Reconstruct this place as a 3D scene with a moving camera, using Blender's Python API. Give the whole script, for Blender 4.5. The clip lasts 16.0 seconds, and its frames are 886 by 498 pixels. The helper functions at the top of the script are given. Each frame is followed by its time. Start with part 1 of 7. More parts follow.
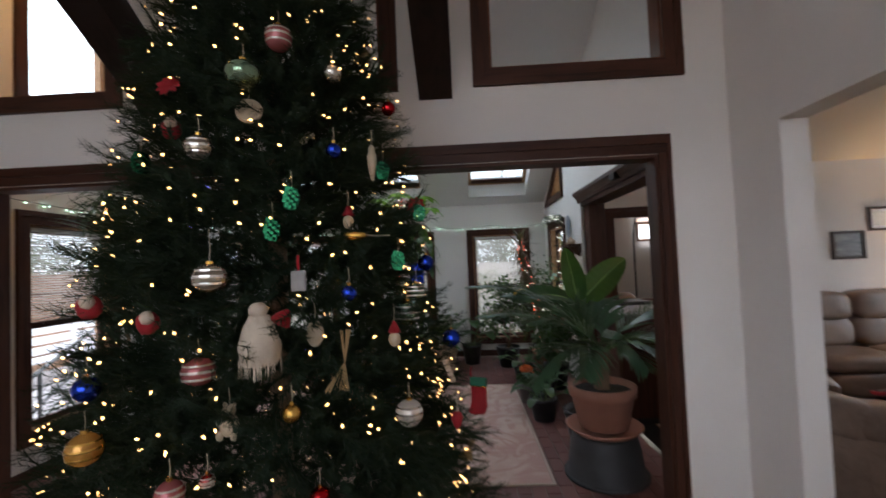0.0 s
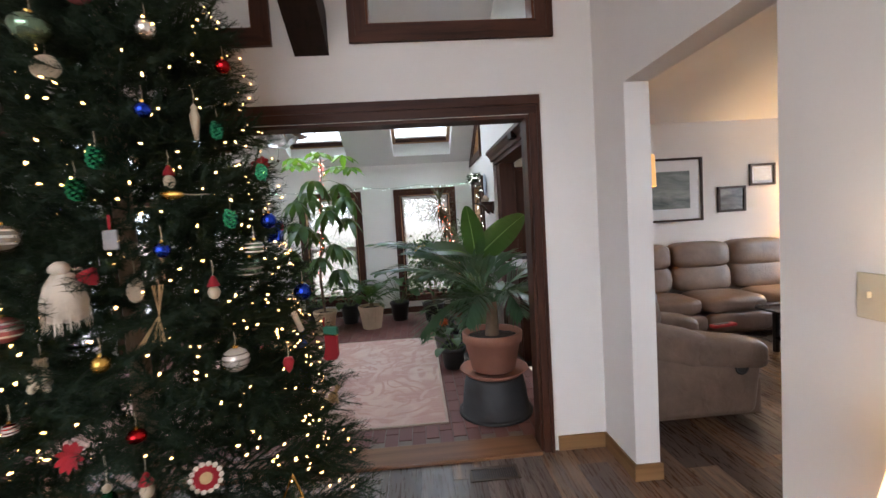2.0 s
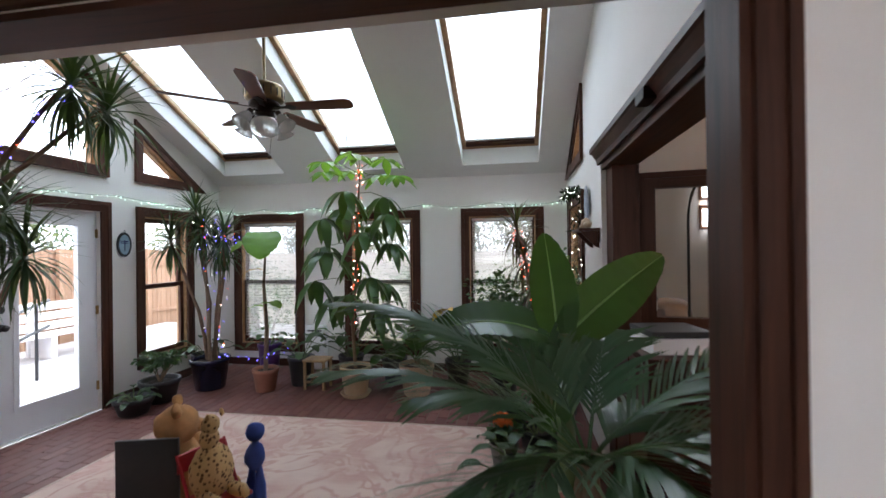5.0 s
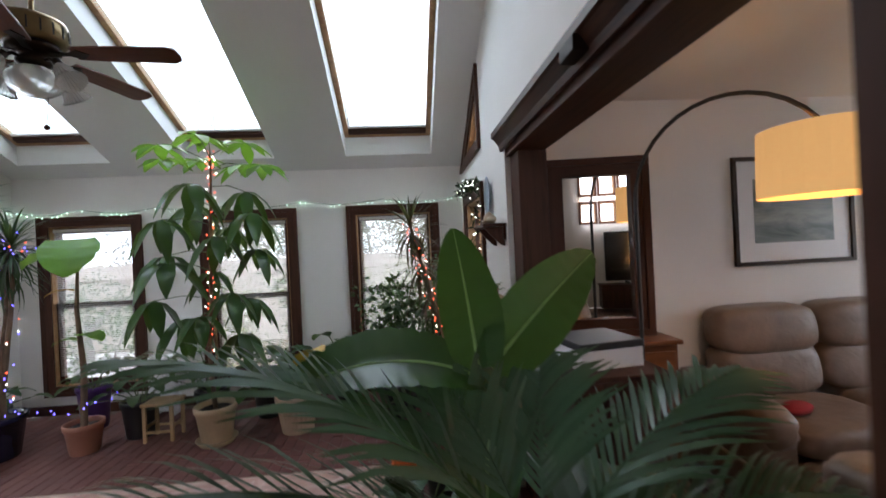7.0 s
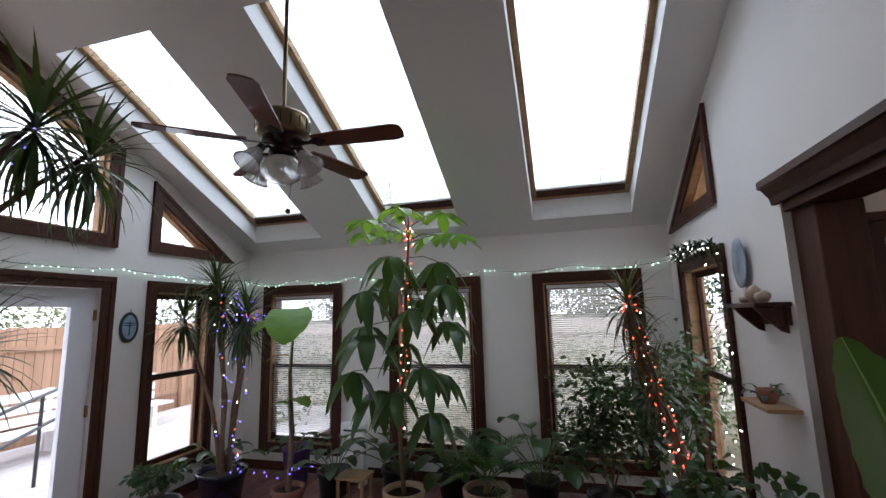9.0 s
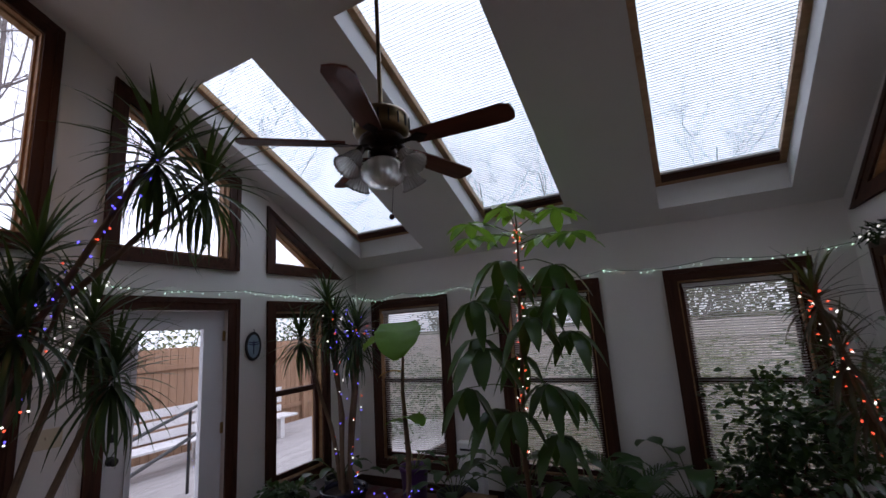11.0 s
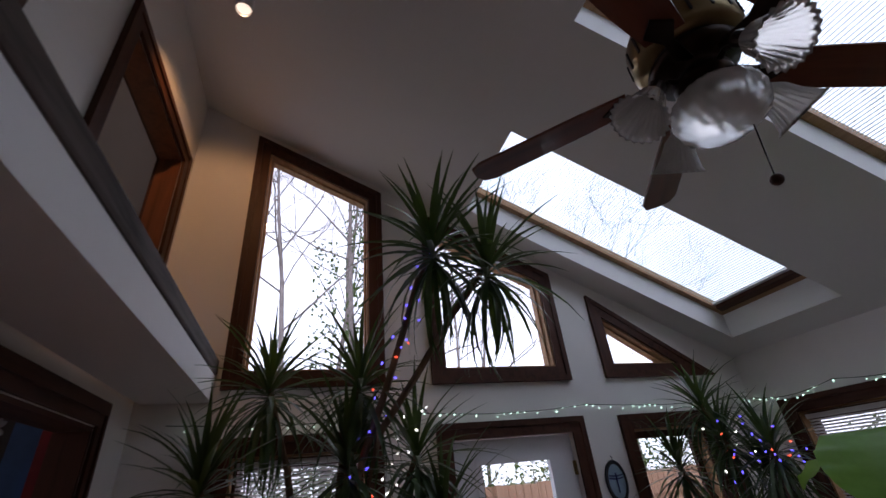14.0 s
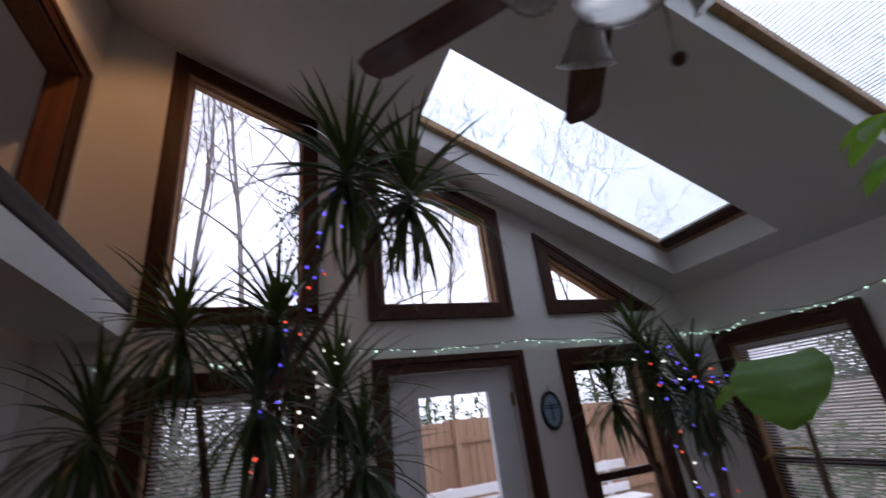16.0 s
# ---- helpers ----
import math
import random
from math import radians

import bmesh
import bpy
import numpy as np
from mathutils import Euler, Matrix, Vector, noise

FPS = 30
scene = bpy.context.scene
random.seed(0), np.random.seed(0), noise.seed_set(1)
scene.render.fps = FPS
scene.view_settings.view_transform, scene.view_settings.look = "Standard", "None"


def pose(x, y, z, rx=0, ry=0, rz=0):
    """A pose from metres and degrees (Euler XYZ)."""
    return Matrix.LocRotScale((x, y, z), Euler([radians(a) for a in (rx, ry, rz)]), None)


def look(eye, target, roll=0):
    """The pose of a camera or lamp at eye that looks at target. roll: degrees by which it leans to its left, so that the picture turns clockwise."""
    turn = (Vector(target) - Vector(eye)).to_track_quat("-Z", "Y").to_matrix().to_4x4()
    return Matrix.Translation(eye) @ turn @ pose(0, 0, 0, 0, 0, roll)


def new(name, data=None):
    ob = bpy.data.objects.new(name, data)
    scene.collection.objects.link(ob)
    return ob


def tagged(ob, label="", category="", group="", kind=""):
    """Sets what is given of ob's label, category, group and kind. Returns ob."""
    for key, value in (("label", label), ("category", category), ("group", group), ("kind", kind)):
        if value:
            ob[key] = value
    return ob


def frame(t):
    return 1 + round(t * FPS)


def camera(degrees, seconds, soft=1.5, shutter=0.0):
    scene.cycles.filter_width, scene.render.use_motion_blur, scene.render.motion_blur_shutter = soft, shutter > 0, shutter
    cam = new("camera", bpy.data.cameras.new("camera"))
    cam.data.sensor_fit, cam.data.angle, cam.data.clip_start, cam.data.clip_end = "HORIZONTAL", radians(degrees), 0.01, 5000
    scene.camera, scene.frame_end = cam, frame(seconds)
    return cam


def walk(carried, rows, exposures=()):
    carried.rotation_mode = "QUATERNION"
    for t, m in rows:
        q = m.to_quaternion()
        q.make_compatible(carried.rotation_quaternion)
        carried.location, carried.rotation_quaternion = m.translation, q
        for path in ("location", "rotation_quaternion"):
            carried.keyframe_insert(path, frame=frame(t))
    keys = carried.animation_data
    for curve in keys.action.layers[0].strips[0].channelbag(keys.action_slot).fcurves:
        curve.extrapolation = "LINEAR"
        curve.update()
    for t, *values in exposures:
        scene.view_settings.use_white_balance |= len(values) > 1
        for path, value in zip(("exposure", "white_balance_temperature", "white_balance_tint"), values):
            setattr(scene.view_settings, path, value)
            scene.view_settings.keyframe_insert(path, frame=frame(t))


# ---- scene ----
cam = camera(92.0, 16.0, shutter=0.5)
PATH = [
    (0, (0.221, 0.075, 1.561), (0.128, 2.072, 1.633), -2.3),
    (0.5, (0.248, -0.041, 1.54), (0.399, 1.953, 1.49), -2.8),
    (1, (0.37, -0.094, 1.521), (0.65, 1.882, 1.39), -2.5),
    (1.5, (0.561, -0.098, 1.528), (0.715, 1.892, 1.398), -2.6),
    (2, (0.651, -0.033, 1.522), (0.767, 1.959, 1.398), -3.5),
    (2.5, (0.691, 0.203, 1.52), (0.931, 2.184, 1.384), -3.5),
    (3, (0.692, 0.483, 1.553), (0.941, 2.465, 1.454), -4.0),
    (3.5, (0.798, 0.785, 1.527), (0.862, 2.781, 1.424), -2.8),
    (3.7, (0.86, 0.924, 1.531), (0.829, 2.921, 1.417), -1.4),
    (5.8, (1.049, 2.135, 1.607), (0.672, 4.098, 1.673), -1.4),
    (6, (1.08, 2.179, 1.608), (0.842, 4.164, 1.653), -2.3),
    (6.5, (1.072, 2.281, 1.581), (1.189, 4.274, 1.453), -1.5),
    (7, (0.947, 2.398, 1.594), (1.12, 4.391, 1.59), -2.8),
    (7.5, (0.833, 2.542, 1.647), (0.737, 4.537, 1.751), -3.6),
    (8, (0.706, 2.703, 1.689), (0.358, 4.658, 1.927), -3.4),
    (8.2, (0.662, 2.753, 1.693), (0.203, 4.681, 1.96), -2.3),
    (10.3, (0.417, 2.798, 1.785), (-0.152, 4.689, 2.104), -0.9),
    (10.5, (0.381, 2.84, 1.722), (-0.298, 4.693, 2.044), -1.0),
    (11, (0.347, 3.019, 1.746), (-0.567, 4.76, 2.108), -3.7),
    (11.5, (0.178, 3.128, 1.651), (-0.764, 4.873, 1.911), -2.6),
    (12, (0.03, 3.289, 1.585), (-1.231, 4.797, 1.954), -5.7),
    (12.5, (-0.184, 3.366, 1.654), (-1.794, 4.353, 2.312), -6.2),
    (13, (-0.21, 3.486, 1.69), (-1.903, 4.072, 2.578), -2.8),
    (13.5, (-0.23, 3.571, 1.706), (-1.902, 4.092, 2.671), -5.8),
    (14, (-0.274, 3.692, 1.759), (-1.926, 4.265, 2.731), -6.0),
    (14.5, (-0.378, 3.765, 1.776), (-2.02, 4.339, 2.764), -8.9),
    (15, (-0.417, 3.78, 1.765), (-2.099, 4.333, 2.696), -8.8),
    (15.5, (-0.442, 3.791, 1.732), (-2.154, 4.348, 2.602), -8.4),
    (16, (-0.368, 3.969, 1.712), (-2.089, 4.67, 2.452), -7.1),
]
walk(cam, [(t, look(eye, target, roll)) for t, eye, target, roll in PATH],
     [(0, 0.3, 6350, 17), (0.6, 0.8, 6350, 17), (1.5, 1.25, 6350, 17), (3.7, 1.1, 6350, 17), (6.2, 0.75, 6350, 17), (7.0, 0.75, 6350, 17), (8.2, 0.85, 6400, 18), (10.2, -0.9, 6350, 28), (11.2, -1.0, 6350, 29), (12.5, -0.45, 6300, 28), (13.5, -0.75, 6250, 30), (16, -1.0, 6250, 30)])

# ---- light ----
world = bpy.data.worlds.new("overcast_sky")
scene.world = world
world.use_nodes = True
wn = world.node_tree.nodes
wl = world.node_tree.links
sky = wn.new("ShaderNodeTexSky")
sky.sky_type = "NISHITA"
sky.sun_disc = False
sky.sun_elevation = radians(38)
sky.sun_rotation = radians(200)
cloud = wn.new("ShaderNodeMix")
cloud.data_type = "RGBA"
cloud.inputs[0].default_value = 0.88
cloud.inputs[7].default_value = (27.0, 29.4, 31.3, 1)
wl.new(sky.outputs[0], cloud.inputs[6])
wl.new(cloud.outputs[2], wn["Background"].inputs[0])
wn["Background"].inputs[1].default_value = 0.15

sun_data = bpy.data.lights.new("sun", "SUN")
sun_data.energy, sun_data.angle, sun_data.color = 0.6, radians(25), (1, 0.96, 0.9)
sun = new("sun", sun_data)
sun.matrix_world = pose(0, 0, 12, 52, 0, 200)


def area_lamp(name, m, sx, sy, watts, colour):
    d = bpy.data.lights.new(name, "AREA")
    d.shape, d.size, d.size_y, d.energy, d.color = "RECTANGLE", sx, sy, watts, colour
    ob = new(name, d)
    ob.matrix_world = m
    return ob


def bulb_lamp(name, p, watts, colour, radius=0.04):
    d = bpy.data.lights.new(name, "POINT")
    d.energy, d.color, d.shadow_soft_size = watts, colour, radius
    ob = new(name, d)
    ob.location = p
    return ob


# fill lamp added for the foyer's brightness, unseen behind the start of the walk
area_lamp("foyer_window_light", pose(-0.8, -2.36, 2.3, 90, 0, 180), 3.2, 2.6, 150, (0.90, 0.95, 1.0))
# fill lamp added inside the living room's clerestory, on top of its daylight
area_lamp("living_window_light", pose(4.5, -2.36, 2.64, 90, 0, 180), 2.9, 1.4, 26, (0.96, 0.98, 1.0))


# ---- materials ----
MATS = {}


class Nodes:
    def __init__(self, name):
        self.m = bpy.data.materials.new(name)
        self.m.use_nodes = True
        self.t = self.m.node_tree
        self.b = self.t.nodes["Principled BSDF"]
        MATS[name] = self.m

    def n(self, kind, **kw):
        node = self.t.nodes.new(kind)
        for k, v in kw.items():
            if k == "op":
                node.operation = v
            elif k == "dtype":
                node.data_type = v
            elif k == "blend":
                node.blend_type = v
        return node

    def link(self, a, b):
        self.t.links.new(a, b)

    def coords(self, scale=(1, 1, 1), world_space=False, rot=(0, 0, 0)):
        mp = self.n("ShaderNodeMapping")
        mp.inputs[3].default_value = scale
        mp.inputs[2].default_value = rot
        if world_space:
            self.link(self.n("ShaderNodeNewGeometry").outputs["Position"], mp.inputs[0])
        else:
            self.link(self.n("ShaderNodeTexCoord").outputs["Object"], mp.inputs[0])
        return mp.outputs[0]

    def noise(self, vec, scale, detail=3.0, rough=0.6, dist=0.0):
        t = self.n("ShaderNodeTexNoise")
        t.inputs["Scale"].default_value, t.inputs["Detail"].default_value = scale, detail
        t.inputs["Roughness"].default_value, t.inputs["Distortion"].default_value = rough, dist
        self.link(vec, t.inputs["Vector"])
        return t.outputs[0]

    def ramp(self, fac, stops):
        r = self.n("ShaderNodeValToRGB")
        el = r.color_ramp.elements
        while len(el) < len(stops):
            el.new(0.5)
        for e, (p, c) in zip(el, stops):
            e.position, e.color = p, (*c, 1)
        self.link(fac, r.inputs[0])
        return r.outputs[0]

    def mix(self, fac, a, b, blend="MIX"):
        x = self.n("ShaderNodeMix", dtype="RGBA", blend=blend)
        for sock, v in ((x.inputs[0], fac), (x.inputs[6], a), (x.inputs[7], b)):
            if isinstance(v, bpy.types.NodeSocket):
                self.link(v, sock)
            elif isinstance(v, tuple):
                sock.default_value = (*v, 1)
            else:
                sock.default_value = v
        return x.outputs[2]

    def math(self, op, a, b):
        x = self.n("ShaderNodeMath", op=op)
        for sock, v in ((x.inputs[0], a), (x.inputs[1], b)):
            if isinstance(v, bpy.types.NodeSocket):
                self.link(v, sock)
            else:
                sock.default_value = v
        return x.outputs[0]

    def base(self, v):
        if isinstance(v, tuple):
            self.b.inputs["Base Color"].default_value = (*v, 1)
        else:
            self.link(v, self.b.inputs["Base Color"])

    def rough(self, v):
        if isinstance(v, (int, float)):
            self.b.inputs["Roughness"].default_value = v
        else:
            self.link(v, self.b.inputs["Roughness"])

    def bump(self, h, strength=0.3, dist=0.005):
        b = self.n("ShaderNodeBump")
        b.inputs["Strength"].default_value, b.inputs["Distance"].default_value = strength, dist
        self.link(h, b.inputs["Height"])
        self.link(b.outputs[0], self.b.inputs["Normal"])


def shade(c, k):
    return tuple(max(0.0, min(1.0, x * k)) for x in c)


def plain(name, col, rough=0.6, var=0.12, big=2.5, fine=60, bump=0.15, metal=0.0, dist=0.002, world_space=False, vary=0.0, coat=0.0):
    """Colour with a broad and a fine variation and a fine relief."""
    k = Nodes(name)
    v = k.coords(world_space=world_space)
    n1, n2 = k.noise(v, big, 4), k.noise(v, fine, 3)
    c = k.ramp(n1, [(0.3, shade(col, 1 - var)), (0.7, shade(col, 1 + var))])
    c = k.mix(k.math("MULTIPLY", n2, var), c, shade(col, 0.55))
    if vary:
        rnd = k.n("ShaderNodeObjectInfo").outputs["Random"]
        c = k.mix(k.math("MULTIPLY", rnd, vary), c, shade(col, 0.35))
    k.base(c)
    k.rough(rough)
    k.b.inputs["Metallic"].default_value = metal
    k.b.inputs["Coat Weight"].default_value = coat
    if bump:
        k.bump(n2, bump, dist)
    return k.m


def wood(name, col, dark, rough=0.45, axis=2, scale=14, vary=0.0, coat=0.0, bump=0.2):
    """Grain along one axis of the thing."""
    k = Nodes(name)
    s = [scale, scale, scale]
    s[axis] = scale * 0.07
    v = k.coords(tuple(s))
    if vary:
        add = k.n("ShaderNodeVectorMath", op="ADD")
        k.link(v, add.inputs[0])
        sc = k.math("MULTIPLY", k.n("ShaderNodeObjectInfo").outputs["Random"], 57.0)
        k.link(sc, add.inputs[1])
        v = add.outputs[0]
    n1 = k.noise(v, 1.0, 6, 0.65, 0.6)
    n2 = k.noise(v, 6.0, 3, 0.6)
    c = k.ramp(n1, [(0.3, dark), (0.5, col), (0.75, shade(col, 1.3))])
    c = k.mix(k.math("MULTIPLY", n2, 0.35), c, shade(dark, 0.6))
    if vary:
        c = k.mix(k.math("MULTIPLY", k.n("ShaderNodeObjectInfo").outputs["Random"], vary), c, dark)
    k.base(c)
    k.rough(rough)
    k.b.inputs["Specular IOR Level"].default_value = 0.22
    k.b.inputs["Coat Weight"].default_value = coat
    k.bump(n2, bump, 0.002)
    return k.m


def leafy(name, col, rough=0.4, trans=0.25, tip=None, scale=3.0):
    """A leaf: gloss above, some light through it."""
    k = Nodes(name)
    v = k.coords(world_space=True)
    n1, n2 = k.noise(v, scale, 3), k.noise(v, 40, 2)
    rnd = k.n("ShaderNodeNewGeometry").outputs["Random Per Island"]
    c = k.ramp(n1, [(0.3, shade(col, 0.65)), (0.7, shade(col, 1.25))])
    c = k.mix(k.math("MULTIPLY", rnd, 0.45), c, tip or shade(col, 1.6))
    c = k.mix(k.math("MULTIPLY", n2, 0.3), c, shade(col, 0.5))
    k.base(c)
    k.rough(rough)
    tr = k.n("ShaderNodeBsdfTranslucent")
    k.link(k.mix(0.5, c, (0.25, 0.4, 0.03)), tr.inputs[0])
    ms = k.n("ShaderNodeMixShader")
    ms.inputs[0].default_value = trans
    k.link(k.b.outputs[0], ms.inputs[1])
    k.link(tr.outputs[0], ms.inputs[2])
    k.link(ms.outputs[0], k.t.nodes["Material Output"].inputs[0])
    k.bump(n2, 0.15, 0.002)
    return k.m


def glass_pane(name, tint=(0.97, 0.985, 0.98)):
    k = Nodes(name)
    tr, gl, lw = k.n("ShaderNodeBsdfTransparent"), k.n("ShaderNodeBsdfGlossy"), k.n("ShaderNodeLayerWeight")
    tr.inputs[0].default_value = (*tint, 1)
    gl.inputs["Roughness"].default_value = 0.02
    f = k.math("ADD", k.math("MULTIPLY", k.math("POWER", lw.outputs["Facing"], 5.0), 0.6), 0.03)
    ms = k.n("ShaderNodeMixShader")
    k.link(f, ms.inputs[0])
    k.link(tr.outputs[0], ms.inputs[1])
    k.link(gl.outputs[0], ms.inputs[2])
    k.link(ms.outputs[0], k.t.nodes["Material Output"].inputs[0])
    return k.m


def glow(name, col, strength):
    k = Nodes(name)
    k.base(col)
    k.b.inputs["Emission Color"].default_value = (*col, 1)
    k.b.inputs["Emission Strength"].default_value = strength
    return k.m


M_WALL = plain("cream_wall_paint", (0.80, 0.765, 0.725), 0.75, 0.035, 1.1, 180, 0.12, world_space=True)
M_SUNWALL = plain("white_wall_paint", (0.78, 0.755, 0.725), 0.75, 0.03, 1.1, 180, 0.12, world_space=True)
M_CEIL = plain("white_ceiling_paint", (0.76, 0.755, 0.745), 0.85, 0.03, 0.8, 120, 0.25, world_space=True)
M_TRIM = wood("dark_stained_trim", (0.080, 0.030, 0.017), (0.030, 0.011, 0.007), 0.5, 2, 22, 0.25, 0.0)
M_TRIM_H = wood("dark_stained_trim_level", (0.080, 0.030, 0.017), (0.030, 0.011, 0.007), 0.5, 0, 22, 0.25, 0.0)
M_TRIM_Y = wood("dark_stained_trim_deep", (0.080, 0.030, 0.017), (0.030, 0.011, 0.007), 0.5, 1, 22, 0.25, 0.0)
M_JAMB = wood("red_brown_jamb_wood", (0.20, 0.075, 0.035), (0.10, 0.035, 0.016), 0.35, 2, 18, 0.2, 0.2)
M_SASH = wood("bare_sash_wood", (0.42, 0.25, 0.13), (0.28, 0.15, 0.07), 0.5, 0, 20, 0.2)
M_BEAM = wood("black_brown_beam", (0.022, 0.012, 0.009), (0.010, 0.006, 0.005), 0.6, 1, 16)
M_RAIL = wood("weathered_log_rail", (0.10, 0.075, 0.06), (0.035, 0.025, 0.02), 0.8, 0, 22, bump=0.6)
M_OAK = wood("oak_baseboard", (0.30, 0.165, 0.07), (0.19, 0.095, 0.04), 0.4, 0, 18, 0.2, 0.1)
M_OAKY = wood("oak_baseboard_deep", (0.30, 0.165, 0.07), (0.19, 0.095, 0.04), 0.4, 1, 18, 0.2, 0.1)
M_SILL = wood("oak_threshold", (0.24, 0.115, 0.055), (0.15, 0.065, 0.03), 0.35, 0, 15, 0.2, 0.2)
M_WHITE = plain("white_enamel", (0.80, 0.80, 0.80), 0.35, 0.03, 2, 90, 0.05)
M_DOOR = plain("door_white_paint", (0.74, 0.74, 0.77), 0.4, 0.03, 2, 90, 0.05)
M_BRASS = plain("aged_brass", (0.40, 0.27, 0.11), 0.3, 0.15, 20, 200, 0.05, metal=1.0)
M_BLACK = plain("black_metal", (0.02, 0.02, 0.022), 0.4, 0.2, 10, 150, 0.1)
M_GLASS = glass_pane("window_glass", (0.93, 0.95, 0.96))
# the skylight tint stands in for a dimmer sky, as seen through the panes
M_SKYGLASS = glass_pane("sky_dimming_glass", (0.82, 0.87, 0.89))
M_SLAT = plain("white_blind_slat", (0.62, 0.61, 0.60), 0.5, 0.04, 3, 90, 0.03)
M_SHEER = leafy("sheer_white_slat", (0.78, 0.79, 0.80), 0.5, 0.5, (0.80, 0.80, 0.80))
M_SHEER.node_tree.nodes["Translucent BSDF"].inputs[0].default_value = (0.8, 0.8, 0.8, 1)
M_PLATE = plain("ivory_plate", (0.66, 0.58, 0.42), 0.4, 0.04, 5, 80, 0.02)


def plank_material():
    k = Nodes("dark_mixed_plank")
    v = k.coords((16, 1.1, 16))
    add = k.n("ShaderNodeVectorMath", op="ADD")
    k.link(v, add.inputs[0])
    rnd = k.n("ShaderNodeObjectInfo").outputs["Random"]
    k.link(k.math("MULTIPLY", rnd, 91.0), add.inputs[1])
    n1 = k.noise(add.outputs[0], 1.0, 6, 0.65, 0.8)
    n2 = k.noise(add.outputs[0], 5.0, 3)
    tone = k.ramp(rnd, [(0.0, (0.06, 0.038, 0.028)), (0.2, (0.24, 0.13, 0.07)), (0.4, (0.10, 0.07, 0.058)), (0.58, (0.36, 0.22, 0.125)), (0.78, (0.20, 0.155, 0.135)), (1.0, (0.07, 0.042, 0.03))])
    c = k.mix(k.ramp(n1, [(0.36, (0, 0, 0)), (0.60, (1, 1, 1))]), (0.040, 0.025, 0.019), tone)
    c = k.mix(k.math("MULTIPLY", n2, 0.4), c, tone)
    k.base(c)
    k.rough(k.ramp(n2, [(0.3, (0.22, 0.22, 0.22)), (0.7, (0.38, 0.38, 0.38))]))
    k.bump(n1, 0.12, 0.002)
    return k.m


def brick_material():
    k = Nodes("red_brick_paver")
    v = k.coords(world_space=True)
    rnd = k.n("ShaderNodeObjectInfo").outputs["Random"]
    isl = k.n("ShaderNodeNewGeometry").outputs["Random Per Island"]
    r = k.math("FRACT", k.math("ADD", rnd, isl), 0.0)
    c = k.ramp(r, [(0.0, (0.12, 0.036, 0.028)), (0.35, (0.18, 0.058, 0.045)), (0.7, (0.145, 0.052, 0.045)), (1.0, (0.21, 0.078, 0.06))])
    n1, n2 = k.noise(v, 9, 4), k.noise(v, 120, 3)
    c = k.mix(k.math("MULTIPLY", n1, 0.4), c, (0.12, 0.055, 0.05))
    c = k.mix(k.math("MULTIPLY", n2, 0.2), c, (0.24, 0.12, 0.10))
    k.base(c)
    k.rough(0.65)
    k.bump(n2, 0.3, 0.002)
    return k.m


M_PLANK = plank_material()
M_BRICK = brick_material()
M_MORTAR = plain("grey_mortar", (0.20, 0.15, 0.13), 0.9, 0.15, 6, 90, 0.4, world_space=True)
M_SUBFLOOR = plain("dark_subfloor", (0.03, 0.022, 0.018), 0.9, 0.2, 6, 90, 0.2)


def rug_material():
    k = Nodes("rose_swirl_rug")
    v = k.coords(world_space=True)
    big = k.noise(v, 1.15, 2, 0.5, 2.4)
    lines = k.math("PINGPONG", k.math("MULTIPLY", big, 7.0), 0.5)
    swirl = k.math("MULTIPLY", k.ramp(lines, [(0.24, (1, 1, 1)), (0.42, (0, 0, 0))]), k.ramp(k.noise(v, 2.1, 2), [(0.42, (0.1, 0.1, 0.1)), (0.58, (1, 1, 1))]))
    leaf = k.ramp(k.noise(v, 3.2, 2, 0.5, 2.2), [(0.57, (0, 0, 0)), (0.61, (1, 1, 1))])
    pat = k.mix(0.6, swirl, leaf, "LIGHTEN")
    st = k.noise(k.coords((3, 90, 3), True), 1.0, 3)
    base = k.ramp(st, [(0.3, (0.52, 0.30, 0.25)), (0.7, (0.64, 0.41, 0.35))])
    c = k.mix(k.math("MULTIPLY", pat, 0.62), base, (0.78, 0.64, 0.55))
    c = k.mix(k.math("MULTIPLY", k.noise(v, 160, 3), 0.3), c, (0.40, 0.26, 0.22))
    k.base(c)
    k.rough(0.95)
    k.bump(k.noise(v, 260, 2), 0.5, 0.004)
    return k.m


M_RUG = rug_material()
M_RUGEDGE = plain("rug_binding", (0.55, 0.42, 0.34), 0.9, 0.1, 6, 200, 0.3)


# ---- mesh helpers ----
from mathutils.geometry import tessellate_polygon


def mesh_of(name, verts, faces, material, smooth=False):
    me = bpy.data.meshes.new(name)
    me.from_pydata([tuple(v) for v in verts], [], faces)
    me.materials.append(material)
    if smooth:
        me.polygons.foreach_set("use_smooth", [True] * len(me.polygons))
    me.update()
    return me


def bm_mesh(name, bm, material, smooth=False):
    bmesh.ops.recalc_face_normals(bm, faces=bm.faces)
    me = bpy.data.meshes.new(name)
    bm.to_mesh(me)
    bm.free()
    me.materials.append(material)
    if smooth:
        me.polygons.foreach_set("use_smooth", [True] * len(me.polygons))
    return me


def part(name, bm, material, parent=None, label="", smooth=False, at=None):
    """One bmesh (or mesh) as one object under a thing or a part."""
    me = bm if isinstance(bm, bpy.types.Mesh) else bm_mesh(name, bm, material, smooth)
    ob = new(name, me)
    if at is not None:
        ob.matrix_basis = at
    if parent is not None:
        ob.parent = parent
    return tagged(ob, label)


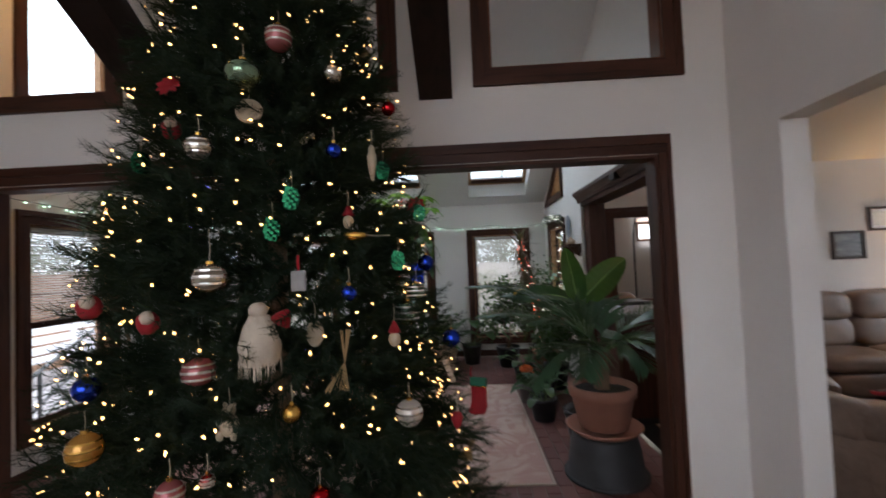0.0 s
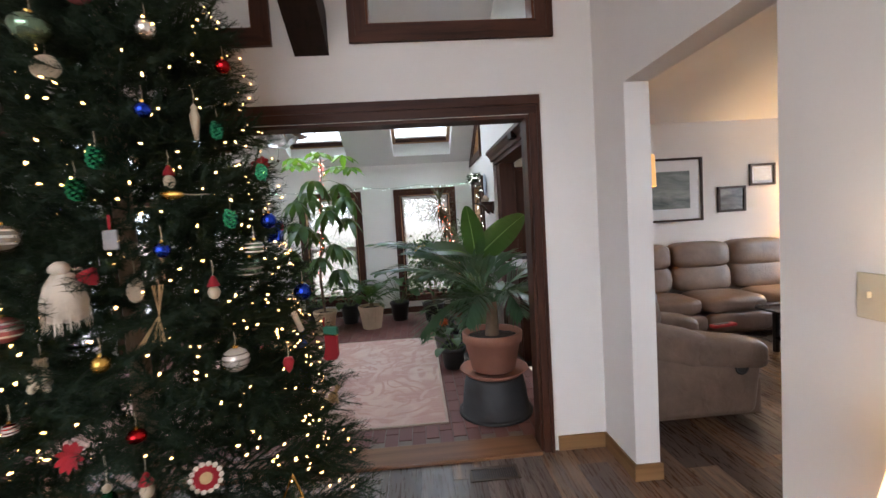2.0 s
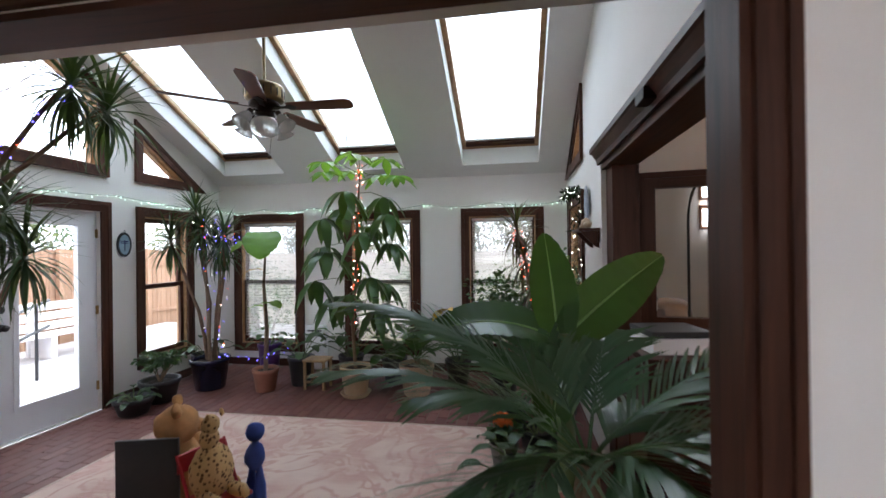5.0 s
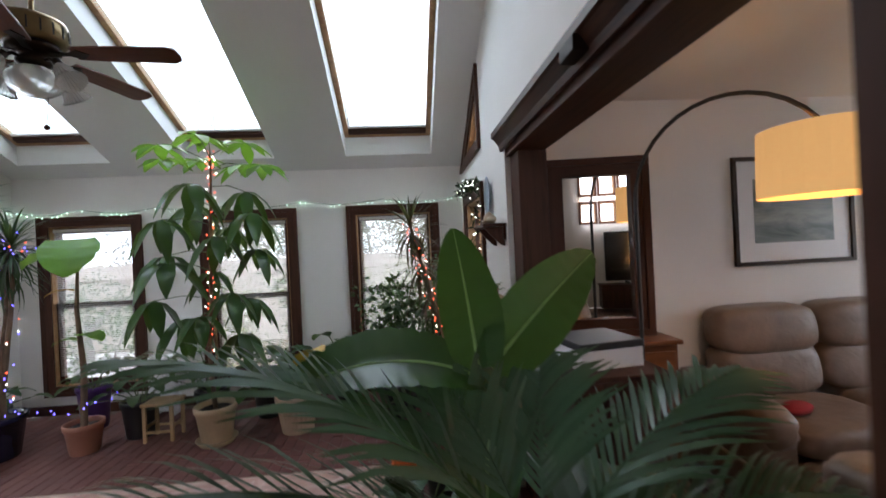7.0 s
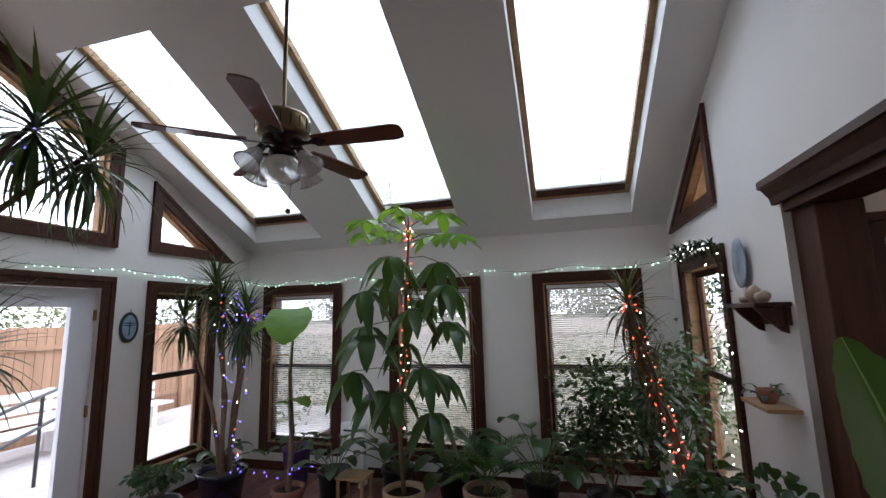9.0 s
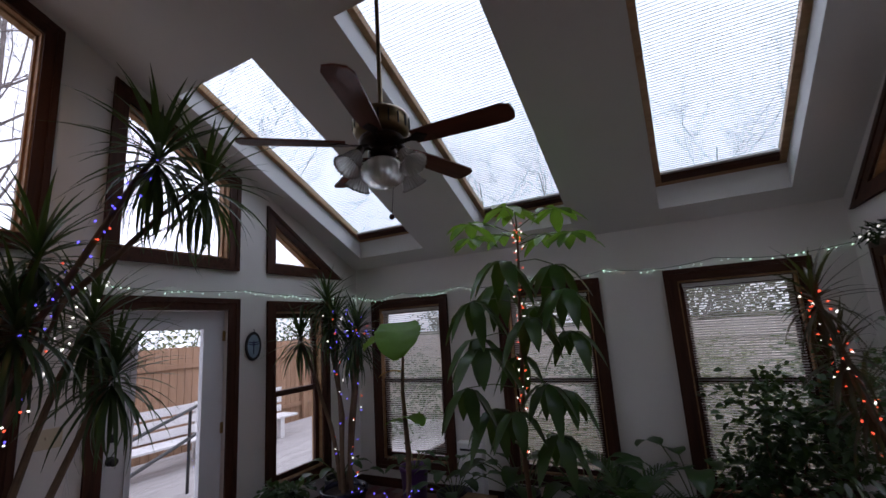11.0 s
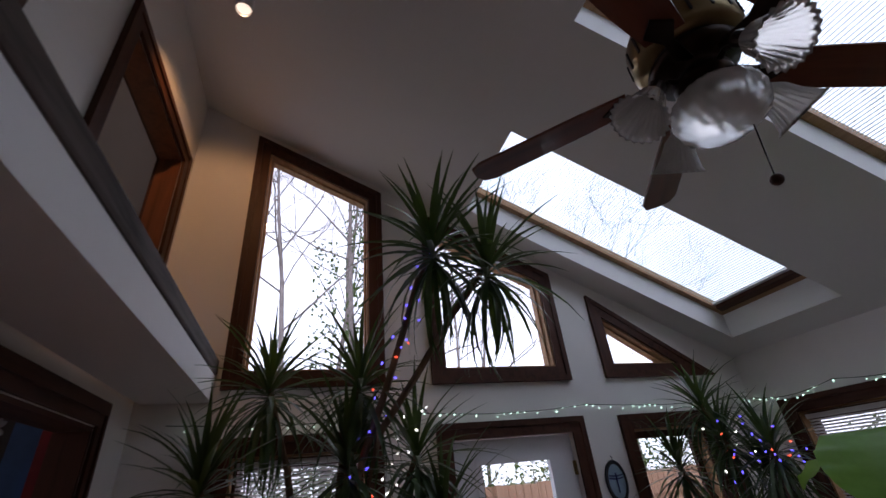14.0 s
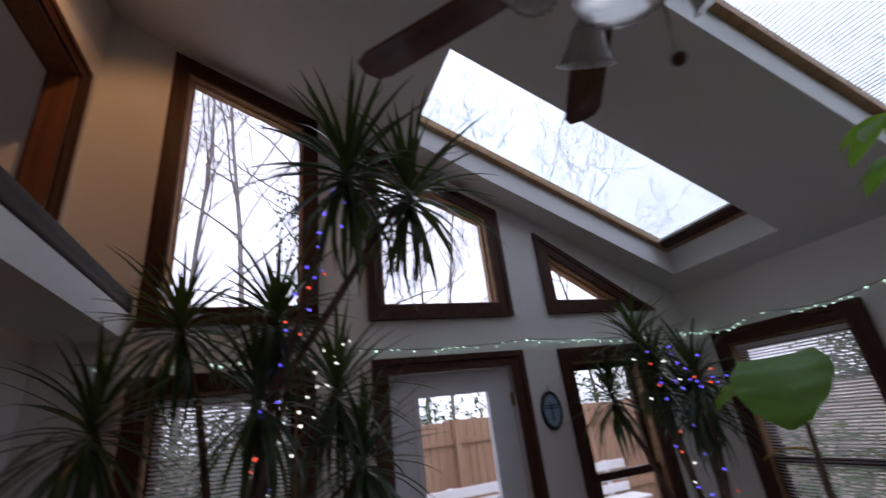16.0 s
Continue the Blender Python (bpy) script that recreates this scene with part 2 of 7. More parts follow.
def thing(name, at, label, category, group="", kind=""):
    ob = new(name)
    ob.empty_display_size = 0.1
    ob.matrix_basis = at if isinstance(at, Matrix) else Matrix.Translation(at)
    return tagged(ob, label, category, group, kind)


def box(bm, x0, x1, y0, y1, z0, z1, bevel=0.0, seg=2):
    r = bmesh.ops.create_cube(bm, size=1.0, matrix=Matrix.Translation(((x0 + x1) / 2, (y0 + y1) / 2, (z0 + z1) / 2)) @ Matrix.Diagonal((x1 - x0, y1 - y0, z1 - z0, 1)))
    if bevel:
        es = list({e for v in r["verts"] for e in v.link_edges})
        bmesh.ops.bevel(bm, geom=es, offset=bevel, segments=seg, affect="EDGES", profile=0.5)
    return bm


def boxed(*a, **k):
    return box(bmesh.new(), *a, **k)


def lathe(profile, seg=24, bm=None, m=None):
    """A turned shape from (radius, height) pairs."""
    bm = bm or bmesh.new()
    m = m or Matrix()
    rings = []
    for r, z in profile:
        if r < 1e-5:
            rings.append([bm.verts.new(m @ Vector((0, 0, z)))])
        else:
            rings.append([bm.verts.new(m @ Vector((r * math.cos(2 * math.pi * i / seg), r * math.sin(2 * math.pi * i / seg), z))) for i in range(seg)])
    for a, b in zip(rings, rings[1:]):
        for i in range(seg):
            j = (i + 1) % seg
            if len(a) == 1 and len(b) == 1:
                continue
            if len(a) == 1:
                bm.faces.new((a[0], b[j], b[i]))
            elif len(b) == 1:
                bm.faces.new((a[i], a[j], b[0]))
            else:
                bm.faces.new((a[i], a[j], b[j], b[i]))
    return bm


def tube(points, radius, seg=8, bm=None):
    """A round bar along points; radius a number or one a point."""
    bm = bm or bmesh.new()
    pts = [Vector(p) for p in points]
    rad = radius if isinstance(radius, (list, tuple)) else [radius] * len(pts)
    rings = []
    up = Vector((0, 0, 1))
    for i, p in enumerate(pts):
        d = (pts[min(i + 1, len(pts) - 1)] - pts[max(i - 1, 0)]).normalized()
        a = d.cross(up if abs(d.z) < 0.95 else Vector((1, 0, 0))).normalized()
        b = d.cross(a).normalized()
        rings.append([bm.verts.new(p + rad[i] * (math.cos(2 * math.pi * k / seg) * a + math.sin(2 * math.pi * k / seg) * b)) for k in range(seg)])
    for a, b in zip(rings, rings[1:]):
        for k in range(seg):
            j = (k + 1) % seg
            bm.faces.new((a[k], a[j], b[j], b[k]))
    bm.faces.new(rings[0])
    bm.faces.new(rings[-1])
    return bm


def ball(r, seg=16, squash=1.0, bm=None, m=None):
    n = seg // 2
    return lathe([(r * math.sin(math.pi * i / n), -r * squash * math.cos(math.pi * i / n)) for i in range(n + 1)], seg, bm, m)


def prism(bm, poly, put, d0, d1):
    """A flat polygon (u, v) given depth between d0 and d1; put maps (u, v, d) to the world."""
    a = [bm.verts.new(put(u, v, d0)) for u, v in poly]
    b = [bm.verts.new(put(u, v, d1)) for u, v in poly]
    bm.faces.new(a)
    bm.faces.new(b)
    n = len(poly)
    for i in range(n):
        j = (i + 1) % n
        bm.faces.new((a[i], a[j], b[j], b[i]))
    return bm


def slab(name, outline, holes, put, d0, d1, material, label=""):
    """A wall or ceiling with its openings cut through it."""
    loops = [outline, *holes]
    flat = [p for l in loops for p in l]
    tris = tessellate_polygon([[Vector((u, v, 0)) for u, v in l] for l in loops])
    verts = [put(u, v, d0) for u, v in flat] + [put(u, v, d1) for u, v in flat]
    n = len(flat)
    faces = [tuple(t) for t in tris] + [tuple(i + n for i in t) for t in tris]
    k = 0
    for l in loops:
        for i in range(len(l)):
            a, b = k + i, k + (i + 1) % len(l)
            faces.append((a, b, b + n, a + n))
        k += len(l)
    me = mesh_of(name, verts, faces, material)
    bm = bmesh.new()
    bm.from_mesh(me)
    bmesh.ops.recalc_face_normals(bm, faces=bm.faces)
    bm.to_mesh(me)
    bm.free()
    return tagged(new(name, me), label, "", "", "structure")


def rect(u0, u1, v0, v1):
    return [(u0, v0), (u1, v0), (u1, v1), (u0, v1)]


def inset(poly, w):
    """The polygon (anticlockwise) drawn in by w."""
    out, n = [], len(poly)
    lines = []
    for i in range(n):
        a, b = Vector(poly[i]), Vector(poly[(i + 1) % n])
        d = (b - a).normalized()
        nrm = Vector((-d.y, d.x))
        lines.append((a + nrm * w, d))
    for i in range(n):
        (p, d), (q, e) = lines[i - 1], lines[i]
        den = d.x * e.y - d.y * e.x
        s = ((q.x - p.x) * e.y - (q.y - p.y) * e.x) / den
        out.append(tuple(p + d * s))
    return out


def boards(name, outer, w, put, d0, d1, parent, mats, label="", step=0.0):
    """A mitred frame of one board an edge; mats: for level and for upright boards. step: a raised band round the outside."""
    inner = inset(outer, w)
    n = len(outer)
    for i in range(n):
        j = (i + 1) % n
        bm = bmesh.new()
        prism(bm, [outer[i], outer[j], inner[j], inner[i]], put, d0, d1)
        if step:
            mid = inset(outer, w * 0.38)
            prism(bm, [outer[i], outer[j], mid[j], mid[i]], put, d1, d1 + step)
        upright = abs(outer[j][1] - outer[i][1]) > abs(outer[j][0] - outer[i][0])
        part(name, bm, mats[1] if upright else mats[0], parent, label)
    return inner


# ---- the plan ----
LW, RW, BW = -3.22, 1.62, 7.35        # sunroom: left, right and back wall
FY, SY = 2.62, 2.755                  # dividing wall: foyer face, sunroom face
LX, LX2 = 1.80, 1.94                  # wall between foyer and living room
LVY, LVX = 5.50, 6.15                 # living room: far wall, right wall
SLOPE, LOW = 0.478, 2.545             # sunroom ceiling: rise a metre, height at the back wall


def roof_z(y):
    return LOW + SLOPE * (BW - y)


def on_left(u, v, d):
    return Vector((LW + d, u, v))


def on_back(u, v, d):
    return Vector((u, BW - d, v))


def on_right(u, v, d):
    return Vector((RW - d, u, v))


def on_foyer(u, v, d):
    return Vector((u, FY - d, v))


def on_sun(u, v, d):
    return Vector((u, SY + d, v))


def on_roof(u, v, d):
    return Vector((u, v, roof_z(v) + d))


def on_living(u, v, d):
    return Vector((u, LVY - d, v))


def on_living_right(u, v, d):
    return Vector((LVX - d, u, v))


def top_cut(y0, y1, z0, drop):
    """A window whose head follows the roof."""
    return [(y0, z0), (y1, z0), (y1, roof_z(y1) - drop), (y0, roof_z(y0) - drop)]


# outlines of the casings (outside edges)
W_BACK = [rect(-2.974, -1.914, 0.20, 2.125), rect(-1.316, -0.259, 0.20, 2.125), rect(0.289, 1.344, 0.20, 2.125)]
W_LEFT1 = rect(3.20, 4.18, 0.28, 2.12)
W_LEFT3 = rect(5.965, 6.82, 0.28, 2.12)
D_LEFT = rect(4.528, 5.653, 0.0, 2.13)
U_A = top_cut(3.193, 4.20, 2.397, 0.065)
U_B = top_cut(4.53, 5.637, 2.39, 0.075)
U_C = [(5.955, 2.397), (7.06, 2.397), (5.955, 3.10)]
W_RIGHT = rect(5.93, 7.02, 0.28, 2.14)
R_TRI = [(5.965, 2.42), (7.20, 2.42), (5.965, 3.14)]
OPEN = rect(-2.78, 1.385, 0.0, 2.155)
UPPER = [rect(-3.09, -1.86, 2.615, 4.05), rect(-1.36, -0.13, 2.615, 4.05), rect(0.322, 1.553, 2.615, 4.05)]
CAS = 0.105

# ---- walls, floors, ceilings ----
slab("wall_left", [(SY, 0), (BW + 0.15, 0), (BW + 0.15, roof_z(BW + 0.15)), (SY, roof_z(SY))],
     [inset(p, CAS) for p in (W_LEFT1, W_LEFT3, U_A, U_B, U_C)] + [rect(4.633, 5.548, 0.005, 2.025)], on_left, -0.15, 0, M_SUNWALL, "white painted sunroom wall with a door and shaped windows")
slab("wall_back", rect(LW, RW, 0, roof_z(BW)), [inset(p, CAS) for p in W_BACK], on_back, -0.15, 0, M_SUNWALL, "white painted sunroom wall with three tall windows")
slab("wall_right", [(SY, 0), (2.93, 0), (2.93, 2.26), (5.16, 2.26), (5.16, 0), (BW + 0.15, 0), (BW + 0.15, roof_z(BW + 0.15)), (SY, roof_z(SY))],
     [inset(p, CAS) for p in (W_RIGHT, R_TRI)], on_right, -0.14, 0, M_SUNWALL, "white painted sunroom wall with a wide opening to the living room")
slab("wall_dividing", [(LW, 0), (-2.78, 0), (-2.78, 2.155), (1.385, 2.155), (1.385, 0), (LX2, 0), (LX2, 5.4), (LW, 5.4)],
     [inset(p, CAS) for p in UPPER], on_foyer, -(SY - FY), 0, M_WALL, "cream wall between foyer and sunroom with inner windows")
slab("wall_living", [(-2.5, 0), (1.26, 0), (1.26, 2.21), (2.235, 2.21), (2.235, 0), (FY, 0), (FY, 5.4), (-2.5, 5.4)], [],
     lambda u, v, d: Vector((LX2 - d, u, v)), 0, LX2 - LX, M_WALL, "cream wall with an unframed opening to the living room")
slab("wall_foyer_left", rect(-2.5, FY, 0, 5.4), [], lambda u, v, d: Vector((LW + d, u, v)), -0.15, 0, M_WALL, "cream foyer wall")
# unseen windows, added to give the foyer's fill lamp an opening behind it
ADDED_FOYER_WIN = [rect(-2.5, -1.42, 0.9, 3.7), rect(-1.34, -0.26, 0.9, 3.7), rect(-0.18, 0.9, 0.9, 3.7)]
slab("wall_foyer_rear", rect(LW - 0.15, LX2, 0, 5.4), [inset(p, CAS) for p in ADDED_FOYER_WIN], lambda u, v, d: Vector((u, -2.5 - d, v)), 0, 0.15, M_WALL, "cream foyer wall")
slab("ceiling_foyer", rect(LW - 0.15, LX2, -2.65, SY), [], lambda u, v, d: Vector((u, v, 5.4 + d)), 0, 0.12, M_CEIL)

SKY = [(-2.965, -2.071), (-1.30, -0.408), (0.346, 1.276)]
SKY_Y = (4.866, 7.133)
slab("ceiling_sunroom", [(LW - 0.15, SY), (RW + 0.14, SY), (RW + 0.14, BW + 0.15), (LW - 0.15, BW + 0.15)], [rect(a, b, *SKY_Y) for a, b in SKY], on_roof, 0, 0.26, M_CEIL, "white sloping ceiling with three skylights")


def living_z(y):
    return 2.64 + 0.45 * (LVY - y)


slab("wall_living_far", rect(RW + 0.14, LVX + 0.15, 0, living_z(LVY) + 0.1), [], on_living, -0.15, 0, M_WALL, "cream living room wall")
LIV_WIN = [(3.60, 0.58), (5.0, 0.58), (5.0, 2.33), (3.60, 2.33)]
LIV_TOP = [(3.60, 2.40), (5.03, 2.40), (5.03, 2.78), (3.60, 3.43)]
slab("wall_living_right", [(-2.5, 0), (LVY, 0), (LVY, living_z(LVY)), (-2.5, living_z(-2.5))], [inset(LIV_WIN, 0.12), inset(LIV_TOP, 0.12)], on_living_right, -0.15, 0, M_WALL, "cream living room wall with a dark-framed window")
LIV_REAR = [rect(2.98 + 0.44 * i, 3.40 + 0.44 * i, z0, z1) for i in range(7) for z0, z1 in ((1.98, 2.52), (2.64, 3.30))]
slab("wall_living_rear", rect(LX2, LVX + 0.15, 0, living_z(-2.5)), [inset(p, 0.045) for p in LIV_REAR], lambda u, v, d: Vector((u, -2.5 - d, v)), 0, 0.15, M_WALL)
slab("ceiling_living", rect(RW + 0.14, LVX + 0.15, -2.65, LVY + 0.15), [], lambda u, v, d: Vector((u, v, living_z(v) + d)), 0, 0.12, M_CEIL, "sloping living room ceiling")


def floor_sheet(name, x0, x1, y0, y1, z, material, label):
    return tagged(part(name, boxed(x0, x1, y0, y1, z - 0.2, z), material), label, "", "", "structure")


sub_foyer = floor_sheet("floor_foyer", LW, LX2, -2.5, FY + 0.02, -0.008, M_SUBFLOOR, "dark mixed-tone wood plank floor")
sub_living = floor_sheet("floor_living", LX2 + 0.001, LVX, -2.5, LVY, -0.008, M_SUBFLOOR, "dark mixed-tone wood plank floor")
sub_sun = floor_sheet("floor_sunroom", LW, RW + 0.08, FY + 0.03, BW, -0.006, M_MORTAR, "red brick paver floor")


# ---- windows, doors, trim ----
def window(name, outer, put, sash="single", label="", casing=CAS, wall=0.15, mats=(M_TRIM_H, M_TRIM), blind=0.0):
    w = thing(name, (0, 0, 0), label, "window", "", "structure")
    inner = boards("casing", outer, casing, put, 0.002, 0.022, w, mats, "", 0.009)
    boards("jamb", inner, 0.012, put, -wall + 0.01, 0.001, w, (M_SASH, M_SASH), "bare wood jamb")
    pane_in = inset(inner, 0.013)
    if sash == "double":
        (u0, v0), (u1, _), (_, v1) = pane_in[0], pane_in[1], pane_in[2]
        vm = v0 + (v1 - v0) * 0.5
        for a, b, d in ((v0, vm + 0.03, -0.055), (vm - 0.03, v1, -0.09)):
            r = rect(u0, u1, a, b)
            g = boards("sash", r, 0.05, put, d - 0.016, d + 0.016, w, mats, "")
            p = part("pane", prism(bmesh.new(), g, put, d - 0.003, d + 0.003), M_GLASS, w, "clear glass")
            p.visible_shadow = False
        if blind:
            w_in = u1 - u0 - 0.05
            a_, b_ = put(u0 + 0.025, 0, 0), put(u0 + 0.026, 0, 0)
            axis, out = (b_ - a_).normalized(), (put(u0, 0, 1) - put(u0, 0, 0)).normalized()
            e0, e1 = Vector((0, 0, 0)), axis * w_in
            lo, hi, th = out * -0.036 - Vector((0, 0, 0.006)), out * -0.014 + Vector((0, 0, 0.006)), Vector((0, 0, 0.0016))
            sm = mesh_of("slat", [e0 + lo, e1 + lo, e1 + hi, e0 + hi, e0 + lo + th, e1 + lo + th, e1 + hi + th, e0 + hi + th], [(0, 3, 2, 1), (4, 5, 6, 7), (0, 1, 5, 4), (1, 2, 6, 5), (2, 3, 7, 6), (3, 0, 4, 7)], M_SLAT)
            part("head_rail", prism(bmesh.new(), rect(u0 + 0.02, u1 - 0.02, v1 - 0.045, v1 - 0.012), put, -0.038, -0.010), M_SLAT, w, "white head rail")
            low = v0 + 0.06 if blind >= 1 else vm
            for i in range(int((v1 - 0.06 - low) / 0.021)):
                part("slat", sm, None, w, "", False, Matrix.Translation(put(u0 + 0.025, v1 - 0.06 - i * 0.021, 0)))
            for f in (0.18, 0.82):
                u_ = u0 + (u1 - u0) * f
                part("ladder_cord", prism(bmesh.new(), rect(u_ - 0.001, u_ + 0.001, low, v1 - 0.045), put, -0.026, -0.024), M_SLAT, w)
    else:
        boards("sash", pane_in, 0.014, put, -0.09, -0.05, w, (M_SASH, M_SASH), "bare wood sash")
        p = part("pane", prism(bmesh.new(), inset(pane_in, 0.012), put, -0.073, -0.067), M_GLASS, w, "clear glass")
        p.visible_shadow = False
    return w


for i, o in enumerate(W_BACK):
    window(f"window_{i + 1}", o, on_back, "double", "tall dark-trimmed double-hung window with a slatted blind", blind=1.0)
window("window_4", W_LEFT1, on_left, "double", "tall dark-trimmed double-hung window behind plants", blind=0.5)
window("window_5", W_LEFT3, on_left, "double", "tall dark-trimmed double-hung window")
window("window_6", U_A, on_left, "fixed", "large slope-headed window with dark wood casing")
window("window_7", U_B, on_left, "fixed", "slope-headed window with dark wood casing")
window("window_8", U_C, on_left, "fixed", "small triangular window with dark wood casing")
window("window_9", W_RIGHT, on_right, "double", "tall dark-trimmed window draped with a lit garland")
window("window_10", R_TRI, on_right, "fixed", "small triangular window with dark wood casing")
window("window_11", LIV_WIN, on_living_right, "fixed", "living room window with dark wood casing", 0.12)
window("window_12", LIV_TOP, on_living_right, "fixed", "slope-headed transom with dark wood casing", 0.12)


def on_rear(u, v, d):
    return Vector((u, -2.5 + d, v))


for i, o in enumerate(ADDED_FOYER_WIN):
    window(f"window_{16 + i}", o, on_rear, "fixed", "unseen foyer window with dark wood casing, added behind the fill lamp")
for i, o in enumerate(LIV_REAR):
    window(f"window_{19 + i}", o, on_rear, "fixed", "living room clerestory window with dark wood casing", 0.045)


def inner_window(name, outer):
    """An unglazed opening high in the dividing wall, cased on both faces."""
    w = thing(name, (0, 0, 0), "unglazed inner window cased in dark wood", "window", "inner windows", "structure")
    inner = boards("casing", outer, CAS, on_foyer, 0.002, 0.022, w, (M_TRIM_H, M_TRIM), "", 0.009)
    boards("casing", outer, CAS, on_sun, 0.002, 0.022, w, (M_TRIM_H, M_TRIM), "", 0.009)
    boards("jamb", inner, 0.014, on_foyer, -(SY - FY), 0.0, w, (M_JAMB, M_JAMB), "red-brown wood jamb")


for i, o in enumerate(UPPER):
    inner_window(f"window_{13 + i}", o)

# cased opening between foyer and sunroom
op = thing("doorway_trim", (0, 0, 0), "wide opening cased in dark stained moulding", "doorway", "", "structure")
x0, x1, zt = OPEN[0][0], OPEN[1][0], OPEN[2][1]
for put in (on_foyer, on_sun):
    for a, b, s in ((x1 - 0.002, x1 + 0.064, 1), (x0 - 0.064, x0 + 0.002, -1)):
        bm = prism(bmesh.new(), rect(a, b, 0.0, zt + 0.003), put, 0.002, 0.018)
        e = (a + 0.045, b) if s > 0 else (a, b - 0.045)
        prism(bm, rect(*e, 0.0, zt + 0.054), put, 0.018, 0.03)
        part("casing", bm, M_TRIM, op)
    top = zt + 0.112
    bm = prism(bmesh.new(), rect(x0 - 0.064, x1 + 0.064, zt + 0.004, top), put, 0.002, 0.0185)
    prism(bm, rect(x0 - 0.064, x1 + 0.064, top - 0.056, top), put, 0.0185, 0.0305)
    part("casing", bm, M_TRIM_H, op)
for x, s in ((x1, -1), (x0, 1)):
    part("jamb", boxed(*sorted((x, x + s * 0.02)), FY + 0.0, SY - 0.0, 0, zt), M_TRIM, op)
part("head_jamb", boxed(x0 + 0.021, x1 - 0.021, FY, SY, zt - 0.02, zt), M_TRIM_H, op)
tagged(part("threshold", boxed(x0 + 0.021, x1 - 0.021, FY - 0.045, SY + 0.06, -0.02, 0.022, 0.008), M_SILL), "worn oak threshold board", "threshold", "", "structure")

# ledge over the opening on the sunroom side, with a rough log rail
tagged(part("ledge", boxed(LW + 0.002, RW - 0.002, SY + 0.031, 3.155, 2.33, 2.48), M_SUNWALL), "white plastered ledge over the doorway", "ledge", "", "structure")
tagged(part("ledge_rail", boxed(LW + 0.004, RW - 0.004, 3.05, 3.165, 2.481, 2.585, 0.015), M_RAIL), "weathered grey log rail along the ledge", "rail", "", "structure")

# beam and posts of the opening in the right wall
rb = thing("side_opening_trim", (0, 0, 0), "dark wood beam and posts round the side opening", "doorway", "", "structure")
part("post", boxed(RW + 0.035, RW + 0.215, 4.955, 5.157, 0, 2.17, 0.006), M_TRIM, rb)
part("post", boxed(RW - 0.02, RW + 0.16, 2.83, 2.945, 0, 2.17, 0.006), M_TRIM, rb)
part("beam", boxed(RW + 0.004, RW + 0.215, 2.83, 5.157, 2.171, 2.258, 0.004), M_TRIM_Y, rb)
bm = bmesh.new()
prism(bm, [(RW - 0.002, 2.215), (RW - 0.022, 2.215), (RW - 0.028, 2.25), (RW - 0.06, 2.295), (RW - 0.075, 2.30), (RW - 0.075, 2.335), (RW - 0.002, 2.335)], lambda u, v, d: Vector((u, d, v)), 2.83, 5.20)
part("crown", bm, M_TRIM_Y, rb)
part("crown_clip", boxed(RW - 0.082, RW - 0.02, 3.79, 3.92, 2.24, 2.296, 0.004), M_BEAM, rb, "dark block under the moulding")

# skylights
for i, (a, b) in enumerate(SKY):
    s = thing(f"skylight_{i + 1}", (0, 0, 0), "skylight in a white shaft with a bare wood frame", "skylight", "skylights", "structure")
    o = rect(a, b, *SKY_Y)
    inner = boards("frame", o, 0.05, on_roof, 0.20, 0.27, s, (M_SASH, M_SASH), "bare wood frame")
    p = part("pane", prism(bmesh.new(), inset(o, 0.03), on_roof, 0.246, 0.25), M_SKYGLASS, s, "clear glass")
    p.visible_shadow = False
    part("bottom_bar", prism(bmesh.new(), rect(a + 0.05, b - 0.05, SKY_Y[1] - 0.10, SKY_Y[1] - 0.05), on_roof, 0.19, 0.24), M_TRIM_H, s, "dark sill bar")
    sl = bm_mesh("slat", boxed(a + 0.052, b - 0.052, -0.0005, 0.0005, -0.004, 0.004), M_SHEER)
    y_ = SKY_Y[0] + 0.07
    tilt = Matrix.Rotation(math.atan(-SLOPE), 4, "X")
    while y_ < SKY_Y[1] - 0.13:
        part("slat", sl, None, s, "", False, Matrix.Translation((0, y_, roof_z(y_) + 0.222)) @ tilt)
        y_ += 0.021
    part("bottom_rail", boxed(a + 0.052, b - 0.052, -0.012, 0.012, -0.01, 0.01, 0.003), M_SLAT, s, "white bottom rail", False, Matrix.Translation((0, SKY_Y[1] - 0.118, roof_z(SKY_Y[1] - 0.118) + 0.222)) @ tilt)

# glazed door
dr = thing("door_1", (0, 0, 0), "white exterior door with one tall glass light", "door", "", "structure")
boards("casing", [(4.528, -0.11), (5.653, -0.11), (5.653, 2.13), (4.528, 2.13)], 0.105, on_left, 0.002, 0.022, dr, (M_TRIM_H, M_TRIM), "", 0.009)
do = rect(4.638, 5.543, 0.012, 2.02)
gl = rect(4.83, 5.35, 0.28, 1.87)
leaf_me = slab("leaf", do, [gl], on_left, -0.085, -0.04, M_DOOR)
leaf_me.parent = dr
leaf_me["kind"] = ""
boards("bead", inset(gl, -0.035), 0.04, on_left, -0.041, -0.028, dr, (M_DOOR, M_DOOR))
p = part("pane", prism(bmesh.new(), gl, on_left, -0.066, -0.060), M_GLASS, dr, "clear glass")
p.visible_shadow = False
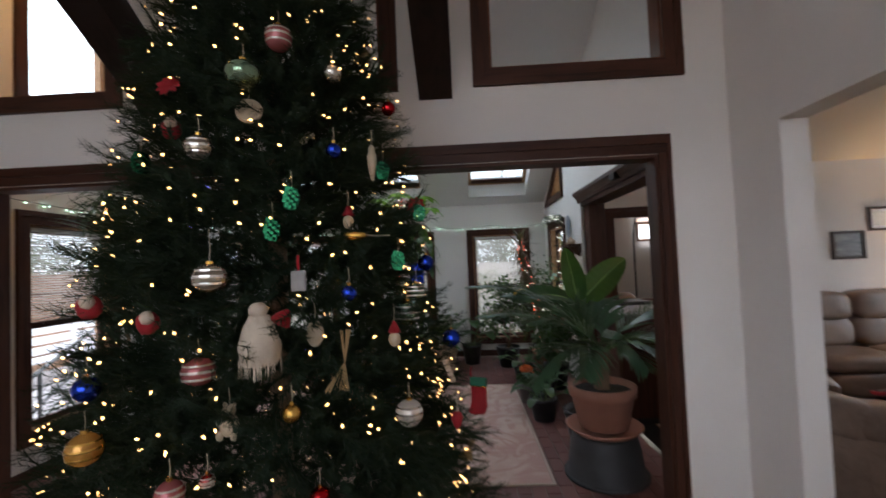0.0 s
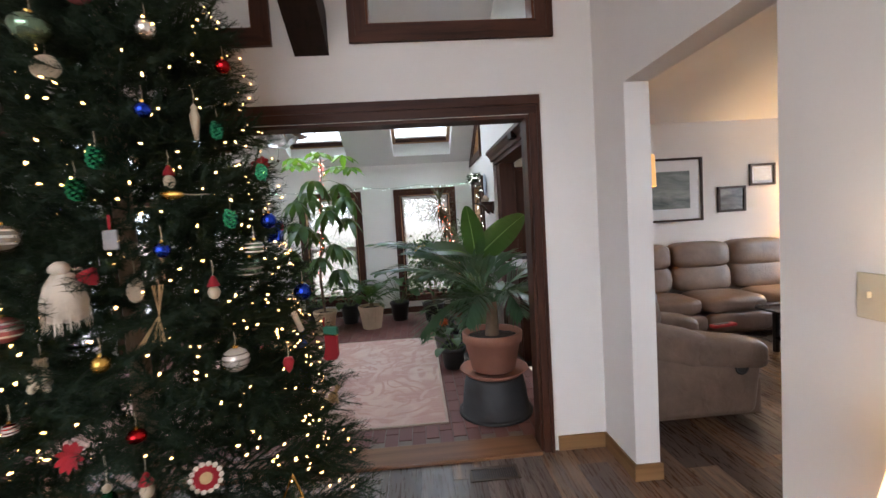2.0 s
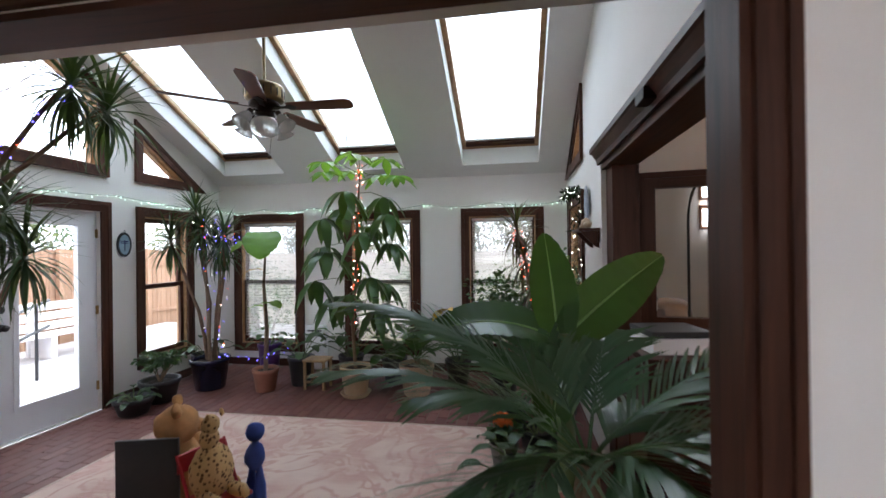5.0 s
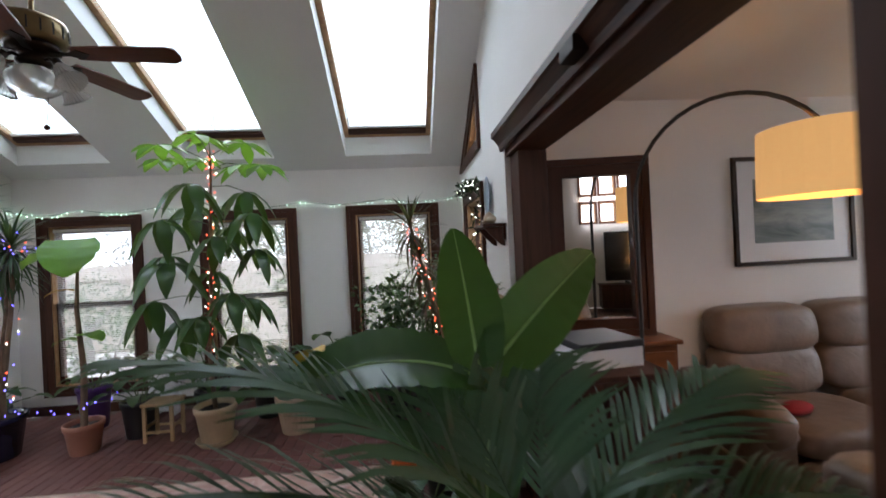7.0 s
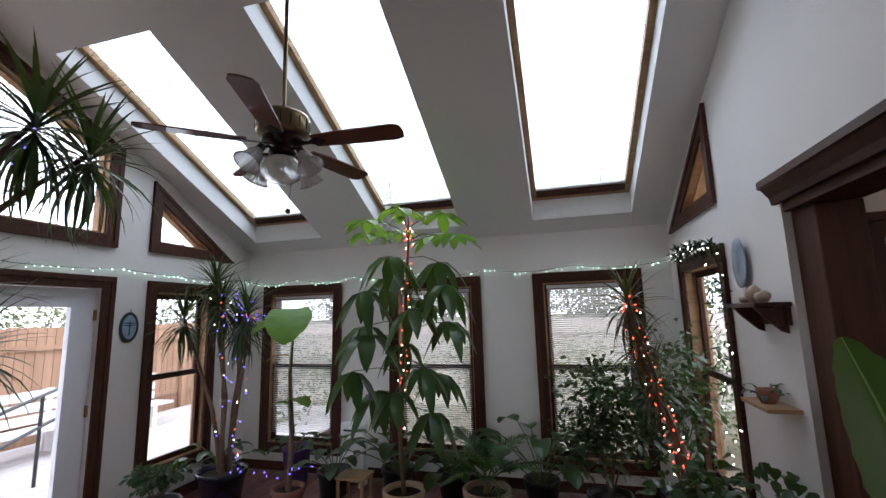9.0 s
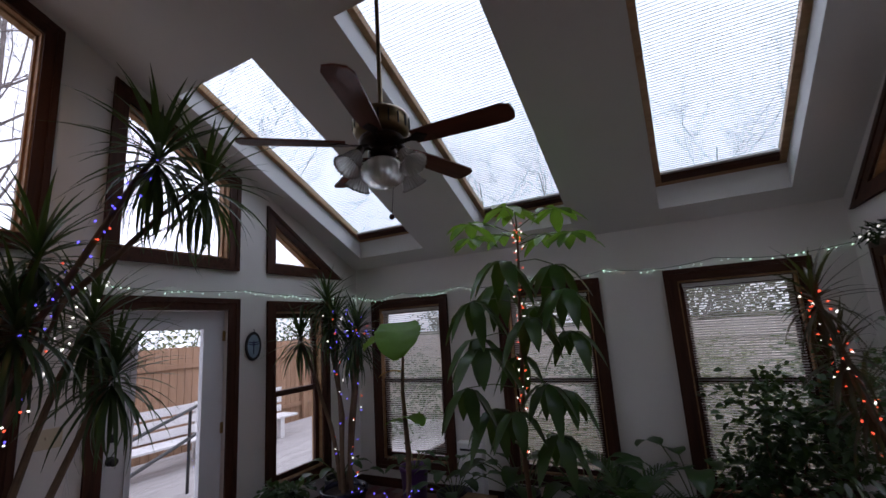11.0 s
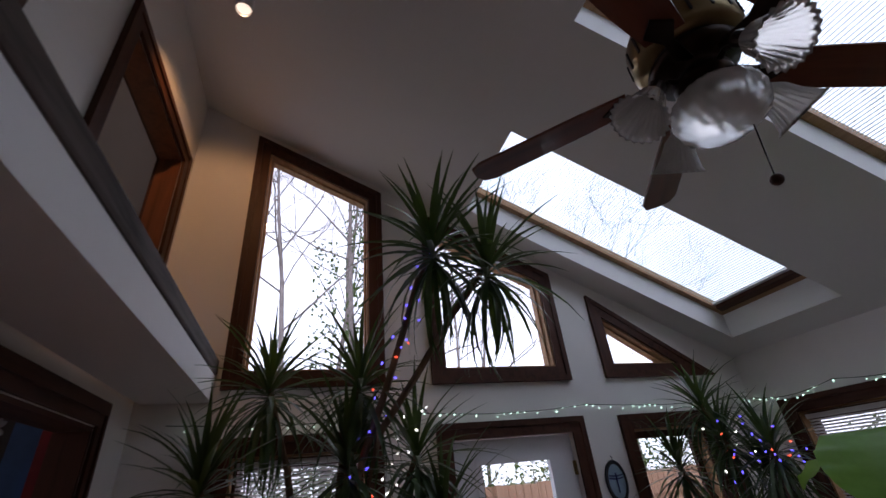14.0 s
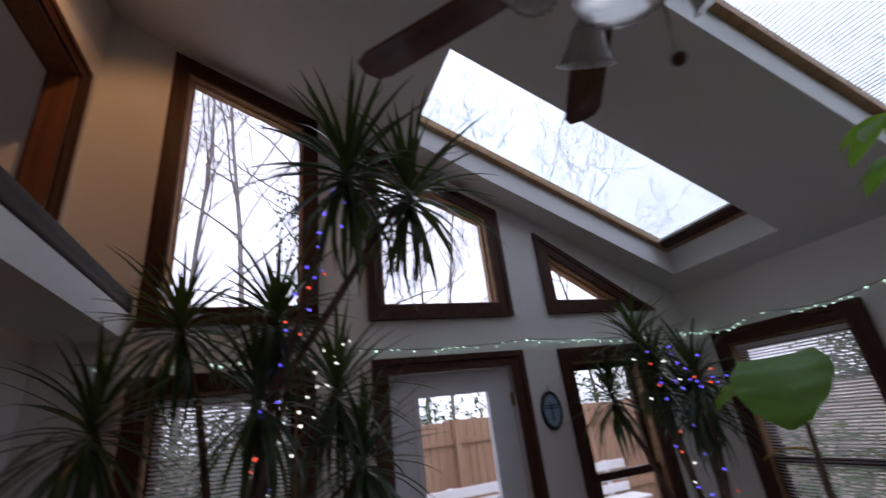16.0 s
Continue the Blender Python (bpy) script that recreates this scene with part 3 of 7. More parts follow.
for z, r in ((0.98, 0.028), (1.13, 0.024)):
    m = Matrix.Translation((LW - 0.04, 4.705, z)) @ pose(0, 0, 0, 0, 90, 0)
    if r > 0.025:
        part("knob", lathe([(0.0, 0), (0.032, 0), (0.032, 0.006), (0.011, 0.01), (0.011, 0.035), (0.024, 0.042), (0.029, 0.055), (0.022, 0.068), (0, 0.072)], 20, m=m), M_BLACK, dr, "dark metal knob", True)
    else:
        part("deadbolt", lathe([(0.0, 0), (0.03, 0), (0.028, 0.012), (0.012, 0.014), (0.012, 0.024), (0, 0.024)], 20, m=m), M_BLACK, dr, "dark metal deadbolt")
for z in (0.25, 1.02, 1.80):
    part("hinge", boxed(LW - 0.04, LW - 0.025, 5.528, 5.548, z - 0.045, z + 0.045), M_BRASS, dr)

# baseboards
for n, bx, mt in (("baseboard", (1.48, LX - 0.013, FY - 0.013, FY, 0, 0.095), M_OAK), ("baseboard", (LX - 0.013, LX, 2.235, FY - 0.0, 0, 0.095), M_OAKY), ("baseboard", (LX - 0.013, LX2 + 0.013, 2.222, 2.235, 0, 0.0945), M_OAK), ("baseboard", (LX - 0.013, LX, -2.5, 1.26, 0, 0.095), M_OAKY),
                  ("baseboard", (RW + 0.2, LVX, LVY - 0.013, LVY, 0, 0.095), M_OAK), ("baseboard", (LW, RW - 0.02, BW - 0.014, BW, 0, 0.1), M_TRIM_H), ("baseboard", (LW, LW + 0.014, 5.66, BW - 0.015, 0, 0.1), M_TRIM_Y), ("baseboard", (LW, LW + 0.014, SY, 4.52, 0, 0.1), M_TRIM_Y)):
    tagged(part(n, boxed(*bx), mt), "", "", "", "structure")

# sloping rafters of the foyer roof
for xa, xb in ((-0.005, 0.196), (-1.73, -1.53)):
    bm = bmesh.new()
    put = lambda u, v, d: Vector((d, u, v))
    prism(bm, [(FY - 0.002, 2.555), (FY - 0.002, 2.81), (FY - 3.7, 2.81 + 2.45), (FY - 4.05, 2.81 + 2.45)], put, xa, xb)
    tagged(part("roof_beam", bm, M_BEAM), "black-brown timber beam rising from the wall", "beam", "roof beams", "structure")


# ---- plants: shared builders ----
class Geo:
    """Vertices and faces of one mesh, gathered leaf by leaf."""

    def __init__(self):
        self.v, self.f = [], []

    def ribbon(self, pts, widths, side):
        """A strip with a width at each point; side: vectors across it."""
        k = len(self.v)
        for p, w, s in zip(pts, widths, side):
            self.v.append(tuple(p - s * w))
            self.v.append(tuple(p + s * w))
        for i in range(len(pts) - 1):
            a = k + 2 * i
            self.f.append((a, a + 1, a + 3, a + 2))

    def vee(self, pts, widths, side, up, fold):
        """A leaf folded along its middle rib."""
        k = len(self.v)
        for p, w, s, u in zip(pts, widths, side, up):
            self.v.append(tuple(p - s * w + u * (w * fold)))
            self.v.append(tuple(p))
            self.v.append(tuple(p + s * w + u * (w * fold)))
        for i in range(len(pts) - 1):
            a = k + 3 * i
            self.f.append((a, a + 1, a + 4, a + 3))
            self.f.append((a + 1, a + 2, a + 5, a + 4))

    def mesh(self, name, material, smooth=True):
        return mesh_of(name, self.v, self.f, material, smooth)


def arc_line(base, az, pitch, length, droop, n):
    """Points of a curve that sets out at a pitch and sinks by droop degrees on its way."""
    p, pts = Vector(base), [Vector(base)]
    for i in range(n):
        a = radians(pitch - droop * (i + 0.5) / n)
        p = p + Vector((math.cos(az) * math.cos(a), math.sin(az) * math.cos(a), math.sin(a))) * (length / n)
        pts.append(p.copy())
    return pts


def frames_of(pts, az):
    side = Vector((-math.sin(az), math.cos(az), 0))
    ups = []
    for i in range(len(pts)):
        d = (pts[min(i + 1, len(pts) - 1)] - pts[max(i - 1, 0)]).normalized()
        ups.append(side.cross(d).normalized() * -1)
    return [side] * len(pts), ups


def strap_crown(g, base, r, count, length, width, spread=(82, -62), droop=70):
    """A rosette of narrow arching leaves."""
    for i in range(count):
        u = i / count
        az = i * 2.39996 + r.uniform(-0.2, 0.2)
        pitch = spread[0] + (spread[1] - spread[0]) * u + r.uniform(-8, 8)
        ln = length * r.uniform(0.8, 1.12)
        pts = arc_line(Vector(base) + Vector((0, 0, -0.10 * u)), az, pitch, ln, droop * r.uniform(0.5, 1.2) * (0.5 + 0.6 * u), 5)
        s, up = frames_of(pts, az)
        w = width * r.uniform(0.85, 1.15)
        g.vee(pts, [w * 0.45, w * 0.8, w, w * 0.8, w * 0.45, w * 0.05], s, up, 0.35)


def pinnate_frond(r, az, pitch, length, droop, leaflets, leaf_len, leaf_w, base=(0, 0, 0)):
    """A palm frond with two rows of drooping leaflets."""
    g = Geo()
    n = 12
    pts = arc_line(base, az, pitch, length, droop, n)
    side, up = frames_of(pts, az)
    g.ribbon(pts, [0.007 - 0.005 * i / n for i in range(n + 1)], side)
    g.ribbon(pts, [0.007 - 0.005 * i / n for i in range(n + 1)], up)
    for k in range(leaflets):
        u = 0.22 + 0.78 * k / (leaflets - 1)
        f = u * n
        i = min(int(f), n - 1)
        p = pts[i].lerp(pts[i + 1], f - i)
        d = (pts[i + 1] - pts[i]).normalized()
        env = math.sin(math.pi * min(1.0, 0.18 + 0.85 * u)) ** 0.6
        for sgn in (-1, 1):
            ln = leaf_len * env * r.uniform(0.85, 1.1)
            out = (side[i] * sgn * 0.72 + d * (0.75 + 0.5 * u) + up[i] * r.uniform(0.1, 0.35)).normalized()
            q, lp = p.copy(), [p.copy()]
            for m in range(3):
                out = (out + Vector((0, 0, -0.10 - 0.06 * m))).normalized()
                q = q + out * (ln / 3)
                lp.append(q.copy())
            ls = (d - out * d.dot(out)).normalized()
            g.ribbon(lp, [leaf_w * 0.5, leaf_w, leaf_w * 0.8, leaf_w * 0.05], [ls] * 4)
    return g


def broad_leaf(r, base, az, pitch, length, width, droop, n=14, m=5, wave=0.03, fold=0.25, tear=0.0, roll=0.0):
    """A large paddle leaf with a rib, rippled edge and side veins."""
    g = Geo()
    pts = arc_line(base, az, pitch, length, droop, n)
    side, up = frames_of(pts, az)
    c, s = math.cos(radians(roll)), math.sin(radians(roll))
    side, up = [a * c + b * s for a, b in zip(side, up)], [b * c - a * s for a, b in zip(side, up)]
    rows = []
    for i, p in enumerate(pts):
        u = i / n
        w = width * (math.sin(math.pi * (0.06 + 0.94 * u ** 0.85)) ** 0.55 if 0 < u < 1 else 0.08)
        row = []
        for j in range(-m, m + 1):
            v = j / m
            rip = wave * abs(v) * math.sin(i * 2.1 + j * 0.7 + (3 if j > 0 else 0)) + tear * abs(v) * ((i * 7 + 3 * (j > 0)) % 5 - 2) * 0.25
            row.append(p + side[i] * (w * v) + up[i] * (w * fold * abs(v) + rip * width * 2))
        rows.append(row)
    k = len(g.v)
    cols = 2 * m + 1
    for row in rows:
        g.v += [tuple(p) for p in row]
    for i in range(n):
        for j in range(cols - 1):
            a = k + i * cols + j
            g.f.append((a, a + 1, a + cols + 1, a + cols))
    return g


def oval_leaf(g, base, d, n, length, width, sag=0.15):
    """A pointed oval leaf out along d with its face to n."""
    d, n = d.normalized(), n.normalized()
    s = d.cross(n).normalized()
    pts = [base + d * (length * u) - Vector((0, 0, sag * length * u * u)) for u in (0, 0.3, 0.6, 0.85, 1)]
    g.vee(pts, [width * k for k in (0.08, 0.8, 1, 0.6, 0.04)], [s] * 5, [n] * 5, 0.25)


def rand_dir(r, zlow=-1.0):
    while True:
        v = Vector((r.uniform(-1, 1), r.uniform(-1, 1), r.uniform(zlow, 1)))
        if 0.1 < v.length < 1:
            return v.normalized()


def leaf_cloud(g, r, centre, radii, count, length, width, zlow=-0.4):
    """Loose foliage in an uneven clump."""
    lumps = [Vector((r.uniform(-0.7, 0.7) * radii[0], r.uniform(-0.7, 0.7) * radii[1], r.uniform(-0.6, 0.7) * radii[2])) for _ in range(max(4, count // 40))]
    for i in range(count):
        c = lumps[i % len(lumps)]
        d = rand_dir(r, zlow)
        p = Vector(centre) + c + Vector((d.x * radii[0], d.y * radii[1], d.z * radii[2])) * (0.45 * r.random() ** 0.5)
        q = (d + rand_dir(r) * 0.6).normalized()
        oval_leaf(g, p, q, (Vector((0, 0, 1)) + rand_dir(r) * 0.7), length * r.uniform(0.7, 1.2), width * r.uniform(0.8, 1.2), 0.3)


M_PINE = leafy("dark_fir_needles", (0.017, 0.029, 0.018), 0.75, 0.05, (0.025, 0.040, 0.023), 6)
M_PINE.node_tree.nodes["Principled BSDF"].inputs["Specular IOR Level"].default_value = 0.12
M_PALM = leafy("palm_green", (0.045, 0.105, 0.060), 0.32, 0.22, (0.10, 0.18, 0.11))
M_BANANA = leafy("banana_green", (0.024, 0.078, 0.015), 0.36, 0.2, (0.034, 0.10, 0.020), 5)
M_DRAC = leafy("dracaena_green", (0.028, 0.060, 0.026), 0.35, 0.15, (0.06, 0.11, 0.04))
M_DRACR = leafy("red_edged_dracaena", (0.060, 0.045, 0.032), 0.4, 0.15, (0.10, 0.05, 0.04))
M_SCHEF = leafy("schefflera_green", (0.025, 0.068, 0.025), 0.3, 0.25, (0.08, 0.19, 0.04))
M_LIGHTLEAF = leafy("bright_young_leaf", (0.13, 0.32, 0.035), 0.4, 0.5, (0.18, 0.40, 0.05))
M_BUSH = leafy("small_leaf_green", (0.030, 0.070, 0.028), 0.4, 0.2, (0.06, 0.13, 0.05))
M_STEM = plain("brown_cane", (0.17, 0.11, 0.065), 0.8, 0.25, 14, 90, 0.5)
M_GREENSTEM = plain("green_stem", (0.10, 0.14, 0.05), 0.6, 0.2, 9, 80, 0.3)
M_SOIL = plain("potting_soil", (0.035, 0.024, 0.018), 0.95, 0.35, 20, 120, 0.9, dist=0.01)
M_TERRA = plain("terracotta", (0.33, 0.145, 0.095), 0.75, 0.12, 5, 110, 0.3)
M_CREAMPOT = plain("cream_glazed_pot", (0.55, 0.42, 0.27), 0.5, 0.12, 6, 90, 0.2)
M_BEIGEPOT = plain("beige_stone_pot", (0.46, 0.33, 0.22), 0.7, 0.12, 6, 90, 0.3)
M_DARKPOT = plain("dark_plastic_pot", (0.022, 0.022, 0.024), 0.45, 0.2, 6, 90, 0.1)
M_BLUEPOT = plain("dark_blue_glaze", (0.02, 0.022, 0.05), 0.2, 0.25, 5, 70, 0.05)
M_PURPLE = plain("purple_plastic", (0.09, 0.035, 0.16), 0.4, 0.1, 6, 90, 0.05)


def pot(parent, r, h, material, rim=0.03, ribs=0, saucer=0.0, label=""):
    """A tapered pot with a thick rim, soil, and a saucer if it has one."""
    z0 = 0.035 if saucer else 0.0
    prof = [(0, z0), (r * 0.72, z0), (r * 0.76, z0 + 0.01), (r * 0.97, z0 + h - rim * 1.6), (r * 1.04, z0 + h - rim * 1.5), (r * 1.06, z0 + h - 0.006), (r * 1.03, z0 + h), (r * 0.93, z0 + h - 0.004), (r * 0.90, z0 + h - 0.05)]
    bm = lathe(prof, 48 if ribs else 28)
    if ribs:
        for v in bm.verts:
            a = math.atan2(v.co.y, v.co.x)
            if z0 + 0.015 < v.co.z < z0 + h - rim * 1.55:
                k = 1 + 0.025 * math.cos(a * ribs)
                v.co.x *= k
                v.co.y *= k
    part("pot", bm, material, parent, label, not ribs)
    bs = lathe([(0, z0 + h - 0.035), (r * 0.5, z0 + h - 0.03), (r * 0.915, z0 + h - 0.045)], 20)
    for v in bs.verts:
        v.co.z += 0.012 * noise.noise(v.co * 23)
    part("soil", bs, M_SOIL, parent, "dark soil")
    if saucer:
        part("saucer", lathe([(0, 0), (saucer * 0.8, 0), (saucer, 0.045), (saucer * 0.96, 0.047), (saucer * 0.78, 0.014), (0, 0.014)], 32), material, parent, "", True)
    return z0 + h - 0.03


# ---- foyer ----
TREE = Vector((-0.54, 1.80, 0))


def tree_r(z):
    return max(0.04, min(0.2125 * (4.63 - z), 0.55 * (3.95 - z)))


def fir_spray(seed, length):
    """One branch tip, along x, with twigs and needles."""
    r = random.Random(seed)
    g = Geo()
    lines = [(Vector((0, 0, 0)), Vector((1, 0, 0.06)).normalized(), length)]
    for k in range(7):
        u = 0.25 + 0.09 * k
        s = 1 if k % 2 else -1
        lines.append((Vector((length * u, 0, 0.06 * length * u)), Vector((0.8, s * r.uniform(0.45, 0.75), r.uniform(-0.2, 0.3))).normalized(), length * (0.55 - 0.04 * k)))
    for p, d, ln in lines:
        a = d.cross(Vector((0, 0, 1))).normalized()
        b = d.cross(a)
        pts = [p, p + d * ln * 0.5, p + d * ln + Vector((0, 0, 0.02))]
        g.ribbon(pts, [0.004, 0.003, 0.001], [a] * 3)
        for i in range(int(ln * 330)):
            u = (i + r.random()) / (ln * 330)
            base = p + d * (ln * u)
            t = i * 2.4 + r.uniform(-0.4, 0.4)
            out = (a * math.cos(t) + b * math.sin(t) + d * 0.75).normalized()
            nl = r.uniform(0.024, 0.036)
            w = out.cross(d).normalized() * 0.0016
            k = len(g.v)
            g.v += [tuple(base - w), tuple(base + w), tuple(base + out * nl)]
            g.f.append((k, k + 1, k + 2))
    return g


def build_tree():
    r = random.Random(11)
    tree = thing("christmas_tree", TREE, "tall dark green artificial fir hung with ornaments and lights", "christmas tree")
    part("trunk", lathe([(0, 0.02), (0.045, 0.02), (0.035, 2.0), (0.012, 3.84), (0, 3.86)], 12), M_STEM, tree)
    part("stand", lathe([(0, 0), (0.26, 0), (0.27, 0.02), (0.08, 0.06), (0.07, 0.2), (0.055, 0.2), (0.055, 0.02), (0, 0.02)], 24), M_BLACK, tree)
    kinds = [fir_spray(s, 0.42).mesh("branch", M_PINE, False) for s in (1, 2, 3)]
    small = [fir_spray(s, 0.27).mesh("branch", M_PINE, False) for s in (4, 5)]
    spots = []
    z = 0.34
    while z < 3.85:
        rad = tree_r(z)
        n = max(5, int(2 * math.pi * rad / 0.125))
        for i in range(n):
            az = 2 * math.pi * (i + r.random() * 0.7) / n
            spots.append((az, z + r.uniform(-0.04, 0.04), rad * r.uniform(0.86, 1.06), r.uniform(-4, 24)))
        z += 0.105
    face = math.atan2(-1.6, 0.9)

    def away(s):
        return abs((s[0] - face + math.pi) % (2 * math.pi) - math.pi) + abs(s[1] - 1.5) * 0.35

    spots.sort(key=away)
    rest = Geo()
    for i, (az, z, rad, tilt) in enumerate(spots):
        big = rad > 0.4
        me = r.choice(kinds if big else small)
        ln = 0.42 if big else 0.27
        base = Vector((math.cos(az), math.sin(az), 0)) * max(0.02, rad - ln * 0.95) + Vector((0, 0, z - 0.05))
        m = Matrix.Translation(base) @ Matrix.Rotation(az, 4, "Z") @ Matrix.Rotation(radians(-tilt), 4, "Y") @ Matrix.Rotation(r.uniform(-0.8, 0.8), 4, "X")
        if i < 300:
            ob = new("branch", me)
            ob.matrix_basis = m
            ob.parent = tree
        else:
            k = len(rest.v)
            rest.v += [tuple(m @ v.co) for v in me.vertices]
            rest.f += [tuple(q + k for q in p.vertices) for p in me.polygons]
    # inner growth that closes the tree
    for i in range(260):
        z = r.uniform(0.4, 3.3)
        rad = tree_r(z) * r.uniform(0.45, 0.62)
        az = r.uniform(0, 2 * math.pi)
        m = Matrix.Translation((math.cos(az) * (rad - 0.2), math.sin(az) * (rad - 0.2), z)) @ Matrix.Rotation(az + r.uniform(-0.9, 0.9), 4, "Z") @ Matrix.Rotation(radians(r.uniform(-50, 30)), 4, "Y")
        me = kinds[i % 3]
        k = len(rest.v)
        rest.v += [tuple(m @ v.co) for v in me.vertices]
        rest.f += [tuple(q + k for q in p.vertices) for p in me.polygons]
    fo = new("foliage", rest.mesh("foliage", M_PINE, False))
    fo.parent = tree
    tagged(fo, "", "", "", "stuff")


build_tree()

M_WARMBULB = glow("warm_bulb", (1.0, 0.50, 0.15), 10.0)


def tiny_bulbs(name, spots, material, label, size=0.006):
    """Little bulbs of a string, each a stretched octahedron."""
    g = Geo()
    r = random.Random(5)
    for p in spots:
        a = rand_dir(r)
        b = a.cross(rand_dir(r)).normalized()
        c = a.cross(b)
        k = len(g.v)
        g.v += [tuple(p + a * size * 2.2), tuple(p - a * size * 1.2)] + [tuple(p + (b * math.cos(t) + c * math.sin(t)) * size) for t in (0, 1.57, 3.14, 4.71)]
        for i in range(4):
            j = (i + 1) % 4
            g.f += [(k, k + 2 + i, k + 2 + j), (k + 1, k + 2 + j, k + 2 + i)]
    return tagged(new(name, g.mesh(name, material)), label, "string lights", "", "stuff")


def tree_lights():
    r = random.Random(21)
    spots = []
    for i in range(760):
        u = i / 760
        z = 0.4 + 3.1 * (1 - math.sqrt(1 - 0.97 * u))
        az = i * 2.39996 + r.uniform(-0.3, 0.3)
        rad = tree_r(z) * r.uniform(0.80, 1.0)
        p = TREE + Vector((math.cos(az) * rad, math.sin(az) * rad, z + r.uniform(-0.05, 0.05)))
        spots.append(p)
        if r.random() < 0.25:
            spots.append(p + rand_dir(r) * 0.03)
    tiny_bulbs("string_lights", spots, M_WARMBULB, "warm white mini lights wound round the tree", 0.0036)


tree_lights()


def gloss(name, col, rough=0.12, metal=0.85):
    return plain(name, col, rough, 0.08, 8, 120, 0.02, metal)


O_MAT = {
    "red": gloss("red_glass_ball", (0.45, 0.01, 0.015)), "blue": gloss("blue_glass_ball", (0.015, 0.05, 0.42)),
    "green": gloss("green_foil", (0.006, 0.09, 0.035), 0.25), "silver": gloss("silver_glass", (0.7, 0.68, 0.64)),
    "clear": gloss("pearl_clear_glass", (0.42, 0.37, 0.30), 0.1, 0.7), "pink": gloss("pink_glass", (0.34, 0.10, 0.10), 0.25, 0.4),
    "pearl": gloss("pearl_white", (0.52, 0.46, 0.40), 0.25, 0.4), "teal": gloss("pale_green_glass", (0.20, 0.30, 0.20), 0.12, 0.8),
    "gold": gloss("gold_foil", (0.62, 0.36, 0.08), 0.25), "orange": gloss("amber_glass", (0.50, 0.24, 0.05), 0.25, 0.5),
}
M_FELT = plain("red_felt", (0.26, 0.010, 0.015), 0.95, 0.15, 9, 220, 0.4)
M_GFELT = plain("green_felt", (0.02, 0.12, 0.07), 0.95, 0.15, 9, 220, 0.4)
M_IVORY = plain("ivory_ceramic", (0.42, 0.33, 0.22), 0.5, 0.12, 9, 120, 0.1)
M_FUR = plain("white_beard_fur", (0.58, 0.48, 0.37), 0.95, 0.15, 14, 160, 0.6)
M_STRAW = plain("tan_straw", (0.42, 0.27, 0.12), 0.8, 0.2, 14, 160, 0.3)
M_CORD = plain("hanging_cord", (0.35, 0.30, 0.20), 0.8, 0.1, 9, 80, 0.1)


def hanger(parent, top, ln=0.05, mat=None):
    part("hook", tube([(0, 0, top), (0.002, 0.001, top + ln * 0.5), (0, 0, top + ln)], 0.0012, 4), mat or M_CORD, parent)


def bauble(p, r, kind, label, squash=1.0, band="", cap=True, ln=0.05):
    t = thing("ornament", p, label, "ornament", "tree ornaments")
    part("ball", ball(r, 24, squash), O_MAT[kind], t, "", True)
    if band:
        for z in (-0.35, 0.1, 0.5):
            rr = math.sqrt(max(0.05, 1 - z * z)) * r
            part("stripe", lathe([(rr * 1.0, z * r * squash - 0.004), (rr * 1.012, z * r * squash), (rr * 1.0, z * r * squash + 0.004)], 24), O_MAT[band], t)
    if cap:
        part("cap", lathe([(r * 0.22, r * squash * 0.95), (r * 0.22, r * squash * 0.95 + 0.008), (0, r * squash * 0.95 + 0.009)], 12), O_MAT["gold"], t, "gold cap")
    hanger(t, r * squash, ln)
    return t


def pinecone(p, kind, label, r=0.018):
    t = thing("ornament", p, label, "ornament", "tree ornaments")
    for i in range(34):
        bm = bmesh.new()
        z = -0.03 + 0.06 * i / 33
        rad = r * math.sqrt(max(0.05, 1 - (z / 0.034) ** 2))
        a = i * 2.4
        box(bm, rad * math.cos(a) - 0.006, rad * math.cos(a) + 0.006, rad * math.sin(a) - 0.006, rad * math.sin(a) + 0.006, z - 0.003, z + 0.004)
        part("scale", bm, O_MAT[kind], t)
    hanger(t, 0.03)


def lump(parent, name, c, rad, material, label="", seg=12, rough=0.0):
    bm = ball(1.0, seg)
    for v in bm.verts:
        k = 1 + rough * noise.noise(v.co * 4 + Vector(c) * 9)
        v.co = Vector((c[0] + v.co.x * rad[0] * k, c[1] + v.co.y * rad[1] * k, c[2] + v.co.z * rad[2] * k))
    return part(name, bm, material, parent, label, True)


bauble((-0.40, 1.28, 2.14), 0.052, "teal", "oval pale green glass ornament", 0.8, "", True)
bauble((-0.19, 1.46, 2.21), 0.032, "silver", "silver mirrored glass ball")
bauble((-0.04, 1.67, 2.16), 0.027, "red", "shiny red glass ball")
bauble((-0.16, 1.35, 1.92), 0.024, "blue", "small blue glass ball")
bauble((-0.52, 1.25, 1.92), 0.038, "clear", "clear and silver glass ball", 1.0, "silver")
bauble((-0.44, 1.16, 1.55), 0.044, "clear", "large clear glass ball on a red ribbon", 0.85, "silver", True, 0.09)
bauble((-0.11, 1.29, 1.49), 0.023, "blue", "small blue glass ball")
bauble((0.05, 1.58, 1.47), 0.034, "teal", "pale green banded glass ball", 0.9, "pearl")
bauble((0.16, 1.77, 1.27), 0.036, "blue", "shiny dark blue glass ball")
bauble((0.01, 1.63, 1.39), 0.048, "teal", "green and white banded glass ball", 0.95, "pearl")
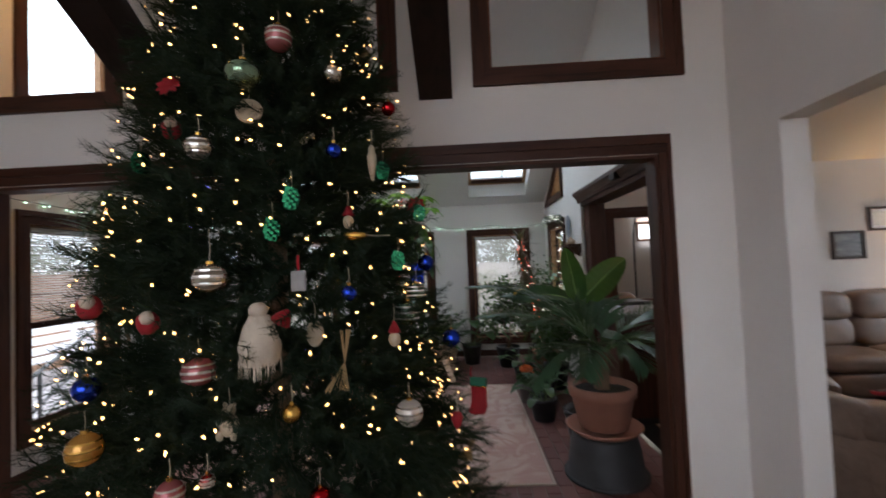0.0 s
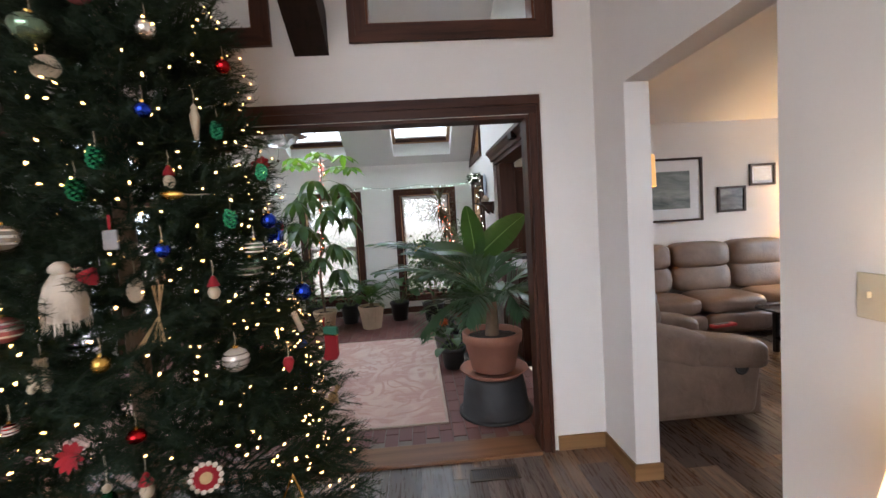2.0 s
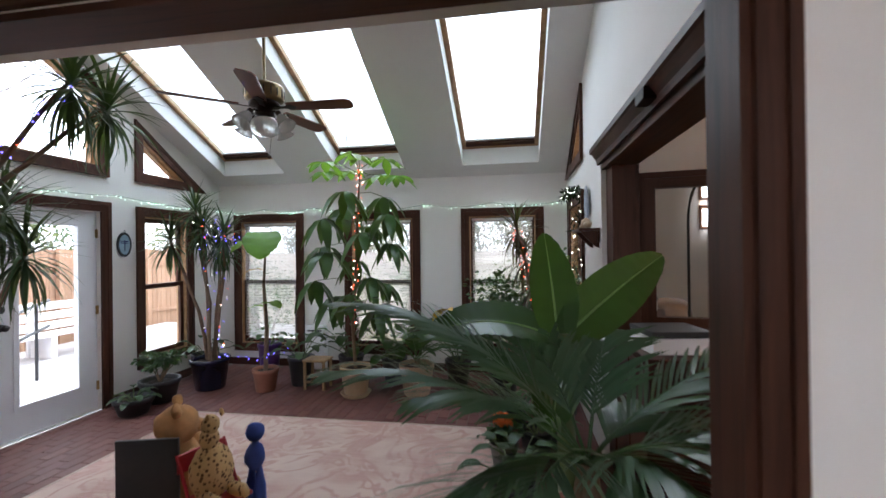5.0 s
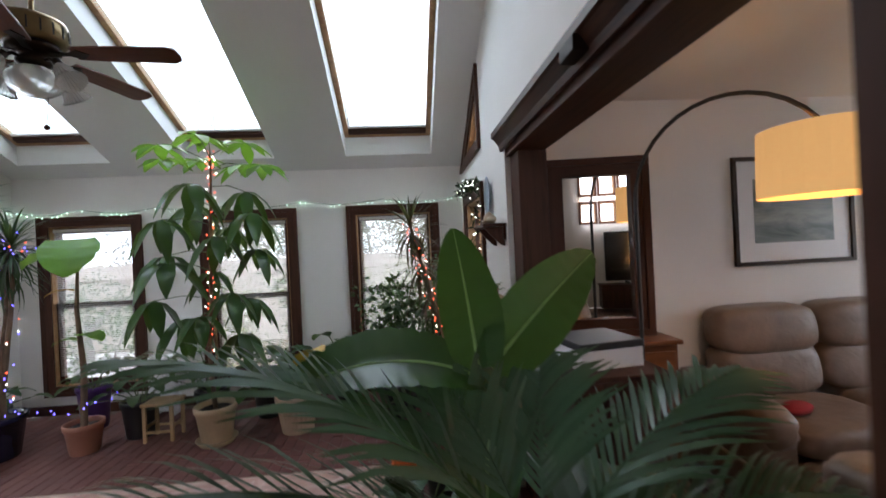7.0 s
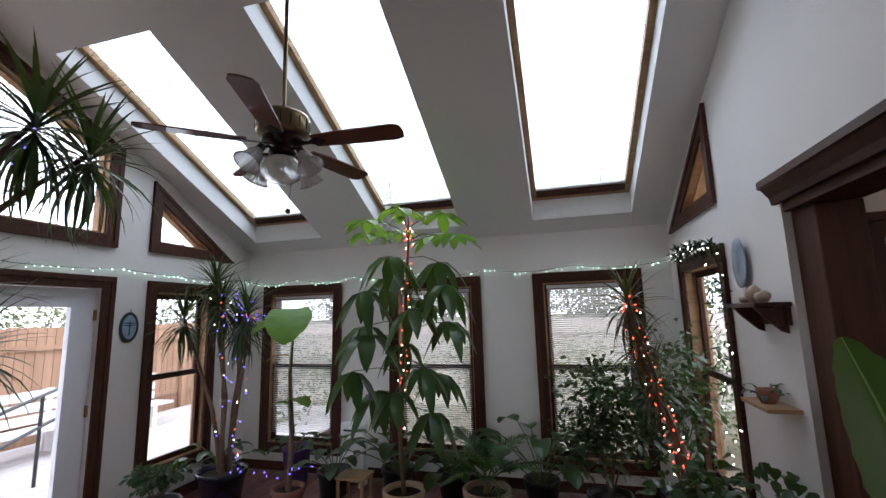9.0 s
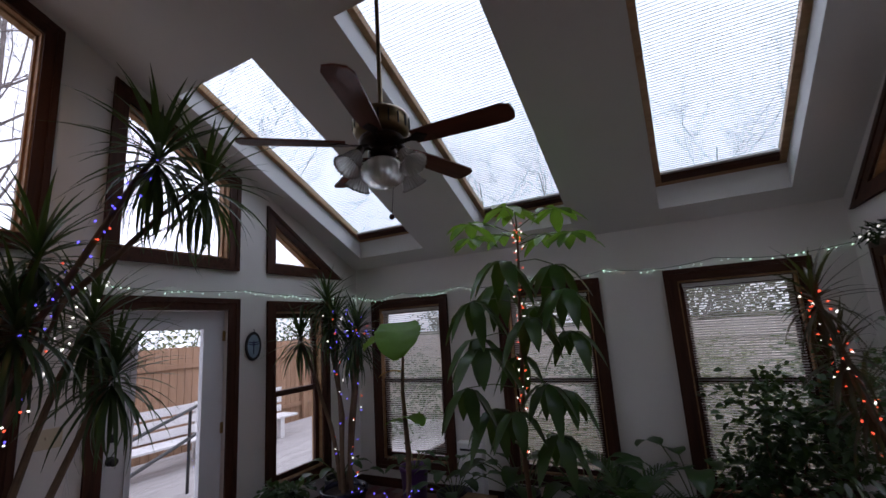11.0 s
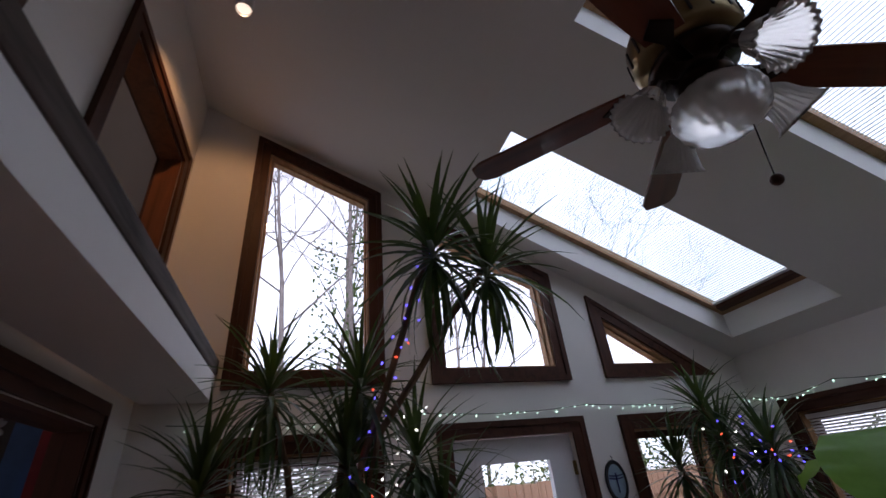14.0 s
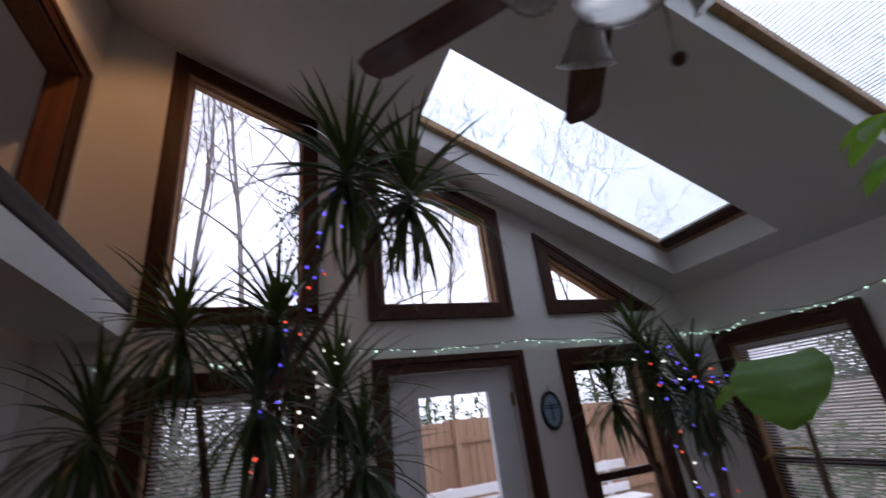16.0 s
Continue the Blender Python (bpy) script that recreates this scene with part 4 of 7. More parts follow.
bauble((-0.50, 1.20, 1.30), 0.045, "pink", "dusty pink glass ball with a patterned band", 0.85, "pearl")
bauble((0.04, 1.37, 1.12), 0.042, "pearl", "pearl white swirled glass ball", 0.95, "clear")
bauble((-0.50, 1.08, 1.04), 0.034, "pink", "pink and white glass ball", 1.0, "pearl")
bauble((-0.71, 1.08, 1.15), 0.040, "orange", "amber and gold patterned glass ball", 1.0, "gold")
bauble((-0.75, 1.13, 1.28), 0.032, "blue", "shiny blue glass ball")
bauble((-0.33, 1.37, 2.29), 0.042, "pink", "pale pink banded glass ball", 1.0, "pearl")
bauble((-0.24, 1.18, 1.19), 0.024, "gold", "small gold foil cluster ornament")
bauble((-0.42, 1.10, 1.06), 0.018, "red", "small red and white bell", 0.9, "pearl")
bauble((-0.18, 1.20, 0.97), 0.026, "red", "red berry cluster ornament", 0.8)
bauble((0.08, 1.67, 1.57), 0.03, "blue", "shiny blue glass ball")
for p in ((-0.06, 1.62, 1.91), (-0.27, 1.29, 1.77), (-0.32, 1.27, 1.68), (0.00, 1.52, 1.58), (-0.73, 1.30, 1.90), (0.06, 1.70, 1.76)):
    pinecone(p, "green", "small green foil pine cone ornament")


def small_ornaments():
    # frosted disc
    t = thing("ornament", (-0.41, 1.33, 2.05), "frosted white glass disc ornament", "ornament", "tree ornaments")
    part("disc", lathe([(0, -0.008), (0.036, -0.008), (0.04, 0), (0.036, 0.008), (0, 0.008)], 20, m=pose(0, 0, 0, 80, 0, 15)), M_IVORY, t)
    hanger(t, 0.04)
    # white icicle figure
    t = thing("ornament", (-0.07, 1.48, 1.91), "slim white carved figure ornament", "ornament", "tree ornaments")
    part("body", lathe([(0, -0.065), (0.006, -0.06), (0.014, -0.01), (0.016, 0.02), (0.009, 0.038), (0.011, 0.048), (0, 0.062)], 14), M_IVORY, t, "", True)
    hanger(t, 0.06)
    # little figure with a red hat
    for p in ((-0.14, 1.42, 1.72), (0.01, 1.33, 1.36), (-0.12, 1.13, 0.86)):
        t = thing("ornament", p, "tiny white figure with a red felt hat", "ornament", "tree ornaments")
        lump(t, "body", (0, 0, -0.012), (0.018, 0.016, 0.022), M_IVORY)
        part("hat", lathe([(0.019, 0.008), (0.016, 0.016), (0.006, 0.038), (0, 0.042)], 12), M_FELT, t, "red felt hat")
        hanger(t, 0.04)
    # bird
    t = thing("ornament", (-0.11, 1.37, 1.66), "yellow and white bird ornament with a long tail", "ornament", "tree ornaments")
    lump(t, "body", (0, 0, 0), (0.042, 0.016, 0.014), O_MAT["gold"])
    g = Geo()
    g.vee([Vector((0.03, 0, 0)), Vector((0.07, 0, -0.006)), Vector((0.11, 0, -0.004))], [0.008, 0.01, 0.004], [Vector((0, 1, 0))] * 3, [Vector((0, 0, 1))] * 3, 0.4)
    part("tail", g.mesh("tail", M_FUR), None, t, "white feather tail")
    # tag
    t = thing("ornament", (-0.26, 1.30, 1.53), "grey pewter tag ornament on a red ribbon", "ornament", "tree ornaments")
    part("tag", boxed(-0.022, 0.022, -0.004, 0.004, -0.03, 0.03, 0.003), plain("dull_pewter", (0.22, 0.21, 0.20), 0.5, 0.15, 20, 120, 0.1, 0.6), t)
    part("ribbon", boxed(-0.004, 0.004, -0.001, 0.001, 0.03, 0.075), M_FELT, t, "red ribbon")
    # gnome with a long beard
    t = thing("gnome_ornament", Matrix.Translation((-0.33, 1.20, 1.38)) @ Matrix.Scale(0.80, 4), "gnome ornament with a long white beard and red hat", "ornament")
    bm = lathe([(0, 0.085), (0.03, 0.078), (0.052, 0.04), (0.066, -0.02), (0.06, -0.07), (0.035, -0.085), (0, -0.06)], 24)
    for v in bm.verts:
        a = math.atan2(v.co.y, v.co.x)
        v.co *= 1 + 0.05 * math.sin(a * 9 + v.co.z * 30)
    part("beard", bm, M_FUR, t, "long white beard", True)
    g = Geo()
    r = random.Random(3)
    for i in range(260):
        a, z = r.uniform(0, 6.28), r.uniform(-0.05, 0.07)
        rad = 0.055 if z < 0.03 else 0.04
        p = Vector((rad * math.cos(a), rad * math.sin(a), z))
        o = Vector((math.cos(a), math.sin(a), 0))
        g.ribbon([p, p + o * 0.012 + Vector((0, 0, -0.03)), p + o * 0.014 + Vector((0, 0, -0.075))], [0.002, 0.0018, 0.0004], [Vector((-o.y, o.x, 0))] * 3)
    part("beard_fringe", g.mesh("beard_fringe", M_FUR), None, t)
    part("hat", lathe([(0.05, 0.055), (0.046, 0.07), (0.03, 0.10), (0.012, 0.125), (0, 0.13)], 18, m=pose(0.035, 0.03, 0.02, 0, 35, 0) @ Matrix.Scale(0.7, 4)), M_FELT, t, "red felt hat")
    lump(t, "pompom", (0.0, -0.01, 0.10), (0.032, 0.028, 0.024), M_FUR, "", 12, 0.3)
    # medallion
    t = thing("ornament", (-0.23, 1.34, 1.37), "beige oval medallion ornament", "ornament", "tree ornaments")
    part("disc", lathe([(0, -0.006), (0.03, -0.006), (0.034, 0), (0.03, 0.006), (0.022, 0.004), (0, 0.005)], 20, m=pose(0, 0, 0, 84, 0, 0) @ Matrix.Diagonal((0.8, 1.15, 1, 1))), M_IVORY, t)
    hanger(t, 0.04)
    # straw bundle
    t = thing("ornament", (-0.12, 1.26, 1.30), "loose bundle of tan straw", "ornament", "tree ornaments")
    for i in range(14):
        part("stalk", tube([(r.uniform(-0.01, 0.02), r.uniform(-0.01, 0.01), 0.09), (0.0, 0, 0.0), (r.uniform(-0.06, 0.02), r.uniform(-0.02, 0.02), -0.08)], 0.0013, 4), M_STRAW, t)
    # bear
    t = thing("bear_ornament", (-0.43, 1.22, 1.15), "small beige ceramic bear ornament", "ornament")
    bm = ball(0.026, 14, 1.2)
    ball(0.018, 12, 1.0, bm, Matrix.Translation((0.002, -0.004, 0.04)))
    for x in (-0.012, 0.014):
        ball(0.006, 8, 1.0, bm, Matrix.Translation((x, 0, 0.056)))
        ball(0.011, 8, 1.4, bm, Matrix.Translation((x * 1.5, -0.016, -0.022)))
        ball(0.008, 8, 1.6, bm, Matrix.Translation((x * 1.7, -0.014, 0.01)))
    part("figure", bm, M_IVORY, t, "", True)
    hanger(t, 0.05)
    # felt flower
    t = thing("ornament", (0.00, 1.20, 0.83), "round red felt flower with white petals", "ornament", "tree ornaments")
    m = pose(0, 0, 0, 82, 0, 20)
    for i in range(14):
        part("petal", ball(0.0085, 8, 0.5, None, m @ Matrix.Translation((0.038 * math.cos(i * 0.449), 0.038 * math.sin(i * 0.449), 0))), M_FUR, t)
    part("ring", lathe([(0.018, -0.004), (0.034, -0.005), (0.036, 0.002), (0.018, 0.006)], 24, m=m), M_FELT, t)
    part("centre", lathe([(0, -0.002), (0.017, -0.002), (0.017, 0.004), (0, 0.007)], 20, m=m), M_STRAW, t)
    # santa strawberry, dog, angel, triangle, poinsettia, candy, blue mailbox
    t = thing("ornament", (0.18, 1.45, 1.07), "small red strawberry ornament", "ornament", "tree ornaments")
    part("berry", lathe([(0, -0.035), (0.012, -0.02), (0.02, 0.005), (0.014, 0.02), (0, 0.022)], 14), M_FELT, t, "", True)
    hanger(t, 0.02)
    t = thing("dog_ornament", (0.20, 2.00, 0.72), "tan carved dog ornament sitting on a branch", "ornament")
    bm = ball(0.024, 12, 1.3, None, pose(0, 0, 0, 0, 25, 0))
    ball(0.013, 10, 1.0, bm, Matrix.Translation((0.024, 0, 0.05)))
    tube([(0.012, 0, 0.02), (0.022, 0, 0.05)], 0.009, 8, bm)
    tube([(-0.02, 0, -0.02), (-0.04, 0, 0.0)], 0.004, 6, bm)
    tube([(0.015, 0.008, 0), (0.02, 0.008, -0.035)], 0.006, 6, bm)
    part("figure", bm, M_STRAW, t, "", True)
    t = thing("angel_ornament", (-0.20, 1.10, 0.84), "green and silver glass angel ornament", "ornament")
    part("gown", lathe([(0.03, -0.05), (0.024, 0), (0.012, 0.03), (0, 0.034)], 14), O_MAT["green"], t, "", True)
    lump(t, "head", (0, 0, 0.042), (0.011, 0.011, 0.012), M_IVORY)
    part("apron", boxed(-0.010, 0.010, -0.030, -0.024, -0.05, 0.012, 0.003), O_MAT["silver"], t)
    hanger(t, 0.05, 0.08)
    t = thing("ornament", (0.19, 1.33, 0.69), "gold wire triangle ornament", "ornament", "tree ornaments")
    a, b, c = Vector((-0.03, 0, -0.04)), Vector((0.04, 0, -0.03)), Vector((0.01, 0, 0.05))
    for p, q in ((a, b), (b, c), (c, a)):
        part("bar", tube([p, q], 0.0035, 6), O_MAT["gold"], t)
    for p in ((0.04, 1.76, 1.80), (-0.29, 1.12, 0.97), (-0.64, 1.31, 2.13)):
        t = thing("poinsettia", p, "dark red silk poinsettia tucked in the tree", "flower", "tree ornaments")
        for i in range(9):
            g = Geo()
            d = Vector((math.cos(i * 0.7), math.sin(i * 0.7) * 0.5 - 0.4, math.sin(i * 0.7)))
            oval_leaf(g, Vector((0, 0, 0)), d, Vector((0, -1, 0.2)) + rand_dir(r) * 0.5, 0.042, 0.011)
            part("petal", g.mesh("petal", M_FELT), None, t)
    t = thing("ornament", (0.15, 1.70, 1.16), "white peppermint stick ornament", "ornament", "tree ornaments")
    part("stick", tube([(-0.014, 0, 0.04), (0.014, 0, -0.04)], 0.011, 10), M_FUR, t)
    t = thing("mailbox_ornament", (0.02, 1.92, 1.53), "dark blue mailbox ornament", "ornament")
    part("box", boxed(-0.03, 0.03, -0.03, 0.03, -0.05, 0.045, 0.008), O_MAT["blue"], t)
    part("flag", boxed(0.031, 0.035, -0.01, 0.01, 0.0, 0.03), M_FELT, t)
    hanger(t, 0.045)
    for p, w in (((-0.60, 1.15, 1.45), 0.03), ((-0.84, 1.24, 1.49), 0.035), ((-0.64, 1.31, 2.01), 0.03)):
        t = thing("ornament", p, "soft red and white santa ornament", "ornament", "tree ornaments")
        lump(t, "coat", (0, 0, -0.01), (w, w * 0.8, w), M_FELT, "", 12, 0.15)
        lump(t, "beard", (0.01, -0.018, 0.005), (w * 0.6, w * 0.5, w * 0.6), M_FUR, "", 12, 0.2)
    # red felt stocking
    t = thing("stocking_ornament", (0.26, 1.78, 1.05), "red felt stocking with a green cuff hung on the tree", "stocking")
    put = lambda u, v, d: Matrix.Rotation(radians(-25), 4, "Z") @ Vector((u, d, v))
    part("sock", prism(bmesh.new(), [(-0.045, -0.075), (-0.03, -0.085), (0.02, -0.078), (0.032, -0.055), (0.03, 0.03), (-0.03, 0.03), (-0.03, -0.035)], put, -0.006, 0.006), M_FELT, t)
    part("cuff", prism(bmesh.new(), rect(-0.033, 0.033, 0.031, 0.062), put, -0.008, 0.008), M_GFELT, t, "green cuff")
    part("edging", prism(bmesh.new(), rect(-0.034, 0.034, 0.026, 0.0305), put, -0.009, 0.009), O_MAT["gold"], t)
    part("loop", tube([(-0.028, 0.01, 0.06), (-0.03, 0.01, 0.08), (-0.026, 0.012, 0.10)], 0.004, 6), M_FELT, t)


small_ornaments()

# light switch and floor vent
sw = thing("light_switch", (LX, 0.958, 1.267), "ivory double light switch plate", "light switch")
part("plate", boxed(-0.007, -0.001, -0.058, 0.058, -0.06, 0.06, 0.003), M_PLATE, sw)
for y in (-0.024, 0.024):
    part("toggle", boxed(-0.02, -0.006, y - 0.005, y + 0.005, -0.004, 0.014, 0.002), M_PLATE, sw)
vent = thing("floor_vent", (1.02, 2.43, 0.0), "brown metal floor register set in the planks", "floor vent")
vx, vy = 0.15, 0.07
M_VENT = plain("brown_vent_metal", (0.10, 0.075, 0.055), 0.45, 0.1, 9, 90, 0.05, 0.4)
for x0_, x1_, y0_, y1_ in ((-vx, vx, -vy, -vy + 0.018), (-vx, vx, vy - 0.018, vy), (-vx, -vx + 0.018, -vy + 0.018, vy - 0.018), (vx - 0.018, vx, -vy + 0.018, vy - 0.018)):
    part("frame", boxed(x0_, x1_, y0_, y1_, 0.001, 0.006), M_VENT, vent)
for i in range(19):
    x = -vx + 0.03 + i * 0.0134
    part("slat", boxed(x, x + 0.004, -vy + 0.018, vy - 0.018, 0.001, 0.005), M_VENT, vent)
part("backing", boxed(-vx + 0.018, vx - 0.018, -vy + 0.018, vy - 0.018, 0.0005, 0.001), M_BLACK, vent)
# table lamp on a small stand against the living room wall


def lit_shade(name, col, strength):
    k = Nodes(name)
    v = k.coords()
    n = k.noise(v, 60, 3)
    c = k.mix(k.math("MULTIPLY", n, 0.3), col, shade(col, 0.7))
    k.base(c)
    k.rough(0.9)
    k.link(c, k.b.inputs["Emission Color"])
    k.b.inputs["Emission Strength"].default_value = strength
    return k.m


M_LITSHADE = lit_shade("glowing_cream_shade", (1.0, 0.66, 0.30), 1.5)
M_LITDRUM = lit_shade("glowing_drum_shade", (0.80, 0.45, 0.16), 0.42)
fs = thing("lamp_stand", (1.67, 0.71, 0), "slim dark wooden stand by the wall", "stand")
part("top", boxed(-0.12, 0.12, -0.17, 0.17, 0.58, 0.605, 0.006), M_TRIM_H, fs)
for x in (-0.10, 0.10):
    for y in (-0.14, 0.14):
        part("leg", boxed(x - 0.015, x + 0.015, y - 0.015, y + 0.015, 0, 0.58), M_TRIM, fs)
fl = thing("table_lamp", (1.67, 0.71, 0.606), "brass table lamp with a white shade, lit", "lamp")
part("base", lathe([(0, 0), (0.07, 0), (0.07, 0.015), (0.02, 0.03), (0.035, 0.10), (0.012, 0.16), (0.01, 0.52), (0.014, 0.55), (0.009, 0.58), (0, 0.59)], 24), M_BRASS, fl, "", True)
part("shade", lathe([(0.115, 0.24), (0.113, 0.24), (0.07, 0.46), (0.072, 0.46), (0.115, 0.24)], 28), M_LITSHADE, fl, "white shade")
bulb_lamp("foyer_bulb", (1.67, 0.71, 0.98), 12, (1.0, 0.78, 0.52), 0.03)

# dark floral hanging on the foyer's left wall
hang = thing("wall_hanging", (LW, 0, 0), "black fabric wall hanging with flowers and blue and red borders", "wall hanging")
M_HBLACK = plain("black_cloth", (0.012, 0.011, 0.014), 0.9, 0.2, 9, 220, 0.3)
M_HBLUE = plain("blue_cloth", (0.02, 0.06, 0.16), 0.9, 0.2, 9, 220, 0.3)
M_HRED = plain("dark_red_cloth", (0.16, 0.012, 0.015), 0.9, 0.2, 9, 220, 0.3)
M_HFLOWER = plain("pale_blossom_cloth", (0.16, 0.17, 0.19), 0.9, 0.2, 30, 220, 0.3)
HY, HZ = (1.25, 2.46), (1.42, 2.62)
part("field", boxed(0.003, 0.010, HY[0] + 0.22, HY[1] - 0.22, HZ[0] + 0.18, HZ[1] - 0.18), M_HBLACK, hang)
for w0, w1, u0, u1, mat_ in ((0.0, 0.09, 0.0, 0.07, M_HRED), (0.09, 0.22, 0.07, 0.18, M_HBLUE)):
    part("border", boxed(0.003, 0.011, HY[0] + w0, HY[0] + w1, HZ[0] + u0, HZ[1] - u0), mat_, hang, "coloured cloth border")
    part("border", boxed(0.003, 0.011, HY[1] - w1, HY[1] - w0, HZ[0] + u0, HZ[1] - u0), mat_, hang, "coloured cloth border")
    part("border", boxed(0.003, 0.011, HY[0] + w1, HY[1] - w1, HZ[0] + u0, HZ[0] + u1), mat_, hang, "coloured cloth border")
    part("border", boxed(0.003, 0.011, HY[0] + w1, HY[1] - w1, HZ[1] - u1, HZ[1] - u0), mat_, hang, "coloured cloth border")
rh = random.Random(14)
for fy, fz in ((2.03, 2.34), (2.16, 2.24), (2.08, 2.02), (1.82, 2.28), (1.70, 1.92), (1.92, 1.78), (1.58, 2.20)):
    g = Geo()
    for i in range(7):
        a = i * 0.9 + rh.random()
        oval_leaf(g, Vector((0.011, fy, fz)), Vector((0.03, math.cos(a), math.sin(a))), Vector((1, 0, 0)), 0.055, 0.016, 0.0)
    part("blossom", g.mesh("blossom", M_HFLOWER), None, hang, "pale cloth blossom")


# ---- sunroom ----
rug = thing("rug", (0, 0, 0), "rose and beige rug with a pale scrolling pattern", "rug")
part("field", boxed(-2.18, 0.78, 3.14, 5.58, 0.001, 0.011, 0.004, 1), M_RUG, rug)
for bx in ((-2.20, 0.80, 3.12, 3.14), (-2.20, 0.80, 5.58, 5.60), (-2.20, -2.18, 3.14, 5.58), (0.78, 0.80, 3.14, 5.58)):
    part("binding", boxed(*bx, 0.001, 0.012), M_RUGEDGE, rug, "pale woven edge")

# palm in a terracotta pot on a dark upturned tub
PALM = Vector((1.19, 3.28, 0))
tub = thing("plant_stand", PALM, "dark grey upturned plastic tub used as plant stand", "plant stand")
M_TUB = plain("dark_grey_tub", (0.035, 0.035, 0.036), 0.6, 0.2, 5, 80, 0.2)
part("tub", lathe([(0.27, 0.0), (0.275, 0.02), (0.265, 0.025), (0.245, 0.20), (0.225, 0.29), (0.21, 0.305), (0, 0.31)], 32), M_TUB, tub, "", True)
part("rim", lathe([(0.275, 0.0), (0.292, 0.002), (0.292, 0.022), (0.276, 0.026)], 32), M_TUB, tub, "rolled dark rim", True)
palm = thing("potted_palm", PALM + Vector((0, 0, 0.311)), "bushy green palm in a terracotta pot with saucer", "potted plant")
top = pot(palm, 0.225, 0.30, M_TERRA, 0.05, 0, 0.27, "terracotta pot")
rp = random.Random(8)
tb = tube([(0, 0, top - 0.02), (0.01, 0.005, top + 0.12), (0.015, 0.0, top + 0.26)], [0.055, 0.05, 0.035], 12)
for v in tb.verts:
    v.co.x += 0.012 * noise.noise(v.co * 40)
part("trunk", tb, M_STEM, palm, "fibrous brown trunk")
for az, pitch, ln, dr in ((172, 60, 1.18, 66), (188, 46, 1.02, 56), (150, 58, 0.92, 60), (118, 62, 0.80, 60), (72, 58, 0.78, 62), (24, 44, 0.92, 46), (2, 30, 0.85, 48), (-24, 42, 0.78, 90), (-55, 46, 0.66, 100), (215, 32, 0.80, 85), (242, 45, 0.66, 100), (285, 50, 0.58, 105), (203, 58, 0.72, 70), (48, 30, 0.60, 60)):
    part("frond", pinnate_frond(rp, radians(az), pitch, ln, dr, 27, 0.33, 0.0098, (0.015, 0, top + 0.25)).mesh("frond", M_PALM), None, palm)

# banana plant behind the palm
M_RIB = plain("pale_leaf_rib", (0.20, 0.33, 0.10), 0.45, 0.1, 9, 60, 0.1)
BAN = Vector((1.20, 3.72, 0))
ban = thing("banana_plant", BAN, "banana plant with two broad upright leaves in a dark pot", "potted plant")
bt = pot(ban, 0.19, 0.32, M_DARKPOT, 0.03, 0, 0.0, "black plastic pot")
part("stem", tube([(0, 0, bt - 0.03), (-0.01, -0.01, 0.6), (-0.03, -0.03, 1.22)], [0.05, 0.045, 0.024], 12), M_GREENSTEM, ban, "", True)
for az, pitch, ln, w, dr, b, roll in ((105, 74, 0.50, 0.108, 8, (-0.045, -0.03, 1.19), 0), (36, 32, 0.74, 0.125, 8, (-0.03, -0.03, 1.20), 62), (196, 34, 0.62, 0.135, 58, (-0.03, -0.03, 1.18), -24), (258, 10, 0.40, 0.10, 50, (-0.03, -0.04, 1.05), 0), (80, 40, 0.5, 0.10, 60, (-0.02, 0.0, 1.02), 0)):
    lf = part("leaf", broad_leaf(rp, b, radians(az), pitch, ln, w, dr, 30, 5, 0.012, 0.18, 0.012, roll).mesh("leaf", M_BANANA), None, ban)
    rib = arc_line(b, radians(az), pitch, ln, dr, 14)
    part("midrib", tube(rib, [0.0085 - 0.00052 * i for i in range(15)], 6), M_RIB, lf, "pale green midrib")

# schefflera in a cream pot
SCH = Vector((-0.77, 6.29, 0))
sch = thing("schefflera", SCH, "tall umbrella plant in a cream pot, lit with red lights", "potted plant")
st = pot(sch, 0.165, 0.30, M_CREAMPOT, 0.035, 0, 0.17, "cream glazed pot")
spine = [Vector(p) for p in ((0, 0, st - 0.03), (-0.03, 0, 0.8), (0.03, -0.05, 1.3), (0.08, -0.12, 1.8), (0.14, -0.2, 2.3), (0.16, -0.24, 2.5))]
part("trunk", tube(spine, [0.02, 0.018, 0.016, 0.013, 0.009, 0.006], 10), M_STEM, sch, "", True)
rs = random.Random(4)


def whorl(c, d, size, n, material, parent, sag=0.5):
    """A ring of long leaflets round the end of a stalk."""
    g = Geo()
    tipp = c + d
    part("leaf_stalk", tube([c, c + d * 0.5 + Vector((0, 0, 0.03)), tipp], 0.004, 5), M_GREENSTEM, parent)
    for i in range(n):
        a = i * 2 * math.pi / n + rs.uniform(-0.15, 0.15)
        o = Vector((math.cos(a), math.sin(a), rs.uniform(-0.35, 0.1)))
        oval_leaf(g, tipp, o, Vector((o.x * 0.5, o.y * 0.5, 1)), size * rs.uniform(0.85, 1.15), size * 0.23, sag)
    part("leaf_whorl", g.mesh("leaf_whorl", material), None, parent)


def on_spine(z):
    for a, b in zip(spine, spine[1:]):
        if a.z <= z <= b.z:
            return a.lerp(b, (z - a.z) / (b.z - a.z))
    return spine[-1]


